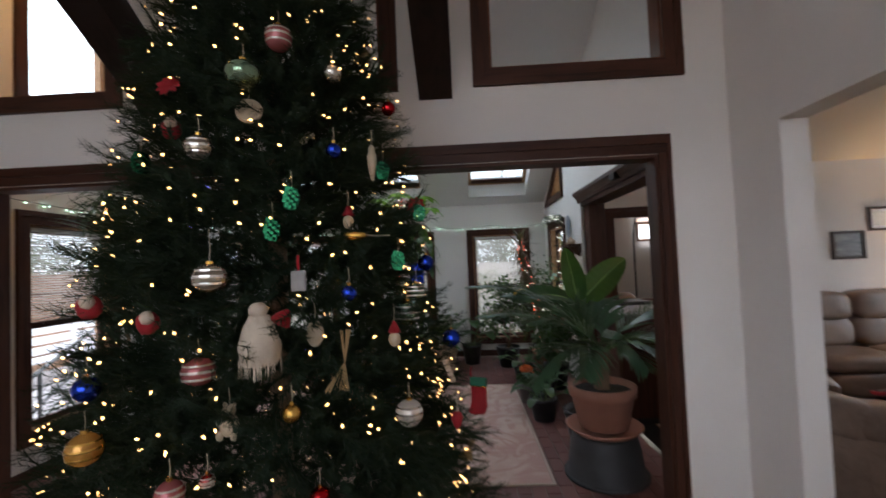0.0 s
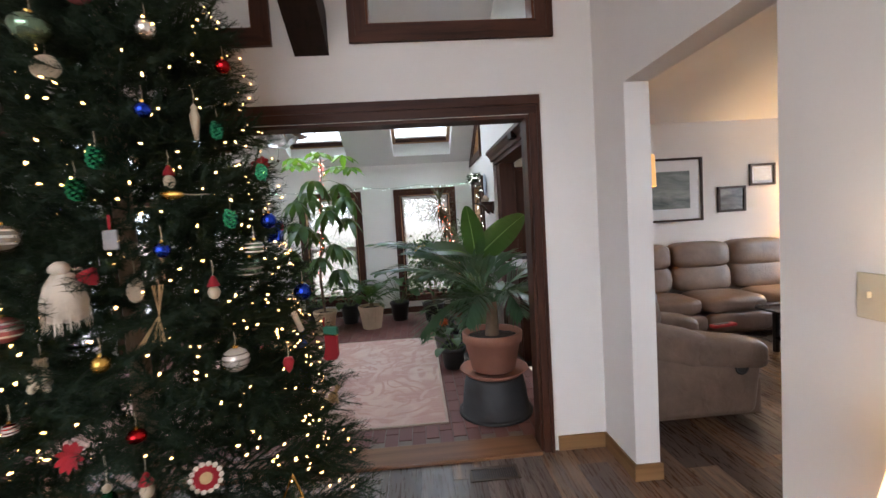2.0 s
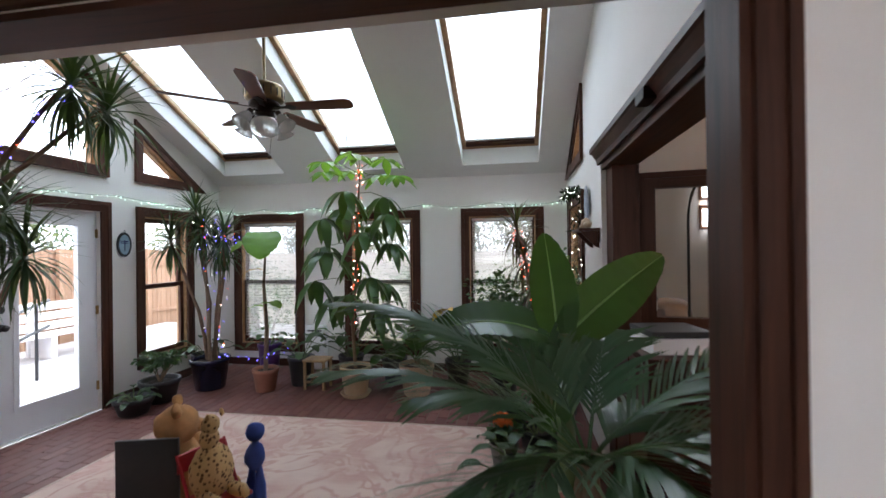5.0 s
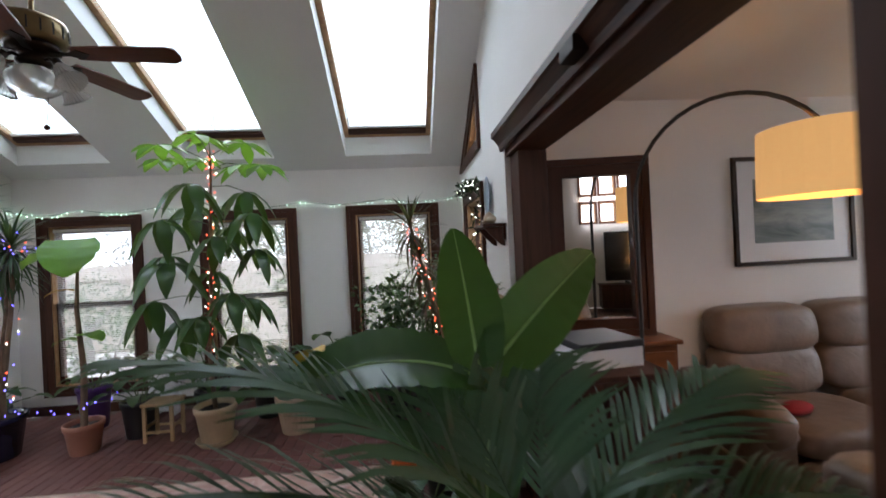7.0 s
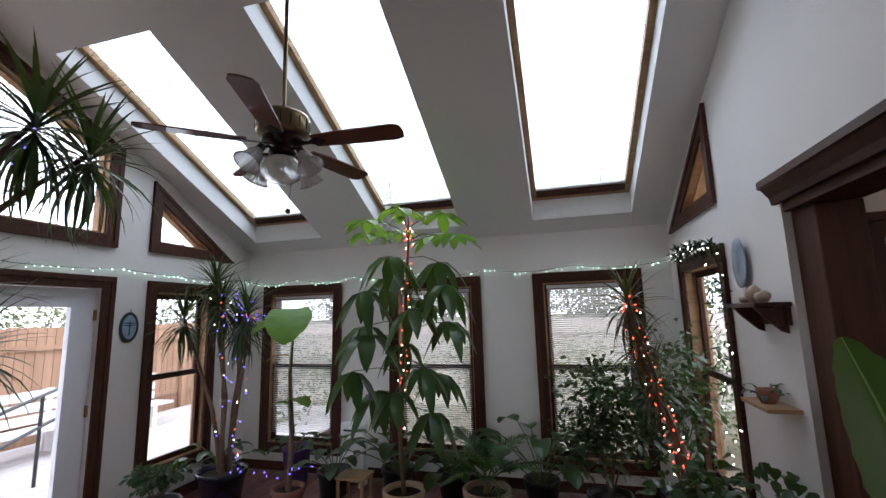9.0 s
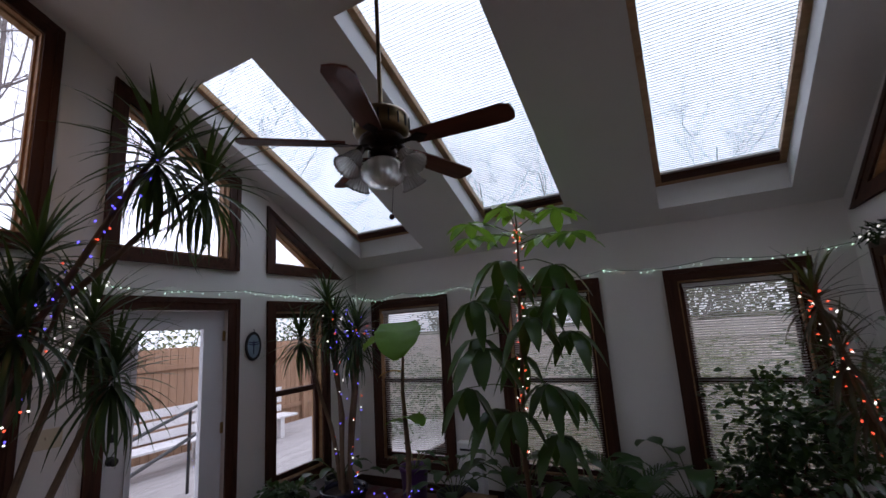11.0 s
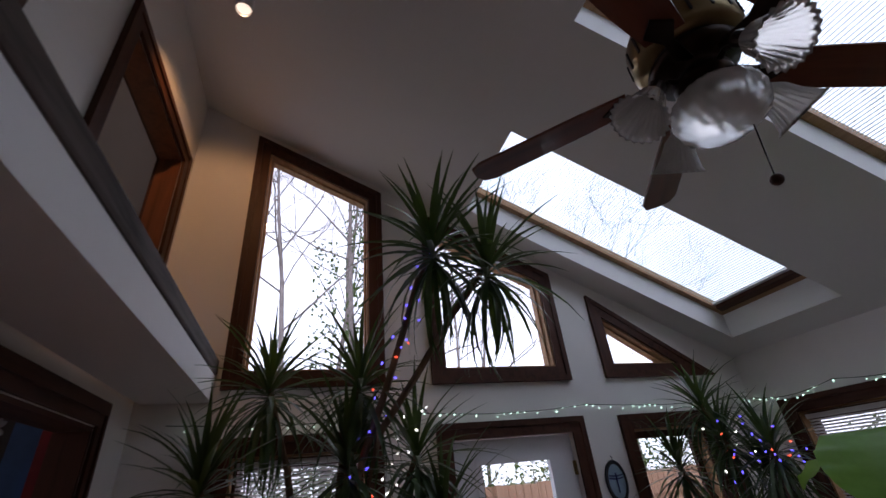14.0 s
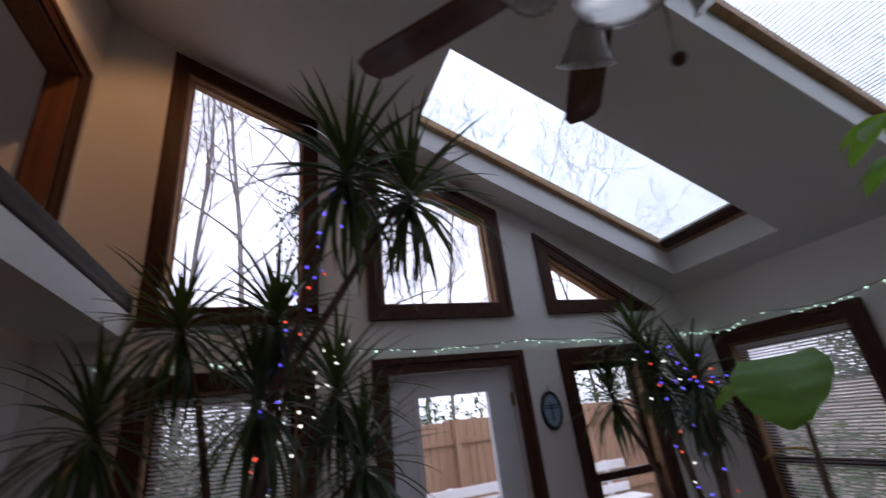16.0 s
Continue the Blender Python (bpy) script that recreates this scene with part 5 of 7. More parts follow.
for i in range(17):
    z = 0.95 + 1.25 * i / 16
    a = i * 2.4
    d = Vector((math.cos(a) * 0.40, math.sin(a) * 0.28, rs.uniform(-0.06, 0.10))) * rs.uniform(0.6, 1.15)
    whorl(on_spine(z), d, rs.uniform(0.22, 0.29), 6, M_SCHEF, sch, 1.1)
for i in range(7):
    a = i * 2 * math.pi / 7 + 0.3
    whorl(on_spine(2.32 + 0.02 * i), Vector((math.cos(a) * 0.40, math.sin(a) * 0.30, 0.06 + 0.03 * (i % 3))), 0.21, 7, M_LIGHTLEAF, sch, 0.35)
whorl(spine[-1] - Vector((0, 0, 0.05)), Vector((0.0, -0.02, 0.12)), 0.18, 8, M_LIGHTLEAF, sch, 0.3)


def leafy_pot(p, r, h, material, height, spread, n, leaf, mat_leaf, name, label, ribs=0, saucer=0.0):
    """A pot with arching stalks, each ending in a broad leaf."""
    t = thing(name, p, label, "potted plant")
    z = pot(t, r, h, material, 0.03, ribs, saucer)
    for i in range(n):
        az = i * 2.4
        ln = height * rs.uniform(0.6, 1.0)
        pitch = 82 - 45 * (i / n) * spread
        pts = arc_line((0.02 * math.cos(az), 0.02 * math.sin(az), z - 0.02), az, pitch, ln, 35, 5)
        part("stalk", tube(pts, 0.005, 5), M_GREENSTEM, t)
        part("leaf", broad_leaf(rs, pts[-1], az, 20, leaf, leaf * 0.27, 70, 8, 2, 0.02, 0.2).mesh("leaf", mat_leaf), None, t)
    return t


# areca in a ribbed beige pot
ar = thing("areca_palm", (-0.11, 6.42, 0), "young feathery palm in a ribbed beige pot", "potted plant")
az_ = pot(ar, 0.185, 0.34, M_BEIGEPOT, 0.035, 24, 0.0, "ribbed beige pot")
part("trunk", tube([(0, 0, az_ - 0.02), (0.01, 0, az_ + 0.08)], [0.04, 0.025], 10), M_STEM, ar)
for i in range(11):
    part("frond", pinnate_frond(rs, i * 2.4, 78 - 4.0 * i, 0.62, 70, 15, 0.17, 0.011, (0, 0, az_ + 0.05)).mesh("frond", M_SCHEF), None, ar)

# plant with one large bright leaf in front of the first window
bb = thing("elephant_ear", (-1.87, 6.32, 0), "slender elephant ear with one large bright leaf", "potted plant")
bz = pot(bb, 0.14, 0.26, M_TERRA, 0.03, 0, 0.0, "small terracotta pot")
part("stem", tube([(0, 0, bz - 0.02), (0.02, 0, 0.7), (0.0, -0.02, 1.22), (0.03, -0.03, 1.55), (0.04, -0.06, 1.80)], [0.028, 0.024, 0.018, 0.011, 0.006], 10), M_STEM, bb)
for p, az, pitch, ln, w, dr in (((0.05, -0.06, 1.82), -68, -22, 0.46, 0.20, 42), ((0.02, -0.04, 1.72), 196, 10, 0.40, 0.15, 62), ((0.02, -0.02, 1.0), -20, 25, 0.26, 0.09, 70), ((0.02, 0, 0.95), 200, 30, 0.22, 0.07, 70)):
    part("leaf", broad_leaf(rs, p, radians(az), pitch, ln, w, dr, 12, 4, 0.03, 0.12).mesh("leaf", M_LIGHTLEAF), None, bb)
g_y = broad_leaf(rs, (0.0, -0.02, 1.38), radians(190), 20, 0.24, 0.035, 60, 8, 2)
part("leaf", g_y.mesh("leaf", plain("yellowed_leaf", (0.55, 0.33, 0.06), 0.6, 0.2, 9, 60, 0.1)), None, bb, "yellowed leaf")


def dracaena(name, p, pot_r, pot_h, pot_mat, canes, label, mat_leaf, leaf_len=0.42, leaf_w=0.012, count=46):
    """Bare canes from one pot, each with leaf rosettes; canes: lists of points, the last ones crowned."""
    t = thing(name, p, label, "potted plant")
    z = pot(t, pot_r, pot_h, pot_mat, 0.03)
    r = random.Random(len(name) + int(abs(p[0]) * 100))
    for pts in canes:
        q = [Vector(v) for v in pts]
        q[0].z = max(q[0].z, z - 0.02) if q[0].z < 0.5 else q[0].z
        fine = []
        for a, b in zip(q, q[1:]):
            fine += [a, a.lerp(b, 0.5) + rand_dir(r) * 0.012]
        fine.append(q[-1])
        n = len(fine)
        part("cane", tube(fine, [0.022 - 0.010 * i / n for i in range(n)], 8), M_STEM, t)
        g = Geo()
        strap_crown(g, q[-1], r, count, leaf_len, leaf_w)
        part("crown", g.mesh("crown", mat_leaf), None, t)
    return t


# the big dracaena by the first left window
B0 = Vector((-2.54, 3.79, 0))


def rel(*pts):
    return [Vector(p) - B0 if i else Vector(p) for i, p in enumerate(pts)]


dracaena("dracaena", B0, 0.22, 0.34, M_DARKPOT, [
    rel((0.0, 0.02, 0.2), (-2.49, 3.82, 1.2), (-2.41, 3.95, 1.9), (-2.14, 4.12, 2.45), (-1.95, 4.22, 2.76)),
    rel((0.02, 0.0, 0.2), (-2.46, 3.84, 1.3), (-2.35, 4.02, 2.0), (-2.11, 4.32, 2.45), (-1.96, 4.49, 2.68)),
    rel((-0.03, 0.0, 0.2), (-2.60, 3.75, 1.2), (-2.67, 3.63, 1.9), (-2.73, 3.51, 2.30)),
    rel((0.0, -0.03, 0.2), (-2.54, 3.83, 1.2), (-2.54, 3.87, 1.9), (-2.49, 3.95, 2.26)),
    rel((0.03, 0.03, 0.2), (-2.47, 3.92, 1.0), (-2.51, 4.09, 1.6), (-2.54, 4.23, 1.92)),
    rel((0.0, 0.04, 0.2), (-2.58, 3.87, 1.0), (-2.51, 3.89, 1.6), (-2.46, 3.89, 1.90)),
    rel((-0.04, -0.02, 0.2), (-2.64, 3.62, 0.9), (-2.58, 3.42, 1.5), (-2.51, 3.29, 1.86)),
    rel((0.0, 0.03, 0.2), (-2.46, 4.02, 0.9), (-2.51, 4.22, 1.35), (-2.49, 4.33, 1.62)),
], "many-stemmed dracaena with spiky crowns by the window", M_DRAC, 0.46, 0.013, 78)
# dracaena in the far corner
dracaena("corner_dracaena", (-2.58, 6.32, 0), 0.21, 0.36, M_BLUEPOT, [
    [(0.0, 0, 0.2), (-0.02, 0.0, 0.9), (-0.05, -0.02, 1.55), (-0.05, -0.05, 1.88)],
    [(0.06, 0.03, 0.2), (0.05, 0.05, 0.9), (0.08, 0.08, 1.4), (0.08, 0.06, 1.66)],
    [(-0.05, 0.02, 0.2), (-0.10, -0.05, 0.9), (-0.25, -0.12, 1.4), (-0.34, -0.20, 1.75)],
    [(0.03, -0.04, 0.2), (0.02, -0.02, 1.0), (-0.12, -0.02, 1.7), (-0.16, -0.02, 2.1)],
    [(0.0, 0.04, 0.2), (0.10, 0.05, 1.0), (0.20, 0.0, 1.45), (0.22, -0.02, 1.80)],
], "tall corner dracaena in a dark blue pot with coloured lights", M_DRAC, 0.38, 0.012, 72)
# red-edged dracaena before the third window
dracaena("red_dracaena", (1.30, 6.12, 0), 0.17, 0.32, M_TERRA, [
    [(0.0, 0, 0.2), (-0.05, -0.03, 0.8), (-0.20, -0.12, 1.35), (-0.31, -0.22, 1.80)],
    [(0.03, 0, 0.2), (0.0, 0.0, 0.7), (-0.16, -0.10, 1.2), (-0.24, -0.18, 1.52)],
    [(0.03, 0.03, 0.2), (0.02, 0.0, 0.7), (-0.1, -0.02, 1.0), (-0.16, -0.06, 1.28)],
], "leaning dracaena with red lights round its cane", M_DRACR, 0.32, 0.010, 54)


def shrub(name, p, pot_r, pot_h, pot_mat, centre, radii, count, leaf, mat_leaf, label):
    t = thing(name, p, label, "potted plant")
    z = pot(t, pot_r, pot_h, pot_mat)
    r = random.Random(count)
    for i in range(7):
        e = Vector(centre) + Vector((r.uniform(-1, 1) * radii[0], r.uniform(-1, 1) * radii[1], r.uniform(-0.3, 0.7) * radii[2])) * 0.7
        part("twig", tube([(0, 0, z - 0.02), (e.x * 0.4, e.y * 0.4, (z + e.z) * 0.5), e], [0.009, 0.006, 0.002], 5), M_STEM, t)
    g = Geo()
    leaf_cloud(g, r, centre, radii, count, leaf, leaf * 0.30)
    part("foliage", g.mesh("foliage", mat_leaf), None, t)


shrub("weeping_fig", (0.84, 6.59, 0), 0.17, 0.30, M_DARKPOT, (0.0, -0.05, 0.86), (0.42, 0.34, 0.48), 1500, 0.065, M_BUSH, "bushy weeping fig in a black pot")
shrub("weeping_fig", (1.38, 6.72, 0), 0.15, 0.30, M_DARKPOT, (-0.02, -0.1, 1.02), (0.30, 0.34, 0.55), 1100, 0.06, M_BUSH, "bushy weeping fig beside the garlanded window")
shrub("bushy_plant", (1.30, 5.42, 0), 0.15, 0.30, M_DARKPOT, (-0.05, -0.1, 0.62), (0.30, 0.36, 0.34), 800, 0.08, M_BUSH, "dark green bushy plant in a black pot")
shrub("low_shrub", (-2.82, 5.85, 0), 0.19, 0.24, M_DARKPOT, (0, 0, 0.38), (0.20, 0.24, 0.14), 380, 0.06, M_BUSH, "low leafy plant in a black pot")
leafy_pot((-0.49, 6.85, 0), 0.15, 0.30, M_DARKPOT, 0.50, 1.0, 16, 0.26, M_SCHEF, "peace_lily", "broad-leaved plant in a dark pot under the window")
leafy_pot((-1.03, 6.82, 0), 0.15, 0.32, M_DARKPOT, 0.55, 1.0, 15, 0.26, M_SCHEF, "peace_lily", "broad-leaved plant in a dark pot behind the stool")
leafy_pot((0.30, 6.82, 0), 0.15, 0.30, M_DARKPOT, 0.62, 0.9, 14, 0.30, M_SCHEF, "philodendron", "dark green broad-leaved plant in a dark pot")
leafy_pot((-1.57, 6.59, 0), 0.15, 0.34, M_DARKPOT, 0.38, 1.1, 13, 0.18, M_BUSH, "small_philodendron", "small leafy plant in a dark pot")
leafy_pot((-2.17, 6.89, 0), 0.14, 0.42, M_PURPLE, 0.26, 1.2, 10, 0.16, M_BUSH, "small_philodendron", "small leafy plant in a purple pot")
leafy_pot((-2.78, 5.49, 0), 0.17, 0.17, M_DARKPOT, 0.16, 1.4, 12, 0.12, M_BUSH, "low_plant", "low trailing plant in a wide dark pot")
leafy_pot((-2.86, 6.59, 0), 0.15, 0.34, M_DARKPOT, 0.3, 1.2, 10, 0.18, M_BUSH, "low_plant", "leafy plant in a dark pot in the corner")
leafy_pot((0.95, 5.72, 0), 0.13, 0.22, M_DARKPOT, 0.30, 1.1, 12, 0.18, M_BUSH, "low_plant", "small leafy plant in a dark pot")
# dark pots near the palm, one with orange flowers
fp = thing("flower_pot", (0.88, 4.92, 0), "orange kalanchoe in a grey pot", "potted plant")
fz = pot(fp, 0.10, 0.20, plain("grey_pot", (0.17, 0.155, 0.145), 0.7, 0.1, 9, 90, 0.2))
g = Geo()
leaf_cloud(g, rs, (0, 0, 0.26), (0.11, 0.11, 0.07), 110, 0.06, 0.02)
part("foliage", g.mesh("foliage", M_BUSH), None, fp)
g = Geo()
leaf_cloud(g, rs, (0, 0, 0.36), (0.12, 0.11, 0.05), 160, 0.03, 0.014)
part("blossom", g.mesh("blossom", plain("orange_petal", (0.75, 0.16, 0.03), 0.7, 0.2, 9, 60, 0.1)), None, fp, "orange blossom")
for p, r_, h_ in (((0.95, 4.37, 0), 0.13, 0.22), ((0.99, 4.69, 0), 0.11, 0.18), ((1.12, 5.09, 0), 0.12, 0.24)):
    leafy_pot(p, r_, h_, M_DARKPOT, 0.30, 1.2, 9, 0.16, M_BUSH, "low_plant", "small leafy plant in a black nursery pot")
g_yl = thing("yellow_bloom", (0.71, 3.59, 1.30), "single yellow leaf hanging among the palm fronds", "leaf")
part("leaf", broad_leaf(rs, (0, 0, 0.03), 2.6, 10, 0.13, 0.035, 90, 8, 2).mesh("leaf", plain("yellow_leaf", (0.75, 0.48, 0.04), 0.5, 0.15, 9, 60, 0.1)), None, g_yl)

# wooden stool, white panel heater
stool = thing("wooden_stool", (-1.31, 6.49, 0), "small pale wooden stool among the pots", "stool")
M_PALEWOOD = wood("pale_stool_wood", (0.45, 0.30, 0.16), (0.33, 0.20, 0.10), 0.5, 2, 18)
part("seat", boxed(-0.14, 0.14, -0.12, 0.12, 0.32, 0.345, 0.008), M_PALEWOOD, stool)
for x in (-0.115, 0.115):
    for y in (-0.095, 0.095):
        part("leg", boxed(x - 0.013, x + 0.013, y - 0.013, y + 0.013, 0, 0.32), M_PALEWOOD, stool)
    part("rung", boxed(x - 0.008, x + 0.008, -0.095, 0.095, 0.12, 0.14), M_PALEWOOD, stool)
for y in (-0.095, 0.095):
    part("rung", boxed(-0.115, 0.115, y - 0.008, y + 0.008, 0.08, 0.10), M_PALEWOOD, stool)
ht = thing("panel_heater", (-1.63, 7.11, 0), "white upright panel heater against the wall", "heater")
part("body", boxed(-0.14, 0.14, -0.05, 0.05, 0.04, 0.62, 0.02, 3), M_WHITE, ht)
for x in (-0.1, 0.1):
    part("foot", boxed(x - 0.02, x + 0.02, -0.07, 0.07, 0, 0.04, 0.005), M_WHITE, ht)
part("slot", boxed(-0.10, 0.10, -0.052, -0.048, 0.54, 0.56), M_BLACK, ht)

# toys on the rug

def leopard_material():
    k = Nodes("leopard_plush")
    v = k.coords()
    vo = k.n("ShaderNodeTexVoronoi")
    vo.inputs["Scale"].default_value = 42
    k.link(v, vo.inputs["Vector"])
    c = k.ramp(vo.outputs["Distance"], [(0.28, (0.06, 0.025, 0.01)), (0.42, (0.60, 0.38, 0.17))])
    k.base(k.mix(k.math("MULTIPLY", k.noise(v, 150, 3), 0.4), c, (0.35, 0.2, 0.08)))
    k.rough(0.95)
    k.bump(k.noise(v, 220, 2), 0.6, 0.004)
    return k.m


M_LEO = leopard_material()
M_PLUSH = plain("tan_plush", (0.52, 0.27, 0.11), 0.95, 0.2, 12, 220, 0.7, dist=0.006)
M_PLUSH2 = plain("cream_plush", (0.62, 0.40, 0.20), 0.95, 0.2, 12, 220, 0.7, dist=0.006)
M_REDPAINT = plain("red_enamel", (0.40, 0.02, 0.03), 0.35, 0.08, 9, 90, 0.05)
M_BLUEPLUSH = plain("blue_plush", (0.03, 0.06, 0.26), 0.9, 0.2, 12, 200, 0.5)
chair = thing("folding_chair", pose(-0.62, 3.85, 0.012, 0, 0, -20), "small red metal folding chair for a child", "chair")
for y in (-0.13, 0.13):
    part("front_leg", tube([(0.15, y, 0.0), (-0.12, y, 0.52)], 0.009, 8), M_REDPAINT, chair)
    part("rear_leg", tube([(-0.15, y * 0.85, 0.0), (0.10, y * 0.85, 0.28)], 0.009, 8), M_REDPAINT, chair)
part("seat", boxed(-0.11, 0.14, -0.13, 0.13, 0.265, 0.285, 0.008), M_REDPAINT, chair)
part("backrest", boxed(-0.125, -0.105, -0.13, 0.13, 0.42, 0.52, 0.006), M_REDPAINT, chair)
for x in (0.13, -0.13):
    part("crossbar", tube([(x, -0.13, 0.05), (x, 0.13, 0.05)], 0.007, 8), M_REDPAINT, chair)


def plush(name, at, label, material, bits):
    t = thing(name, at, label, "soft toy")
    bm = bmesh.new()
    for c, rad in bits:
        k0 = len(bm.verts)
        ball(1.0, 16, 1.0, bm)
        bm.verts.ensure_lookup_table()
        for v in bm.verts[k0:]:
            v.co = Vector((c[0] + v.co.x * rad[0], c[1] + v.co.y * rad[1], c[2] + v.co.z * rad[2]))
            v.co += Vector((noise.noise(v.co * 22), noise.noise(v.co * 22 + Vector((5, 0, 0))), noise.noise(v.co * 22 + Vector((0.28, 4.87, 0))))) * 0.010
    part("body", bm, material, t, "", True)
    return t


plush("leopard_toy", pose(-0.63, 3.84, 0.30, 0, 0, -20), "spotted leopard soft toy seated on the red chair", M_LEO, [((0, 0, 0.13), (0.10, 0.11, 0.15)), ((0.0, -0.01, 0.30), (0.05, 0.05, 0.07)), ((0.01, -0.01, 0.38), (0.045, 0.05, 0.05)), ((0.11, -0.07, 0.03), (0.10, 0.035, 0.035)), ((0.11, 0.07, 0.03), (0.10, 0.035, 0.035)), ((0.03, -0.04, 0.43), (0.014, 0.01, 0.02)), ((0.03, 0.04, 0.43), (0.014, 0.01, 0.02))])
plush("blue_toy", pose(-0.50, 4.03, 0.012) @ Matrix.Scale(1.22, 4), "dark blue soft toy standing beside the chair", M_BLUEPLUSH, [((0, 0, 0.34), (0.045, 0.045, 0.07)), ((0, 0, 0.45), (0.042, 0.042, 0.045)), ((-0.02, 0, 0.15), (0.025, 0.03, 0.15)), ((0.025, 0, 0.15), (0.025, 0.03, 0.15))])
plush("teddy_bear", pose(-1.02, 4.02, 0.012, 0, 0, 40), "large tan teddy bear sitting on the rug", M_PLUSH, [((0, 0, 0.26), (0.17, 0.17, 0.25)), ((0.02, -0.02, 0.57), (0.12, 0.12, 0.115)), ((0.20, -0.12, 0.08), (0.17, 0.075, 0.075)), ((0.20, 0.12, 0.08), (0.17, 0.075, 0.075)), ((0.10, -0.16, 0.34), (0.07, 0.055, 0.13)), ((0.10, 0.16, 0.34), (0.07, 0.055, 0.13)), ((0.02, 0.08, 0.68), (0.03, 0.035, 0.04)), ((0.02, -0.12, 0.68), (0.03, 0.035, 0.04)), ((0.13, -0.02, 0.55), (0.045, 0.05, 0.04))])
bc = thing("black_case", pose(-0.98, 3.80, 0.012, 0, 0, 15), "black upright display board behind the toys", "board")
part("panel", boxed(-0.16, 0.16, -0.01, 0.01, 0.0, 0.58, 0.004), M_BLACK, bc)
part("foot", boxed(-0.12, 0.12, -0.06, 0.06, 0.0, 0.02), M_BLACK, bc)

# ceiling fan
FAN = Vector((-0.765, 4.585, 0))
fan = thing("ceiling_fan", FAN, "brass ceiling fan with five wooden blades and glass lamp shades", "ceiling fan")
M_BLADE = wood("cherry_fan_blade", (0.17, 0.055, 0.03), (0.09, 0.028, 0.016), 0.35, 0, 16, 0.2, 0.2)
M_BRONZE = plain("dark_bronze", (0.035, 0.024, 0.018), 0.3, 0.2, 12, 160, 0.05, 0.9)
M_FANBRASS = plain("antique_brass", (0.26, 0.19, 0.10), 0.28, 0.15, 12, 160, 0.05, 1.0)
part("rod", tube([(0, 0, 2.80), (0, 0, 3.76)], 0.011, 12), M_FANBRASS, fan)
part("canopy", lathe([(0.0, 3.74), (0.03, 3.74), (0.07, 3.80), (0.075, 3.88), (0, 3.88)], 24), M_FANBRASS, fan, "", True)
part("motor", lathe([(0, 2.80), (0.04, 2.80), (0.055, 2.775), (0.125, 2.765), (0.135, 2.745), (0.135, 2.675), (0.12, 2.655), (0.0, 2.652)], 32), M_FANBRASS, fan, "aged brass motor housing", True)
part("hub", lathe([(0, 2.652), (0.10, 2.65), (0.11, 2.635), (0.10, 2.615), (0.06, 2.605), (0.05, 2.59), (0.068, 2.58), (0.068, 2.56), (0.045, 2.545), (0, 2.54)], 32), M_BRONZE, fan, "dark bronze hub", True)
for i in range(18):
    a = i * math.pi / 9
    part("motor_slot", boxed(-0.004, 0.004, -0.003, 0.003, -0.028, 0.028), M_BLACK, fan, "", False, Matrix.Translation((0.1345 * math.cos(a), 0.1345 * math.sin(a), 2.705)) @ Matrix.Rotation(a, 4, "Z"))
blade_bm = bmesh.new()
prism(blade_bm, [(0.17, -0.045), (0.30, -0.055), (0.60, -0.062), (0.635, -0.045), (0.645, 0.0), (0.635, 0.045), (0.60, 0.062), (0.30, 0.055), (0.17, 0.045)], lambda u, v, d: Vector((u, v, d)), -0.004, 0.004)
blade_me = bm_mesh("blade", blade_bm, M_BLADE)
iron_bm = bmesh.new()
prism(iron_bm, [(0.06, -0.018), (0.15, -0.012), (0.20, -0.035), (0.24, 0.0), (0.20, 0.035), (0.15, 0.012), (0.06, 0.018)], lambda u, v, d: Vector((u, v, d)), -0.009, -0.0045)
iron_me = bm_mesh("blade_iron", iron_bm, M_BRONZE)
for i in range(5):
    m = Matrix.Translation((0, 0, 2.615)) @ Matrix.Rotation(radians(4 + 72 * i), 4, "Z") @ Matrix.Rotation(radians(-11), 4, "X")
    part("blade", blade_me, None, fan, "cherry-stained wooden blade", False, m)
    part("blade_iron", iron_me, None, fan, "", False, m)


def fluted_glass():
    k = Nodes("fluted_frosted_glass")
    k.base((0.86, 0.85, 0.82))
    k.rough(0.22)
    k.b.inputs["Transmission Weight"].default_value = 0.6
    k.b.inputs["IOR"].default_value = 1.35
    return k.m


M_FLUTE = fluted_glass()
for i in range(4):
    a = radians(76 + 90 * i)
    d = Vector((math.cos(a), math.sin(a), 0))
    p = d * 0.135 + Vector((0, 0, 2.545))
    part("lamp_arm", tube([d * 0.04 + Vector((0, 0, 2.57)), d * 0.09 + Vector((0, 0, 2.575)), p], 0.008, 8), M_BRONZE, fan)
    turn = Vector((0, 0, -1)).rotation_difference((d * 0.75 + Vector((0, 0, -1))).normalized()).to_matrix().to_4x4()
    m = Matrix.Translation(p) @ turn
    bm = lathe([(0.016, 0.01), (0.02, -0.01), (0.034, -0.035), (0.042, -0.07), (0.056, -0.105), (0.066, -0.115), (0.063, -0.115), (0.053, -0.103), (0.039, -0.068), (0.031, -0.035), (0.016, -0.012)], 88)
    for v in bm.verts:
        k = 1 + 0.055 * math.cos(math.atan2(v.co.y, v.co.x) * 22 + v.co.z * 16)
        if v.co.z < -0.02:
            v.co.x *= k
            v.co.y *= k
        v.co = m @ v.co
    part("lamp_shade", bm, M_FLUTE, fan, "fluted clear glass shade", True)
    part("socket", lathe([(0, 0.02), (0.02, 0.02), (0.021, -0.012), (0, -0.012)], 14, m=m), M_BRONZE, fan)
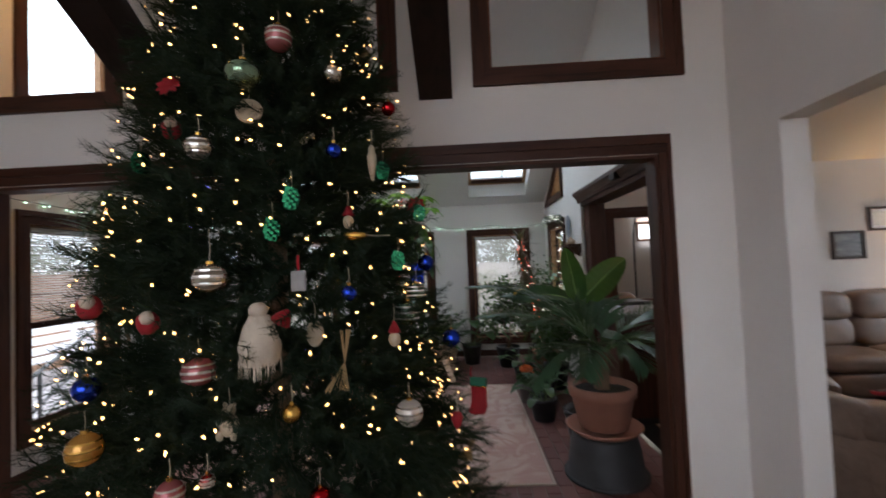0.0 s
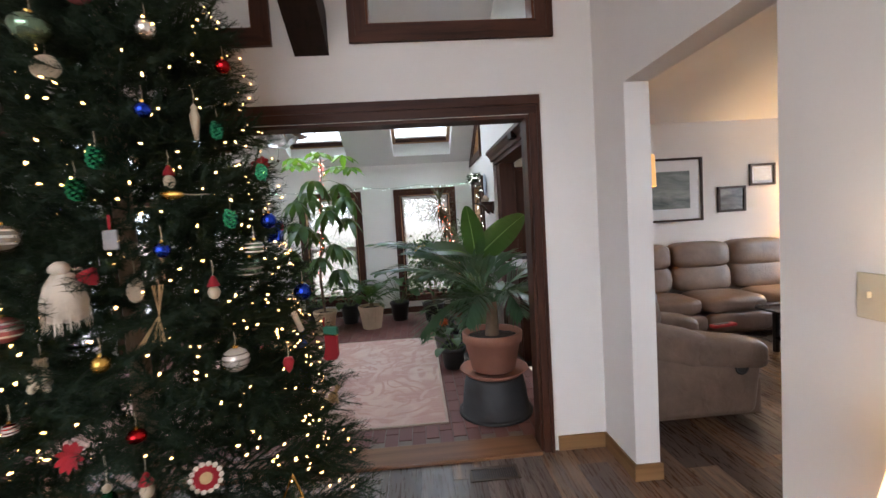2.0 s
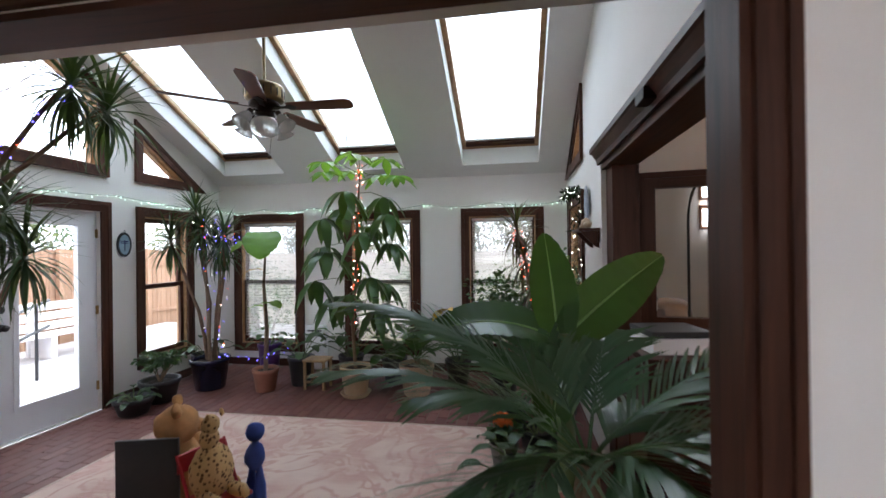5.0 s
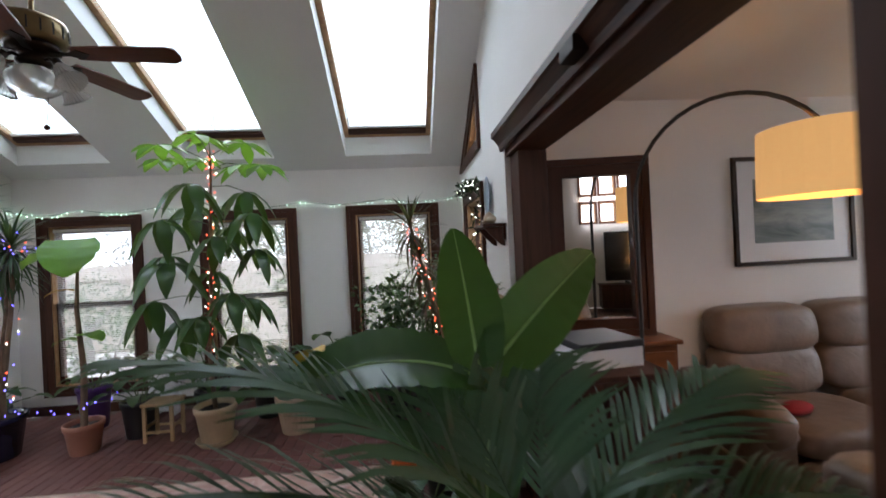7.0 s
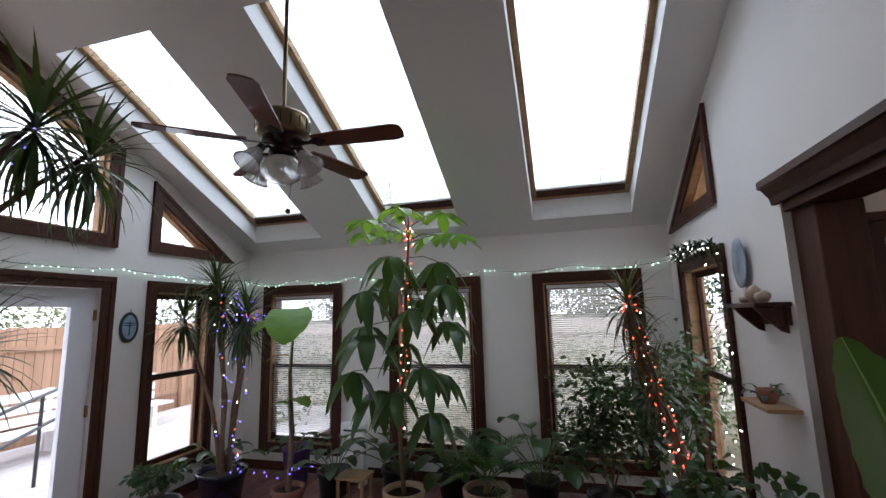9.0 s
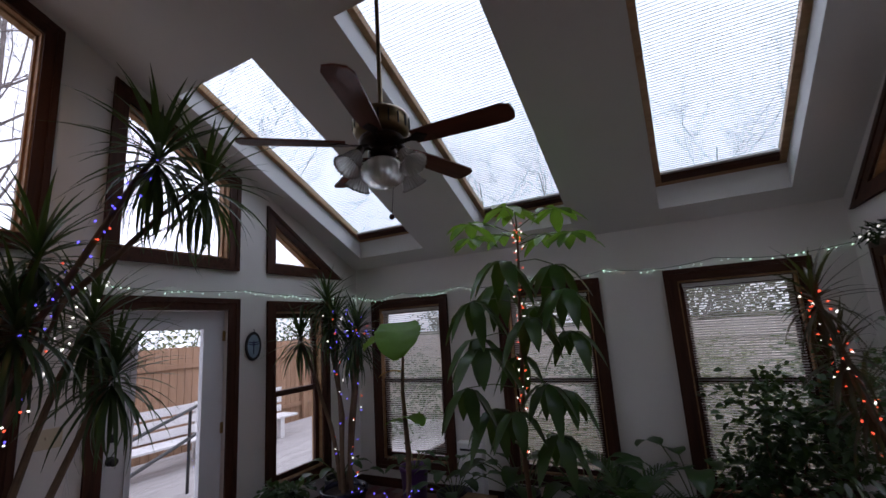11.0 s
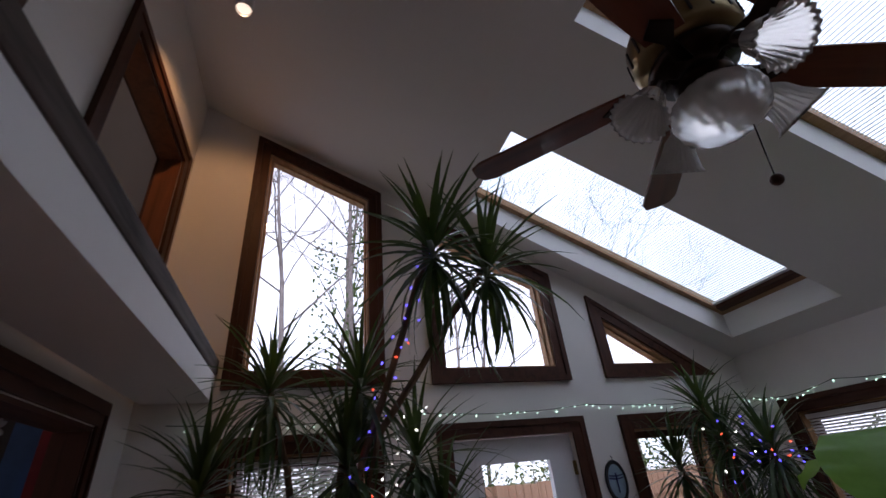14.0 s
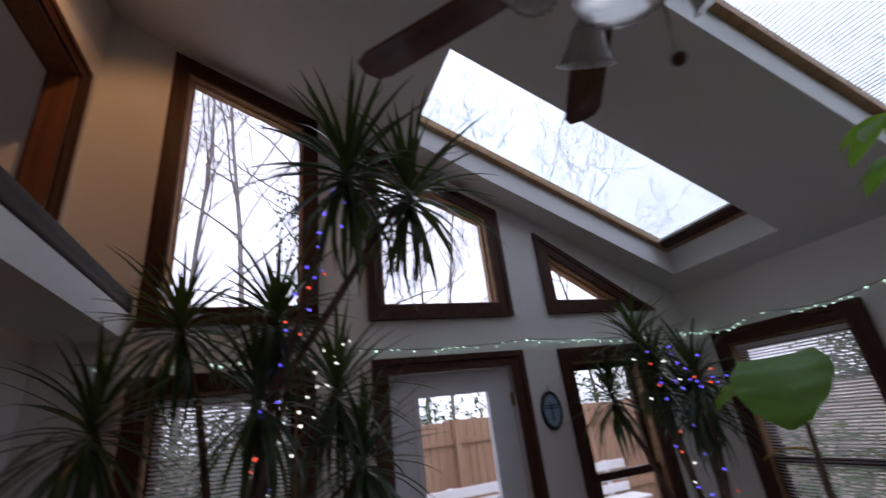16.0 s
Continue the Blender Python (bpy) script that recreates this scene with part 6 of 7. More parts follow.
bw_ = lathe([(0.035, 2.545), (0.07, 2.535), (0.098, 2.505), (0.105, 2.475), (0.095, 2.44), (0.062, 2.415), (0.02, 2.408), (0.0, 2.407)], 88)
for v in bw_.verts:
    k = 1 + 0.018 * math.cos(math.atan2(v.co.y, v.co.x) * 22 + v.co.z * 20)
    v.co.x, v.co.y = v.co.x * k, v.co.y * k
part("bowl", bw_, M_FLUTE, fan, "round ribbed glass bowl", True)
part("pull_chain", tube([(0.05, 0.03, 2.56), (0.0, 0.057, 2.285)], 0.0018, 5), M_BRONZE, fan)
part("pull_knob", ball(0.014, 12, 1.0, None, Matrix.Translation((0.0, 0.057, 2.275))), M_TRIM, fan, "dark wooden pull knob", True)
# can spotlight by the upper wall
can = thing("spotlight", (-2.05, 3.19, roof_z(3.19) - 0.13), "small white ceiling spotlight, lit warm", "spotlight")
part("can", lathe([(0.045, 0.0), (0.05, 0.0), (0.05, 0.16), (0, 0.16), (0, 0.155), (0.045, 0.15), (0.045, 0.0)], 24), M_WHITE, can)
part("lamp_face", lathe([(0, 0.02), (0.043, 0.02), (0.043, 0.024), (0, 0.024)], 20), glow("spot_face", (1.0, 0.82, 0.6), 2.0), can, "glowing lamp face")
sp = bpy.data.lights.new("spot_beam", "SPOT")
sp.energy, sp.color, sp.spot_size, sp.spot_blend, sp.shadow_soft_size = 40, (1.0, 0.55, 0.2), radians(100), 0.6, 0.04
so = new("spot_beam", sp)
so.matrix_world = look((-2.05, 3.19, roof_z(3.19) - 0.14), (-3.1, 2.98, 3.2))

# string lights along the walls and on the plants
M_COOL = glow("green_white_bulb", (0.55, 1.0, 0.72), 7.0)
M_REDB = glow("red_bulb", (1.0, 0.10, 0.04), 4.0)
M_BLUEB = glow("blue_bulb", (0.12, 0.10, 1.0), 5.0)
M_MIXW = glow("white_bulb", (0.95, 1.0, 0.85), 5.0)
M_WIRE = plain("green_wire", (0.01, 0.035, 0.015), 0.6, 0.1, 9, 90, 0.05)


def swag(ax, a, b, z0, sag, step, fn):
    out, n = [], max(2, int(abs(b - a) / step))
    for i in range(n + 1):
        u = i / n
        out.append(fn(a + (b - a) * u, z0 - sag * math.sin(math.pi * u)))
    return out


rw_ = random.Random(2)
wire_pts = []
for a, b in ((2.95, 4.4), (4.4, 5.7), (5.7, 7.3)):
    wire_pts += swag("y", a, b, 2.205, 0.03, 0.05, lambda u, z: Vector((LW + 0.035, u, z)))
for a, b in ((-3.2, -2.5), (-2.5, -1.75), (-1.75, -0.95), (-0.95, -0.2), (-0.2, 0.7), (0.7, 1.6)):
    wire_pts += swag("x", a, b, 2.19, 0.045, 0.05, lambda u, z: Vector((u, BW - 0.035, z)))
wr = tagged(part("light_wire", tube(wire_pts, 0.0025, 4), M_WIRE), "thin green wire of the wall lights", "cable")
tiny_bulbs("string_lights", [p + Vector((0, 0, rw_.uniform(-0.03, 0.0))) for p in wire_pts if rw_.random() < 0.55], M_COOL, "green-white mini lights strung along the walls", 0.005)


def along(pts, n, rad, r):
    out = []
    q = [Vector(p) for p in pts]
    for i in range(n):
        f = i / n * (len(q) - 1)
        k = int(f)
        a = i * 1.9
        out.append(q[k].lerp(q[k + 1], f - k) + Vector((math.cos(a), math.sin(a), r.uniform(-0.5, 0.5))) * rad)
    return out


tiny_bulbs("string_lights", along([SCH + p for p in spine[1:]], 44, 0.03, rw_) + along([(1.30, 6.12, 0.35), (1.25, 6.07, 0.8), (1.09, 6.00, 1.35), (0.97, 5.90, 1.85)], 70, 0.05, rw_), M_REDB, "red mini lights wound round the plant stems")
tiny_bulbs("string_lights", along([SCH + p for p in spine[1:]], 26, 0.04, rw_) + along([(1.30, 6.12, 0.35), (1.25, 6.07, 0.8), (1.09, 6.00, 1.35), (0.97, 5.90, 1.85)], 26, 0.06, rw_) + along([(RW - 0.05, 6.00, 0.7), (RW - 0.06, 5.97, 1.4), (RW - 0.06, 5.97, 2.1), (RW - 0.06, 6.45, 2.2), (RW - 0.06, 6.95, 2.15)], 60, 0.05, rw_), M_MIXW, "white mini lights on the plants and the garland")
tiny_bulbs("string_lights", along([(-2.49, 3.85, 1.3), (-2.41, 3.97, 1.95), (-2.17, 4.12, 2.45), (-1.98, 4.23, 2.72)], 34, 0.05, rw_) + along([(-2.41, 6.17, 0.5), (-2.41, 6.25, 1.2), (-2.54, 6.22, 1.75), (-2.19, 6.27, 1.75), (-2.51, 6.17, 2.0)], 34, 0.10, rw_) + along([(-2.30, 6.07, 0.45), (-1.87, 6.17, 0.40), (-1.55, 6.37, 0.48)], 12, 0.03, rw_), M_BLUEB, "blue mini lights in the dracaenas")
tiny_bulbs("string_lights", along([(-2.41, 6.17, 0.5), (-2.41, 6.25, 1.2), (-2.54, 6.22, 1.75), (-2.19, 6.27, 1.75), (-2.51, 6.17, 2.0)], 16, 0.12, rw_) + along([(-2.46, 3.87, 1.4), (-2.41, 3.97, 1.95), (-2.17, 4.12, 2.45)], 12, 0.06, rw_), M_REDB, "red mini lights in the dracaenas")
tiny_bulbs("string_lights", along([(-2.43, 3.82, 1.3), (-2.46, 4.07, 1.8), (-2.51, 4.27, 2.18)], 22, 0.05, rw_) + along([(-2.41, 6.17, 0.5), (-2.41, 6.25, 1.2), (-2.54, 6.22, 1.75), (-2.51, 6.17, 2.0)], 14, 0.12, rw_), M_MIXW, "white mini lights in the dracaenas")

# garland over the right window
ga = thing("garland", (0, 0, 0), "green artificial garland with white lights over the window", "garland")
g = Geo()
for p in along([(RW - 0.05, 5.97, 1.2), (RW - 0.05, 5.95, 2.12), (RW - 0.05, 6.50, 2.2), (RW - 0.05, 6.97, 2.16)], 420, 0.05, rw_):
    oval_leaf(g, p, rand_dir(rw_), rand_dir(rw_), 0.07, 0.006)
part("greenery", g.mesh("greenery", M_PINE), None, ga)

# wall things
dp = thing("dragonfly_plaque", (LW + 0.012, 5.81, 1.69), "oval pale blue glass plaque with a dragonfly", "wall plaque")
mo = pose(0, 0, 0, 0, 90, 0) @ Matrix.Diagonal((1.35, 0.85, 1, 1))
part("rim", lathe([(0.080, -0.01), (0.098, -0.01), (0.10, 0.0), (0.098, 0.01), (0.080, 0.01), (0.080, -0.01)], 32, m=mo), M_BLACK, dp, "dark oval rim")
part("glass", lathe([(0, -0.004), (0.081, -0.004), (0.081, 0.005), (0, 0.006)], 32, m=mo), plain("pale_blue_glass", (0.30, 0.42, 0.52), 0.2, 0.1, 9, 60, 0.05), dp, "pale blue glass")
M_DFLY = plain("navy_inlay", (0.02, 0.03, 0.12), 0.4, 0.1, 9, 90, 0.05)
part("dragonfly_body", tube([(0.009, 0, 0.05), (0.009, 0, -0.07)], 0.005, 6), M_DFLY, dp)
for z in (0.03, 0.012):
    for s in (-1, 1):
        part("wing", prism(bmesh.new(), [(0.0, z - 0.004), (s * 0.055, z + 0.004), (s * 0.058, z + 0.012), (0.0, z + 0.006)], lambda u, v, d: Vector((d, u, v)), 0.007, 0.009), M_DFLY, dp)
part("hook", tube([(0.01, 0, 0.13), (0.012, 0, 0.15), (0.0, 0, 0.16)], 0.003, 6), M_BLACK, dp)
ls = thing("light_switch", (LW, 4.32, 1.22), "ivory triple light switch plate", "light switch")
part("plate", boxed(0.001, 0.007, -0.085, 0.085, -0.06, 0.06, 0.003), M_PLATE, ls)
for y in (-0.046, 0, 0.046):
    part("toggle", boxed(0.006, 0.02, y - 0.005, y + 0.005, -0.004, 0.014, 0.002), M_PLATE, ls)
hk = thing("plant_hanger_hook", (LW + 0.02, 4.44, 1.0), "white plastic plant hanger hooked by the door", "hook")
part("hook", tube([(0, 0.0, -0.04), (0, 0, 0.02), (0, -0.03, 0.06), (0, 0.0, 0.085), (0, 0.03, 0.06), (0, 0.025, 0.05)], 0.005, 6), M_WHITE, hk)
for s in (-1, 0, 1):
    part("strand", tube([(0, 0, -0.04), (0.01, s * 0.015, -0.12), (0.01, s * 0.02, -0.28)], 0.002, 4), M_WHITE, hk)
pl = thing("oval_plate", (RW - 0.012, 5.66, 1.98), "oval blue-grey decorative plate on the wall", "wall plate")
mo = pose(0, 0, 0, 0, -90, 0) @ Matrix.Diagonal((1.3, 0.85, 1, 1))
part("plate", lathe([(0, 0.0), (0.07, 0.0), (0.115, 0.016), (0.115, 0.02), (0.07, 0.006), (0, 0.006)], 32, m=mo), plain("blue_grey_china", (0.28, 0.33, 0.40), 0.3, 0.2, 14, 90, 0.05), pl, "", True)
shf = thing("wall_shelf", (RW, 5.38, 1.72), "small carved dark wooden wall shelf", "shelf")
part("board", boxed(-0.16, -0.002, -0.20, 0.20, 0.0, 0.022, 0.005), M_TRIM_Y, shf)
part("back", boxed(-0.02, -0.003, -0.18, 0.18, -0.09, -0.001), M_TRIM_Y, shf)
for y in (-0.13, 0.13):
    part("bracket", prism(bmesh.new(), [(-0.004, -0.001), (-0.14, -0.001), (-0.10, -0.05), (-0.03, -0.12), (-0.004, -0.13)], lambda u, v, d: Vector((u, d, v)), y - 0.012, y + 0.012), M_TRIM, shf)
for y, h, m_ in ((-0.10, 0.06, M_IVORY), (0.0, 0.09, M_BEIGEPOT), (0.10, 0.05, M_IVORY)):
    vs = thing("figurine", (RW - 0.08, 5.38 + y, 1.7425), "small cream shell ornament on the shelf", "figurine", "shelf ornaments")
    lump(vs, "shell", (0, 0, h * 0.5), (0.035, 0.045, h * 0.5), m_, "", 12, 0.35)
sh2 = thing("wall_shelf", (RW, 5.38, 1.22), "small wooden wall shelf with a potted cactus", "shelf")
part("board", boxed(-0.15, -0.002, -0.16, 0.16, 0.0, 0.02, 0.004), M_SASH, sh2)
leafy_pot((RW - 0.08, 5.38, 1.2405), 0.045, 0.07, M_TERRA, 0.08, 1.2, 8, 0.06, M_BUSH, "small_pot_plant", "tiny plant in a clay pot on the shelf")

# cabinet with stacked boxes in the side opening
cb = thing("cabinet", (1.86, 4.52, 0), "dark wooden cabinet standing in the side opening", "cabinet")
part("body", boxed(-0.20, 0.20, -0.34, 0.34, 0.06, 0.98, 0.006), M_TRIM, cb)
part("top", boxed(-0.22, 0.22, -0.36, 0.36, 0.981, 1.005, 0.006), M_TRIM_Y, cb)
part("plinth", boxed(-0.18, 0.18, -0.32, 0.32, 0.0, 0.06), M_BLACK, cb)
for y in (-0.17, 0.17):
    dd = part("door", boxed(-0.218, -0.201, y - 0.16, y + 0.16, 0.09, 0.95, 0.004), M_TRIM, cb)
    part("handle", ball(0.012, 10, 1.0, None, Matrix.Translation((-0.23, y * 0.25, 0.55))), M_BRASS, dd, "small brass knob")
bx1 = thing("white_box", pose(1.84, 4.42, 1.006, 0, 0, 8), "white box with a black lid on the cabinet", "box")
part("box", boxed(-0.16, 0.16, -0.15, 0.15, 0.0, 0.09, 0.004), M_WHITE, bx1)
part("lid", boxed(-0.165, 0.165, -0.155, 0.155, 0.0905, 0.125, 0.006), M_BLACK, bx1, "black lid")
pp = thing("paper_stack", pose(1.76, 4.72, 1.006, 0, 0, -12), "loose stack of white papers on the cabinet", "paper")
for i in range(5):
    part("sheet", boxed(-0.11, 0.11, -0.14, 0.14, i * 0.004, i * 0.004 + 0.003), M_WHITE, pp, "", False, pose(0, 0, 0, 0, 0, i * 7 - 12))


# ---- living room ----
def leather_material():
    k = Nodes("taupe_leather")
    v = k.coords()
    n1, n2 = k.noise(v, 4, 4), k.noise(v, 9, 5, 0.6, 1.2)
    c = k.ramp(n1, [(0.3, (0.165, 0.112, 0.082)), (0.7, (0.27, 0.19, 0.14))])
    c = k.mix(k.math("MULTIPLY", n2, 0.35), c, (0.09, 0.056, 0.04))
    k.base(c)
    k.rough(0.38)
    k.bump(k.math("ADD", n2, k.math("MULTIPLY", k.noise(v, 180, 2), 0.15)), 0.35, 0.02)
    return k.m


M_LEATHER = leather_material()


def cushion(name, x0, x1, y0, y1, z0, z1, parent, puff=0.05, label="", tilt=0.0, e=4.4, slope=0.0):
    """A padded block with bulging, slightly creased faces."""
    bm = bmesh.new()
    n = 7
    cx, cy, cz = (x0 + x1) / 2, (y0 + y1) / 2, (z0 + z1) / 2
    bmesh.ops.create_cube(bm, size=2.0)
    bmesh.ops.subdivide_edges(bm, edges=list(bm.edges), cuts=n, use_grid_fill=True)
    for v in bm.verts:
        p = v.co.copy()
        k = max(abs(p.x), abs(p.y), abs(p.z))
        rr = (abs(p.x) ** e + abs(p.y) ** e + abs(p.z) ** e) ** (1 / e)
        q = p * (k / rr)
        crease = 0.03 * noise.noise(Vector((p.x * 3 + cx * 5, p.y * 3 + cy * 3, p.z * 3)))
        crease += 0.022 * noise.noise(Vector((p.x * 7 + cx * 9, p.y * 7, p.z * 7 + cy)))
        q = q * (1 + crease)
        v.co = Vector((cx + q.x * (x1 - x0) / 2, cy + q.y * (y1 - y0) / 2, cz + q.z * (z1 - z0) / 2))
        if tilt:
            v.co.y += tilt * (v.co.z - z0)
        v.co.z += slope * (v.co.y - cy)
    return part(name, bm, M_LEATHER, parent, label, True)


def sofa(at, seats, width, label):
    """A reclining sofa: seats in a row between padded arms, its front to -y."""
    s = thing("sofa", at, label, "sofa")
    part("base", boxed(0.0, seats * width + 0.5, 0.08, 0.92, 0.04, 0.26, 0.02), M_LEATHER, s)
    for i in range(seats):
        x = 0.25 + i * width
        cushion("seat_cushion", x + 0.004, x + width - 0.004, 0.0, 0.66, 0.28, 0.48, s)
        cushion("footrest", x + 0.004, x + width - 0.004, -0.02, 0.12, 0.08, 0.30, s)
        cushion("back_lower", x + 0.004, x + width - 0.004, 0.58, 0.86, 0.44, 0.80, s, 0.05, "", 0.18)
        cushion("back_upper", x + 0.008, x + width - 0.008, 0.60, 0.90, 0.74, 1.07, s, 0.05, "", 0.12)
    for x in (0.0, 0.25 + seats * width):
        cushion("arm", x, x + 0.25, 0.0, 0.88, 0.38, 0.64, s, 0.05, "", 0.0, 3.6, 0.08)
        part("arm_panel", boxed(x + 0.02, x + 0.23, 0.06, 0.86, 0.05, 0.45, 0.02), M_LEATHER, s)
    return s


sofa(Matrix.Translation((2.85, 4.55, 0)), 3, 0.78, "taupe leather three-seat reclining sofa along the wall")

rec = thing("recliner", pose(2.02, 2.72, 0, 0, 0, 90), "worn taupe leather recliner seen from its side", "armchair")
part("base", boxed(0.05, 0.92, -0.98, -0.10, 0.04, 0.30, 0.02), M_LEATHER, rec)
cushion("seat_cushion", 0.22, 0.75, -1.04, -0.30, 0.28, 0.50, rec)
cushion("footrest", 0.20, 0.77, -1.08, -0.92, 0.08, 0.32, rec)
cushion("back_lower", 0.18, 0.79, -0.46, -0.16, 0.42, 0.74, rec, 0.05, "", 0.25)
cushion("back_upper", 0.16, 0.81, -0.40, -0.06, 0.66, 1.00, rec, 0.05, "", 0.22)
for x in (0.0, 0.74):
    cushion("arm", x - 0.01, x + 0.25, -1.04, -0.40, 0.38, 0.61, rec, 0.05, "", 0.0, 3.6, 0.12)
    cushion("arm_rear", x, x + 0.24, -0.66, -0.06, 0.42, 0.70, rec, 0.05, "", 0.0, 3.6, 0.25)
    bm = boxed(x + 0.012, x + 0.238, -0.99, -0.08, 0.05, 0.54, 0.06, 4)
    for v in bm.verts:
        if v.co.y < -0.5:
            v.co.y += 0.14 * (0.54 - v.co.z)
    part("arm_panel", bm, M_LEATHER, rec, "", True)
part("lever_recess", lathe([(0, 0.0), (0.045, 0.0), (0.05, 0.006), (0.04, 0.008), (0.034, 0.004), (0, 0.003)], 24, m=pose(0.0115, -0.80, 0.40, 0, -90, 0)), M_BLACK, rec, "black lever recess")
rem = thing("remote_tray", pose(2.78, 2.845, 0.662, 0, 0, 10), "red remote control lying on the recliner arm", "remote")
part("case", boxed(-0.10, 0.10, -0.025, 0.025, 0.0, 0.022, 0.006), M_REDPAINT, rem)
part("keys", boxed(-0.08, 0.05, -0.015, 0.015, 0.0221, 0.025), M_BLACK, rem)
redp = thing("red_pillow", pose(3.28, 4.82, 0.478, 0, 0, 20), "small red patterned cushion on the sofa", "pillow")
lump(redp, "cushion", (0, 0, 0.035), (0.12, 0.07, 0.036), M_FELT, "", 16, 0.1)

# coffee table with a glass top
ct = thing("coffee_table", (4.03, 3.25, 0), "black coffee table with a dark glass top and lower shelf", "coffee table")
M_DARKGLASS = plain("dark_table_glass", (0.012, 0.012, 0.013), 0.05, 0.1, 3, 60, 0.0)
put = lambda u, v, d: Vector((u, v, d))
part("top", prism(bmesh.new(), [(0.0, 0.12), (0.12, 0), (1.38, 0), (1.5, 0.12), (1.5, 0.83), (1.38, 0.95), (0.12, 0.95), (0, 0.83)], put, 0.455, 0.475), M_DARKGLASS, ct, "glossy dark glass top")
for x in (0.2, 1.3):
    for y in (0.15, 0.80):
        part("leg", boxed(x - 0.02, x + 0.02, y - 0.02, y + 0.02, 0, 0.455), M_BLACK, ct)
part("shelf", boxed(0.18, 1.32, 0.13, 0.82, 0.14, 0.155), M_DARKGLASS, ct)
for i, (x, y, c) in enumerate(((0.4, 0.35, 0.5), (0.75, 0.5, 0.25), (1.0, 0.35, 0.6))):
    mg = thing("magazine", pose(4.03 + x, 3.25 + y, 0.156, 0, 0, 20 * i), "magazine lying on the lower shelf", "magazine", "magazines")
    part("pages", boxed(-0.10, 0.10, -0.14, 0.14, 0, 0.012), plain("magazine_paper", (c, c * 0.95, c * 0.9), 0.4, 0.15, 9, 60, 0.02), mg)

# end table and lamp
et = thing("end_table", (5.90, 5.2, 0), "dark wooden end table in the corner", "end table")
part("top", boxed(-0.20, 0.20, -0.26, 0.26, 0.53, 0.56, 0.008), M_TRIM_H, et)
for x in (-0.17, 0.17):
    for y in (-0.22, 0.22):
        part("leg", boxed(x - 0.025, x + 0.025, y - 0.025, y + 0.025, 0, 0.53), M_TRIM, et)
part("shelf", boxed(-0.17, 0.17, -0.21, 0.21, 0.18, 0.20), M_TRIM_H, et)
ln = thing("table_lamp", (5.80, 5.20, 0.561), "wire-framed table lamp with a glowing cream shade", "lamp")
part("base", lathe([(0, 0), (0.09, 0), (0.085, 0.015), (0.015, 0.03), (0.012, 0.06), (0, 0.06)], 24), M_BLACK, ln)
for i in range(4):
    a = i * math.pi / 2
    part("wire", tube([(0.012 * math.cos(a), 0.012 * math.sin(a), 0.05), (0.08 * math.cos(a), 0.08 * math.sin(a), 0.20), (0.06 * math.cos(a), 0.06 * math.sin(a), 0.32), (0.01 * math.cos(a), 0.01 * math.sin(a), 0.40)], 0.006, 6), M_BLACK, ln)
part("stem", tube([(0, 0, 0.06), (0, 0, 0.72)], 0.006, 8), M_BRASS, ln)
part("shade", lathe([(0.262, 0.40), (0.259, 0.40), (0.14, 0.69), (0.143, 0.69), (0.262, 0.40)], 32), M_LITSHADE, ln, "glowing cream shade")
bulb_lamp("table_lamp_bulb", (5.80, 5.20, 1.09), 30, (1.0, 0.62, 0.25), 0.04)

# arc floor lamp
al = thing("arc_lamp", (2.245, 4.70, 0), "black arc floor lamp with a glowing tan drum shade", "floor lamp")
part("base", lathe([(0, 0), (0.15, 0), (0.15, 0.03), (0.14, 0.04), (0, 0.04)], 32), M_BLACK, al)
ap = [Vector((0, 0, 0.04)), Vector((0, 0, 1.0)), Vector((0, 0, 1.76))]
for i in range(0, 15):
    a = radians(145) * i / 14
    h = 0.434 * (1 - math.cos(a))
    ap.append(Vector((0.678 * h, -0.735 * h, 1.80 + 0.48 * math.sin(a))))
part("arm", tube(ap, 0.011, 10), M_BLACK, al, "", True)
e = ap[-1]
part("shade", lathe([(0.238, -0.33), (0.235, -0.33), (0.228, -0.03), (0.231, -0.03), (0.234, -0.03), (0.241, -0.33)], 36, m=Matrix.Translation(e)), M_LITDRUM, al, "glowing tan drum shade")
part("socket", tube([e, e + Vector((0, 0, -0.2))], 0.01, 8), M_BLACK, al)
bulb_lamp("arc_lamp_bulb", Vector((2.245, 4.70, 0)) + e + Vector((0, 0, -0.22)), 4, (1.0, 0.60, 0.24), 0.05)


def picture(x0, x1, z0, z1, mat_w, frame_mat, art, label, put=on_living):
    t = thing("framed_picture", (0, 0, 0), label, "picture", "living room pictures")
    inn = boards("frame", rect(x0, x1, z0, z1), 0.03, put, 0.002, 0.028, t, (frame_mat, frame_mat))
    part("mount", prism(bmesh.new(), inn, put, 0.003, 0.010), M_WHITE if mat_w else frame_mat, t, "white mount")
    part("print", prism(bmesh.new(), inset(inn, mat_w + 0.002), put, 0.0101, 0.013), art, t)


def art_material(name, a, b, c):
    k = Nodes(name)
    v = k.coords((1.5, 1, 5), True)
    k.base(k.ramp(k.noise(v, 1.6, 5, 0.6, 0.6), [(0.3, a), (0.5, b), (0.72, c)]))
    k.rough(0.25)
    return k.m


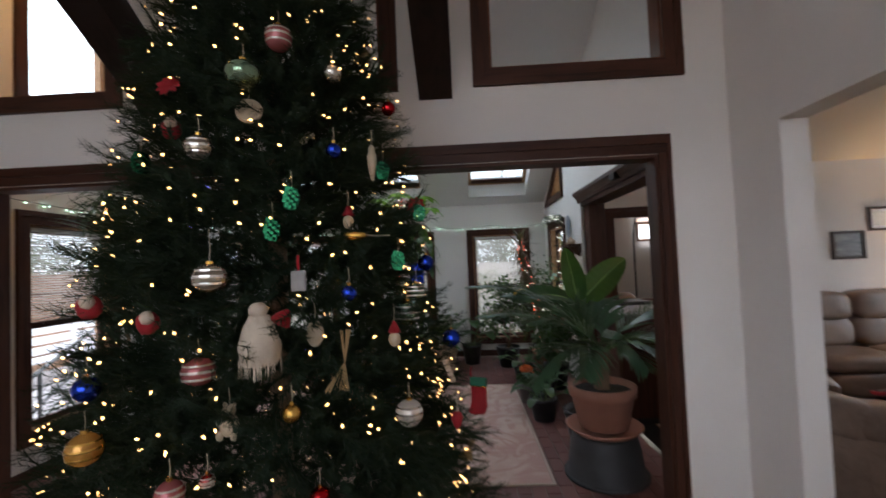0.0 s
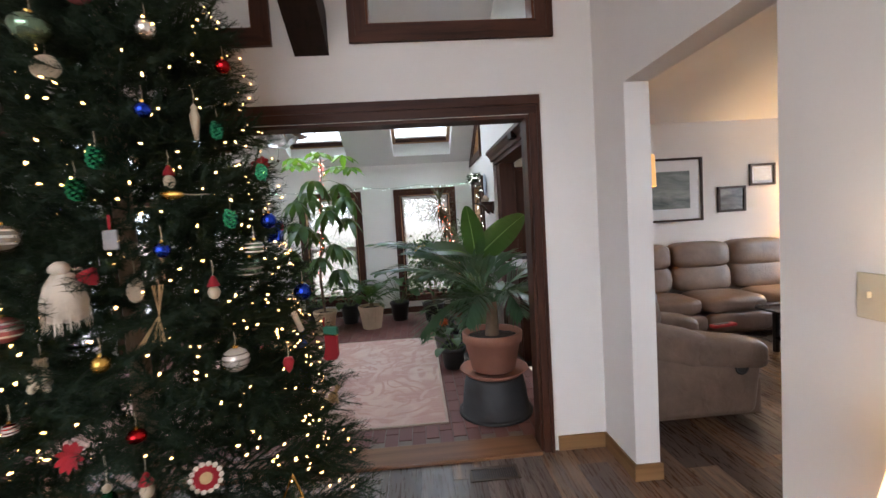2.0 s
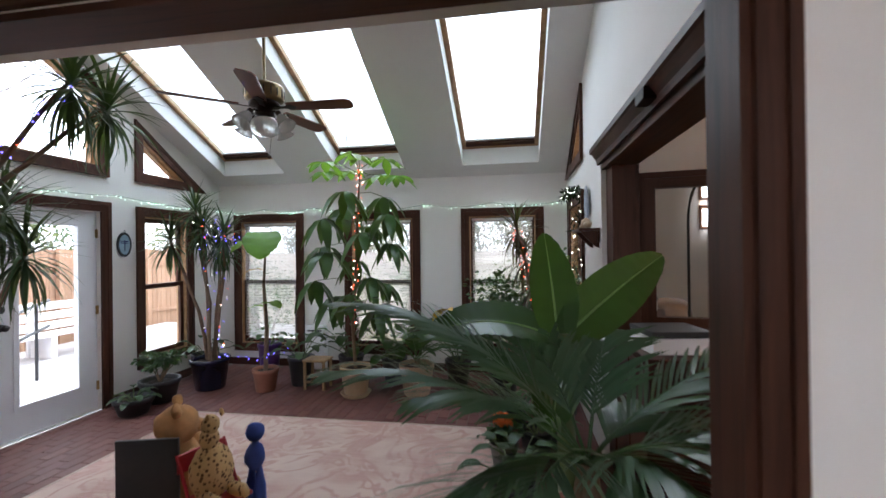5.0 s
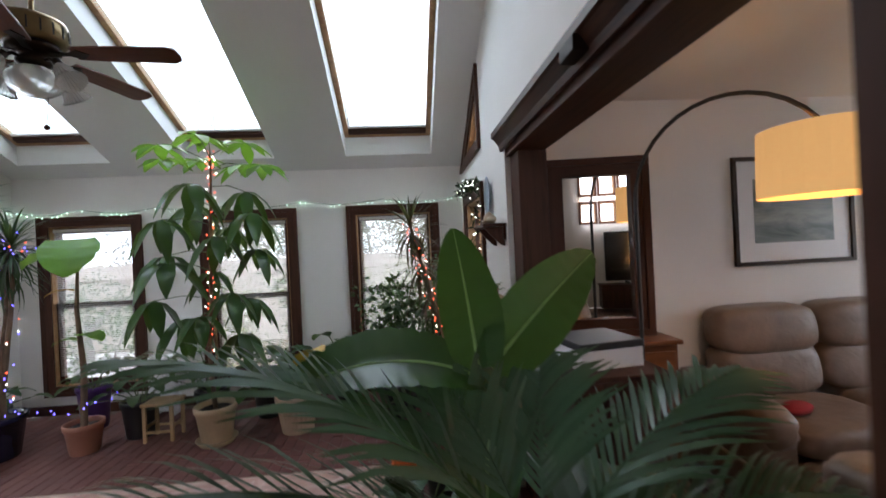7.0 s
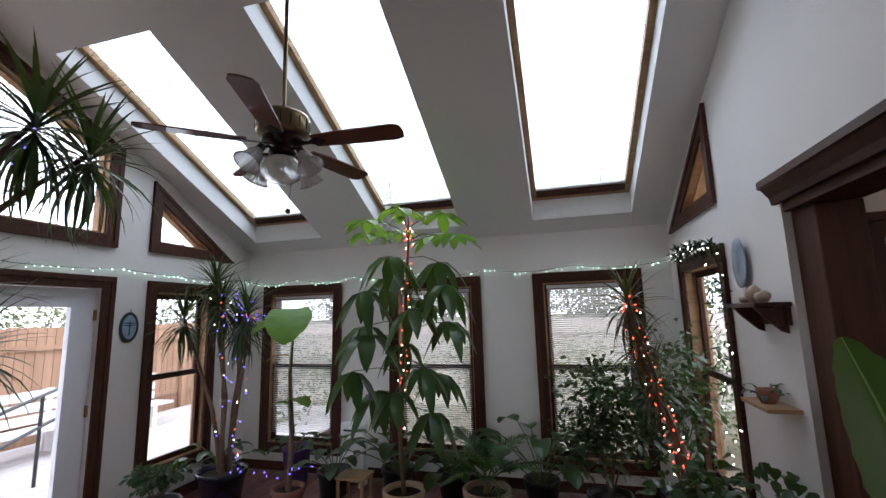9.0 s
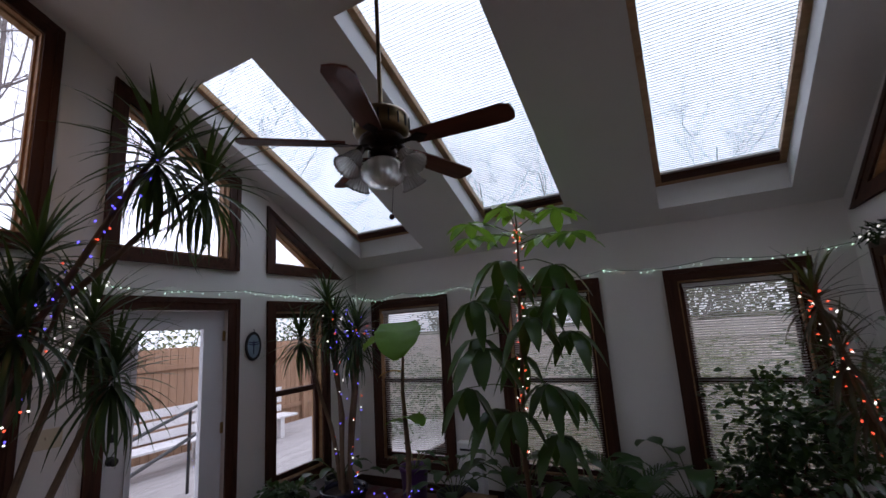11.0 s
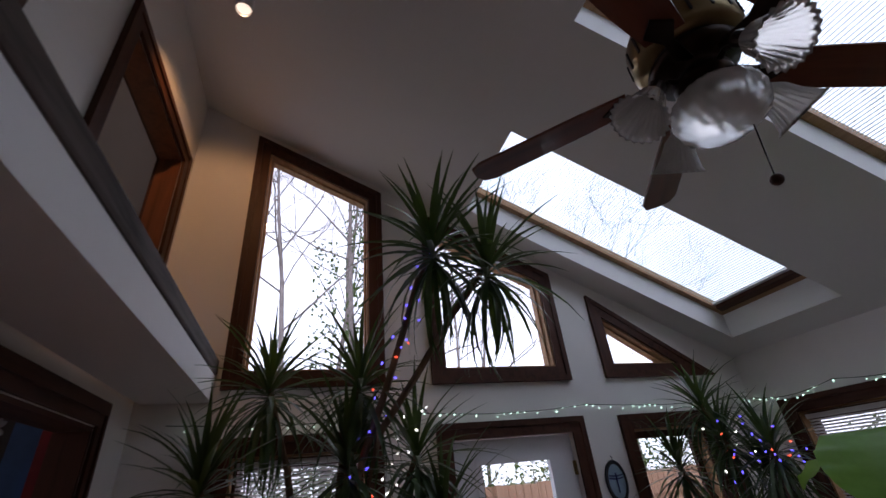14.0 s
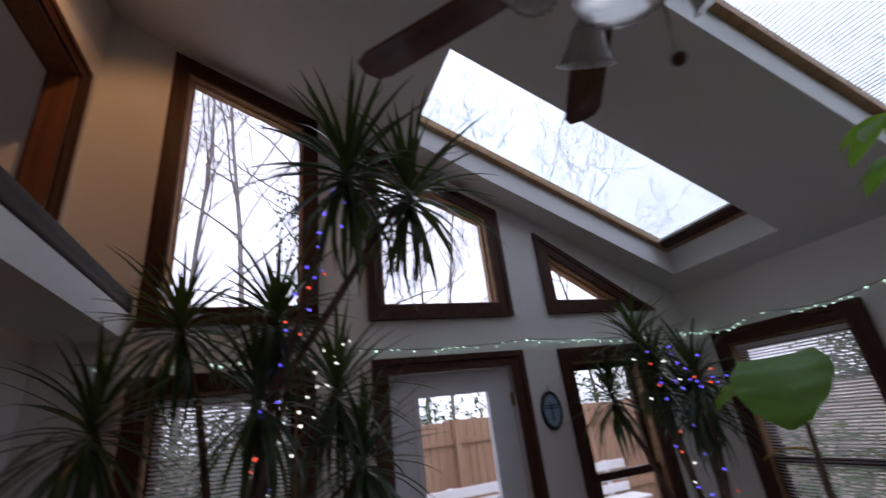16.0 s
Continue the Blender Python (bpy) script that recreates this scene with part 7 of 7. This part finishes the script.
A_SEA = art_material("grey_seascape_print", (0.10, 0.13, 0.13), (0.24, 0.28, 0.27), (0.42, 0.45, 0.43))
A_DARK = art_material("dark_landscape_print", (0.05, 0.05, 0.05), (0.13, 0.12, 0.11), (0.30, 0.28, 0.25))
A_PALE = art_material("pale_sketch_print", (0.45, 0.43, 0.38), (0.60, 0.58, 0.52), (0.68, 0.66, 0.60))
M_BLKWOOD = wood("dark_picture_frame", (0.05, 0.03, 0.02), (0.02, 0.012, 0.01), 0.4, 0, 20)
picture(3.47, 4.48, 1.34, 2.18, 0.14, M_BLKWOOD, A_SEA, "large grey seascape print with white mount")
picture(4.69, 5.08, 1.43, 1.77, 0.0, M_BLKWOOD, A_DARK, "small dark framed landscape")
picture(5.14, 5.50, 1.76, 2.05, 0.03, M_BLKWOOD, A_PALE, "small pale sketch in a thin frame")

# dresser with a mirror in a heavy dark frame
M_CHERRY = wood("red_brown_dresser_wood", (0.22, 0.085, 0.035), (0.11, 0.04, 0.018), 0.35, 0, 16, 0.2, 0.2)
dz = thing("dresser", (0, 0, 0), "red-brown wooden dresser against the wall", "dresser")
part("body", boxed(1.86, 2.60, 4.92, 5.495, 0.06, 0.93, 0.008), M_CHERRY, dz)
part("top", boxed(1.84, 2.62, 4.89, 5.497, 0.9305, 0.96, 0.008), M_CHERRY, dz)
part("plinth", boxed(1.88, 2.58, 4.95, 5.48, 0.0, 0.06), M_BLACK, dz)
for z in (0.10, 0.37, 0.64):
    dw = part("drawer", boxed(1.885, 2.575, 4.905, 4.9195, z, z + 0.25, 0.005), M_CHERRY, dz)
    for x in (2.05, 2.41):
        part("handle", ball(0.014, 10, 1.0, None, Matrix.Translation((x, 4.893, z + 0.125))), M_BRASS, dw, "small brass knob")
mr = thing("dresser_mirror", (0, 0, 0), "tall mirror in a heavy dark wooden frame on the dresser", "mirror")
put_m = lambda u, v, d: Vector((1.885 + (u - 1.885) * 0.99 - d * 0.141, 5.20 - (u - 1.885) * 0.141 - d * 0.99, v))
inn = boards("frame", rect(1.885, 2.555, 0.962, 2.135), 0.115, put_m, 0.002, 0.05, mr, (M_TRIM_H, M_TRIM), "", 0.015)
part("backing", prism(bmesh.new(), rect(1.90, 2.54, 0.965, 2.12), put_m, -0.03, 0.001), M_TRIM, mr)
km = Nodes("silvered_mirror")
km.base((0.86, 0.86, 0.84))
km.b.inputs["Metallic"].default_value = 1.0
km.rough(0.015)
part("glass", prism(bmesh.new(), inn, put_m, 0.006, 0.012), km.m, mr, "silvered glass")


# television on a media unit under the clerestory
mu = thing("media_unit", (4.45, -2.22, 0), "low dark wooden media unit against the wall", "cabinet")
part("body", boxed(-1.1, 1.1, -0.24, 0.22, 0.05, 0.56, 0.006), M_TRIM_H, mu)
part("top", boxed(-1.13, 1.13, -0.26, 0.25, 0.5605, 0.59, 0.006), M_TRIM_H, mu)
for i in range(3):
    dd = part("door", boxed(-1.07 + i * 0.72, -0.37 + i * 0.72, 0.221, 0.238, 0.09, 0.53, 0.004), M_TRIM, mu)
    part("handle", ball(0.012, 10, 1.0, None, Matrix.Translation((-0.44 + i * 0.72, 0.248, 0.32))), M_BRASS, dd, "small brass knob")
tv = thing("television", (4.45, -2.25, 0.591), "large black television on the media unit", "television")
part("screen", boxed(-0.95, 0.95, -0.02, 0.02, 0.08, 1.17, 0.006), M_DARKGLASS, tv, "glossy black screen")
part("bezel", boxed(-0.97, 0.97, -0.045, -0.0205, 0.06, 1.19, 0.008), M_BLACK, tv)
for x in (-0.5, 0.5):
    part("foot", boxed(x - 0.03, x + 0.03, -0.10, 0.14, 0.0, 0.06, 0.008), M_BLACK, tv)
tiny_bulbs("string_lights", along([(3.0, -2.46, 2.56), (4.2, -2.46, 2.60), (5.2, -2.46, 2.55), (6.0, -2.46, 2.60)], 60, 0.02, rw_), M_WARMBULB, "warm mini lights strung between the clerestory windows", 0.009)


# ---- outdoors ----
M_GROUND = plain("leaf_litter_ground", (0.16, 0.13, 0.085), 0.95, 0.3, 0.6, 18, 0.8, dist=0.03, world_space=True)
M_DECK = wood("grey_deck_board", (0.46, 0.43, 0.42), (0.33, 0.31, 0.30), 0.8, 1, 14, 0.35)
M_FENCE = wood("cedar_fence_board", (0.42, 0.255, 0.165), (0.30, 0.175, 0.11), 0.8, 2, 12, 0.4)
M_FENCEPALE = wood("pale_fence_board", (0.70, 0.63, 0.56), (0.58, 0.50, 0.43), 0.8, 2, 12, 0.3)
M_BENCH = plain("white_bench_paint", (0.72, 0.70, 0.70), 0.6, 0.08, 4, 60, 0.15)
M_BARK = plain("grey_brown_bark", (0.30, 0.26, 0.25), 0.95, 0.3, 6, 40, 0.9, dist=0.02)
M_IVY = leafy("ivy_leaf", (0.05, 0.10, 0.035), 0.5, 0.2, (0.10, 0.17, 0.06))
M_BRUSH = leafy("pale_winter_shrub", (0.22, 0.24, 0.13), 0.7, 0.3, (0.34, 0.30, 0.18))

grd = tagged(part("ground", boxed(-400, 400, -400, 400, -0.9, -0.62), M_GROUND), "leaf-strewn winter ground", "ground", "", "structure")
deck = thing("deck", (0, 0, 0), "weathered grey plank deck outside the door", "deck", "", "structure")
db = bm_mesh("board", boxed(0, 0.138, 0, 9.6, -0.03, 0.0, 0.003, 1), M_DECK)
for i in range(30):
    ob = new("board", db)
    ob.matrix_basis = Matrix.Translation((LW - 0.16 - 0.142 * (i + 1), 1.6, -0.12 - ((i * 7) % 5) * 0.0008))
    ob.parent = deck
part("joist", boxed(LW - 4.4, LW - 0.16, 1.7, 1.85, -0.7, -0.151), M_FENCE, deck)
part("joist", boxed(LW - 4.4, LW - 0.16, 11.0, 11.15, -0.7, -0.151), M_FENCE, deck)

fence = thing("fence", (0, 0, 0), "tall cedar privacy fence beyond the deck", "fence")
fb = bm_mesh("board", boxed(0, 0.02, 0.003, 0.142, -0.6, 1.68, 0.004, 1), M_FENCE)
for i in range(29, 92):
    ob = new("board", fb)
    ob.matrix_basis = Matrix.Translation((-8.2, 0.5 + 0.145 * i, ((i * 13) % 7) * 0.004))
    ob.parent = fence
for z in (0.1, 1.3):
    part("rail", boxed(-8.175, -8.13, 4.72, 13.8, z, z + 0.09), M_FENCE, fence)
for i in range(2, 7):
    part("post", boxed(-8.13, -8.04, 0.6 + 2.1 * i, 0.69 + 2.1 * i, -0.62, 1.72), M_FENCE, fence)
fence2 = thing("fence", (0, 0, 0), "pale board fence behind the sunroom", "fence")
fb2 = bm_mesh("board", boxed(0.003, 0.142, 0, 0.02, -0.6, 1.55, 0.004, 1), M_FENCEPALE)
for i in range(100):
    ob = new("board", fb2)
    ob.matrix_basis = Matrix.Translation((-8.2 + 0.145 * i, 14.0, ((i * 11) % 5) * 0.005))
    ob.parent = fence2
for z in (0.1, 1.2):
    part("rail", boxed(-8.2, 6.3, 13.95, 14.0, z, z + 0.09), M_FENCEPALE, fence2)

bench = thing("deck_bench", (0, 0, 0), "white slatted bench built along the deck edge", "bench")
for k, z in enumerate((0.30, 0.47, 0.64)):
    part("back_slat", boxed(-7.05, -7.02, 3.2, 9.5, z, z + 0.13, 0.006), M_BENCH, bench)
for k in range(3):
    part("seat_slat", boxed(-6.98 + k * 0.15, -6.85 + k * 0.15, 3.2, 9.5, 0.24, 0.275, 0.006), M_BENCH, bench)
for i in range(5):
    y = 3.5 + 1.4 * i
    part("support", boxed(-7.0, -6.58, y, y + 0.09, -0.12, 0.24), M_BENCH, bench)
    part("back_post", boxed(-7.10, -7.052, y, y + 0.09, -0.12, 0.78), M_BENCH, bench)
hr = thing("handrail", (0, 0, 0), "dark metal handrail of the deck steps", "handrail")
for z in (0.78, 0.42):
    part("bar", tube([(-4.2, 4.2, z - 0.22), (-5.6, 6.9, z + 0.16)], 0.022, 8), M_BLACK, hr)
for u in (0.1, 0.5, 0.9):
    x, y = -4.2 - 1.4 * u, 4.2 + 2.7 * u
    part("post", tube([(x, y, -0.12), (x, y, 0.56 + 0.38 * u)], 0.02, 8), M_BLACK, hr)


def bare_tree(p, h, seed, lean=0.0, ivy=0.0):
    """A leafless tree: a tapering trunk, limbs and twigs."""
    r = random.Random(seed)
    t = thing("bare_tree", p, "tall leafless grey-brown winter tree" + (" with ivy climbing its trunk" if ivy else ""), "tree", "winter trees")
    trunk, limbs = bmesh.new(), bmesh.new()

    def grow(bm, p0, d, ln, rad, depth):
        pts, q = [p0], p0
        n = 5 if depth < 2 else 3
        for i in range(n):
            d = (d + rand_dir(r) * (0.10 if depth == 0 else 0.22) + Vector((0, 0, 0.06))).normalized()
            q = q + d * (ln / n)
            pts.append(q)
        tube(pts, [rad * (1 - 0.65 * i / n) for i in range(n + 1)], 7 if depth == 0 else 4 if depth < 3 else 3, bm)
        if depth < 4:
            kids = (11, 6, 4, 4)[depth]
            for i in range(kids):
                u = r.uniform(0.3, 1.0) if depth else r.uniform(0.35, 1.0)
                f = u * n
                k = min(int(f), n - 1)
                b = pts[k].lerp(pts[k + 1], f - k)
                nd = (d * 0.7 + rand_dir(r, -0.2) * 1.0).normalized()
                grow(limbs, b, nd, ln * r.uniform(0.38, 0.55), max(0.005, rad * (1 - 0.65 * u) * 0.5), depth + 1)

    grow(trunk, Vector((0, 0, 0)), Vector((lean, 0, 1)).normalized(), h, h * 0.008, 0)
    part("trunk", trunk, M_BARK, t)
    part("limbs", limbs, M_BARK, t)
    if ivy:
        g = Geo()
        for i in range(int(900 * ivy)):
            z = r.uniform(0, h * 0.75)
            a = r.uniform(0, 6.28)
            rr = h * 0.02 + r.uniform(0, 0.22)
            oval_leaf(g, Vector((lean * z + rr * math.cos(a), rr * math.sin(a), z)), rand_dir(r), rand_dir(r), 0.14, 0.055)
        part("ivy", g.mesh("ivy", M_IVY), None, t, "climbing ivy")


for i, (x, y, h, iv) in enumerate(((-12, 3.0, 13, 0), (-13.5, 5.2, 15, 1.0), (-11.5, 7.4, 8, 0), (-15, 1.2, 15, 0), (-17, 4.2, 16, 0.8), (-15, 9.5, 10, 0), (-18, 8.0, 16, 0), (-10.5, 12.0, 8, 0), (-4.5, 27.0, 11, 0), (-1.0, 30.0, 12, 0), (2.5, 26.5, 10, 0.6), (7.5, 29.0, 12, 0), (-8.5, 26.0, 11, 0), (-12.5, 0.2, 13, 1.0), (-20, 6.0, 17, 0))):
    bare_tree((x, y, -0.62), h, 31 + i, 0.04 * ((i % 3) - 1), iv)


def hedge(p, radii, count, seed, material, leaf, label):
    t = thing("shrub", p, label, "shrub", "garden shrubs")
    r = random.Random(seed)
    bm = bmesh.new()
    for i in range(6):
        tube([(0, 0, -radii[2]), (r.uniform(-0.4, 0.4) * radii[0], r.uniform(-0.4, 0.4) * radii[1], 0), (r.uniform(-0.8, 0.8) * radii[0], r.uniform(-0.8, 0.8) * radii[1], radii[2] * 0.7)], [0.03, 0.02, 0.006], 5, bm)
    part("stems", bm, M_BARK, t)
    g = Geo()
    leaf_cloud(g, r, (0, 0, 0), radii, count, leaf, leaf * 0.33)
    part("foliage", g.mesh("foliage", material), None, t)


for i in range(7):
    hedge((-9.6 - 0.4 * (i % 2), 1.0 + 2.0 * i, 1.2), (1.0, 1.3, 1.7), 2300, 60 + i, M_IVY if i % 2 else M_BRUSH, 0.10, "evergreen shrub behind the fence")
for i in range(3):
    hedge((-8.6, 0.9 + 1.45 * i, 0.7), (0.7, 0.95, 1.7), 3000, 120 + i, M_IVY, 0.09, "dense evergreen shrub at the edge of the deck")
for i in range(6):
    hedge((-4.4 + 1.7 * i, 10.2 + 0.5 * (i % 3), 0.35), (0.95, 0.8, 1.0), 1700, 80 + i, M_BRUSH if i % 2 else M_IVY, 0.08, "garden shrub behind the sunroom windows")
for i in range(6):
    hedge((-6.0 + 2.4 * i, 15.6, 1.4), (1.5, 0.9, 2.0), 3200, 100 + i, M_BRUSH if i % 2 else M_IVY, 0.12, "tall shrub behind the far fence")


# ---- floor pieces ----
def lay_planks(parent, x0, x1, y0, y1, seed):
    rnd = random.Random(seed)
    pw, pl, cache = 0.19, 1.22, {}
    x = x0
    while x < x1 - 0.01:
        w = min(pw, x1 - x)
        y = y0 - rnd.random() * pl
        while y < y1 - 0.01:
            a, b = max(y, y0), min(y + pl, y1)
            key = (round(w, 3), round(b - a, 3))
            if b - a > 0.02:
                if key not in cache:
                    cache[key] = bm_mesh("plank", boxed(0.001, w - 0.001, 0.001, b - a - 0.001, -0.007, 0.0), M_PLANK)
                ob = new("plank", cache[key])
                ob.matrix_basis = Matrix.Translation((x, a, 0.0))
                ob.parent = parent
            y += pl
        x += pw


lay_planks(sub_foyer, LW + 0.002, LX2, -2.4, FY + 0.018, 3)
lay_planks(sub_living, LX2 + 0.003, LVX, -2.45, LVY, 4)


def lay_bricks():
    bl, bw = 0.205, 0.098
    me = bm_mesh("brick", boxed(0.003, bl - 0.003, 0.003, bw - 0.003, -0.03, 0.0, 0.002, 1), M_BRICK)
    spots = []
    j = 0
    x = LW + 0.02
    while x < RW + 0.06:
        y = SY + 0.065 - (0.5 * bl if j % 2 else 0)
        while y < BW - 0.02:
            if y > SY and y + bl < BW and not (-2.0 < x < 0.6 and 3.25 < y < 5.3):
                spots.append((x, y))
            y += bl
        x += bw
        j += 1
    near = sorted(spots, key=lambda p: (abs(p[0] - 0.9) + abs(p[1] - 4.2)))
    bm_v, bm_f = [], []
    base_v = [tuple(v.co) for v in me.vertices]
    base_f = [tuple(p.vertices) for p in me.polygons]
    turn = Matrix(((0, -1, 0), (1, 0, 0), (0, 0, 1)))
    for i, (x, y) in enumerate(near):
        dz = ((i * 37) % 11) * 0.0002
        if i < 300:
            ob = new("brick", me)
            ob.matrix_basis = Matrix.Translation((x + bw, y, -dz)) @ pose(0, 0, 0, 0, 0, 90)
            ob.parent = sub_sun
        else:
            k = len(bm_v)
            for v in base_v:
                bm_v.append((x + bw - v[1], y + v[0], v[2] - dz))
            bm_f += [tuple(q + k for q in f) for f in base_f]
    rest = new("bricks_far", mesh_of("bricks_far", bm_v, bm_f, M_BRICK))
    rest.parent = sub_sun
    tagged(rest, "", "", "", "stuff")


lay_bricks()
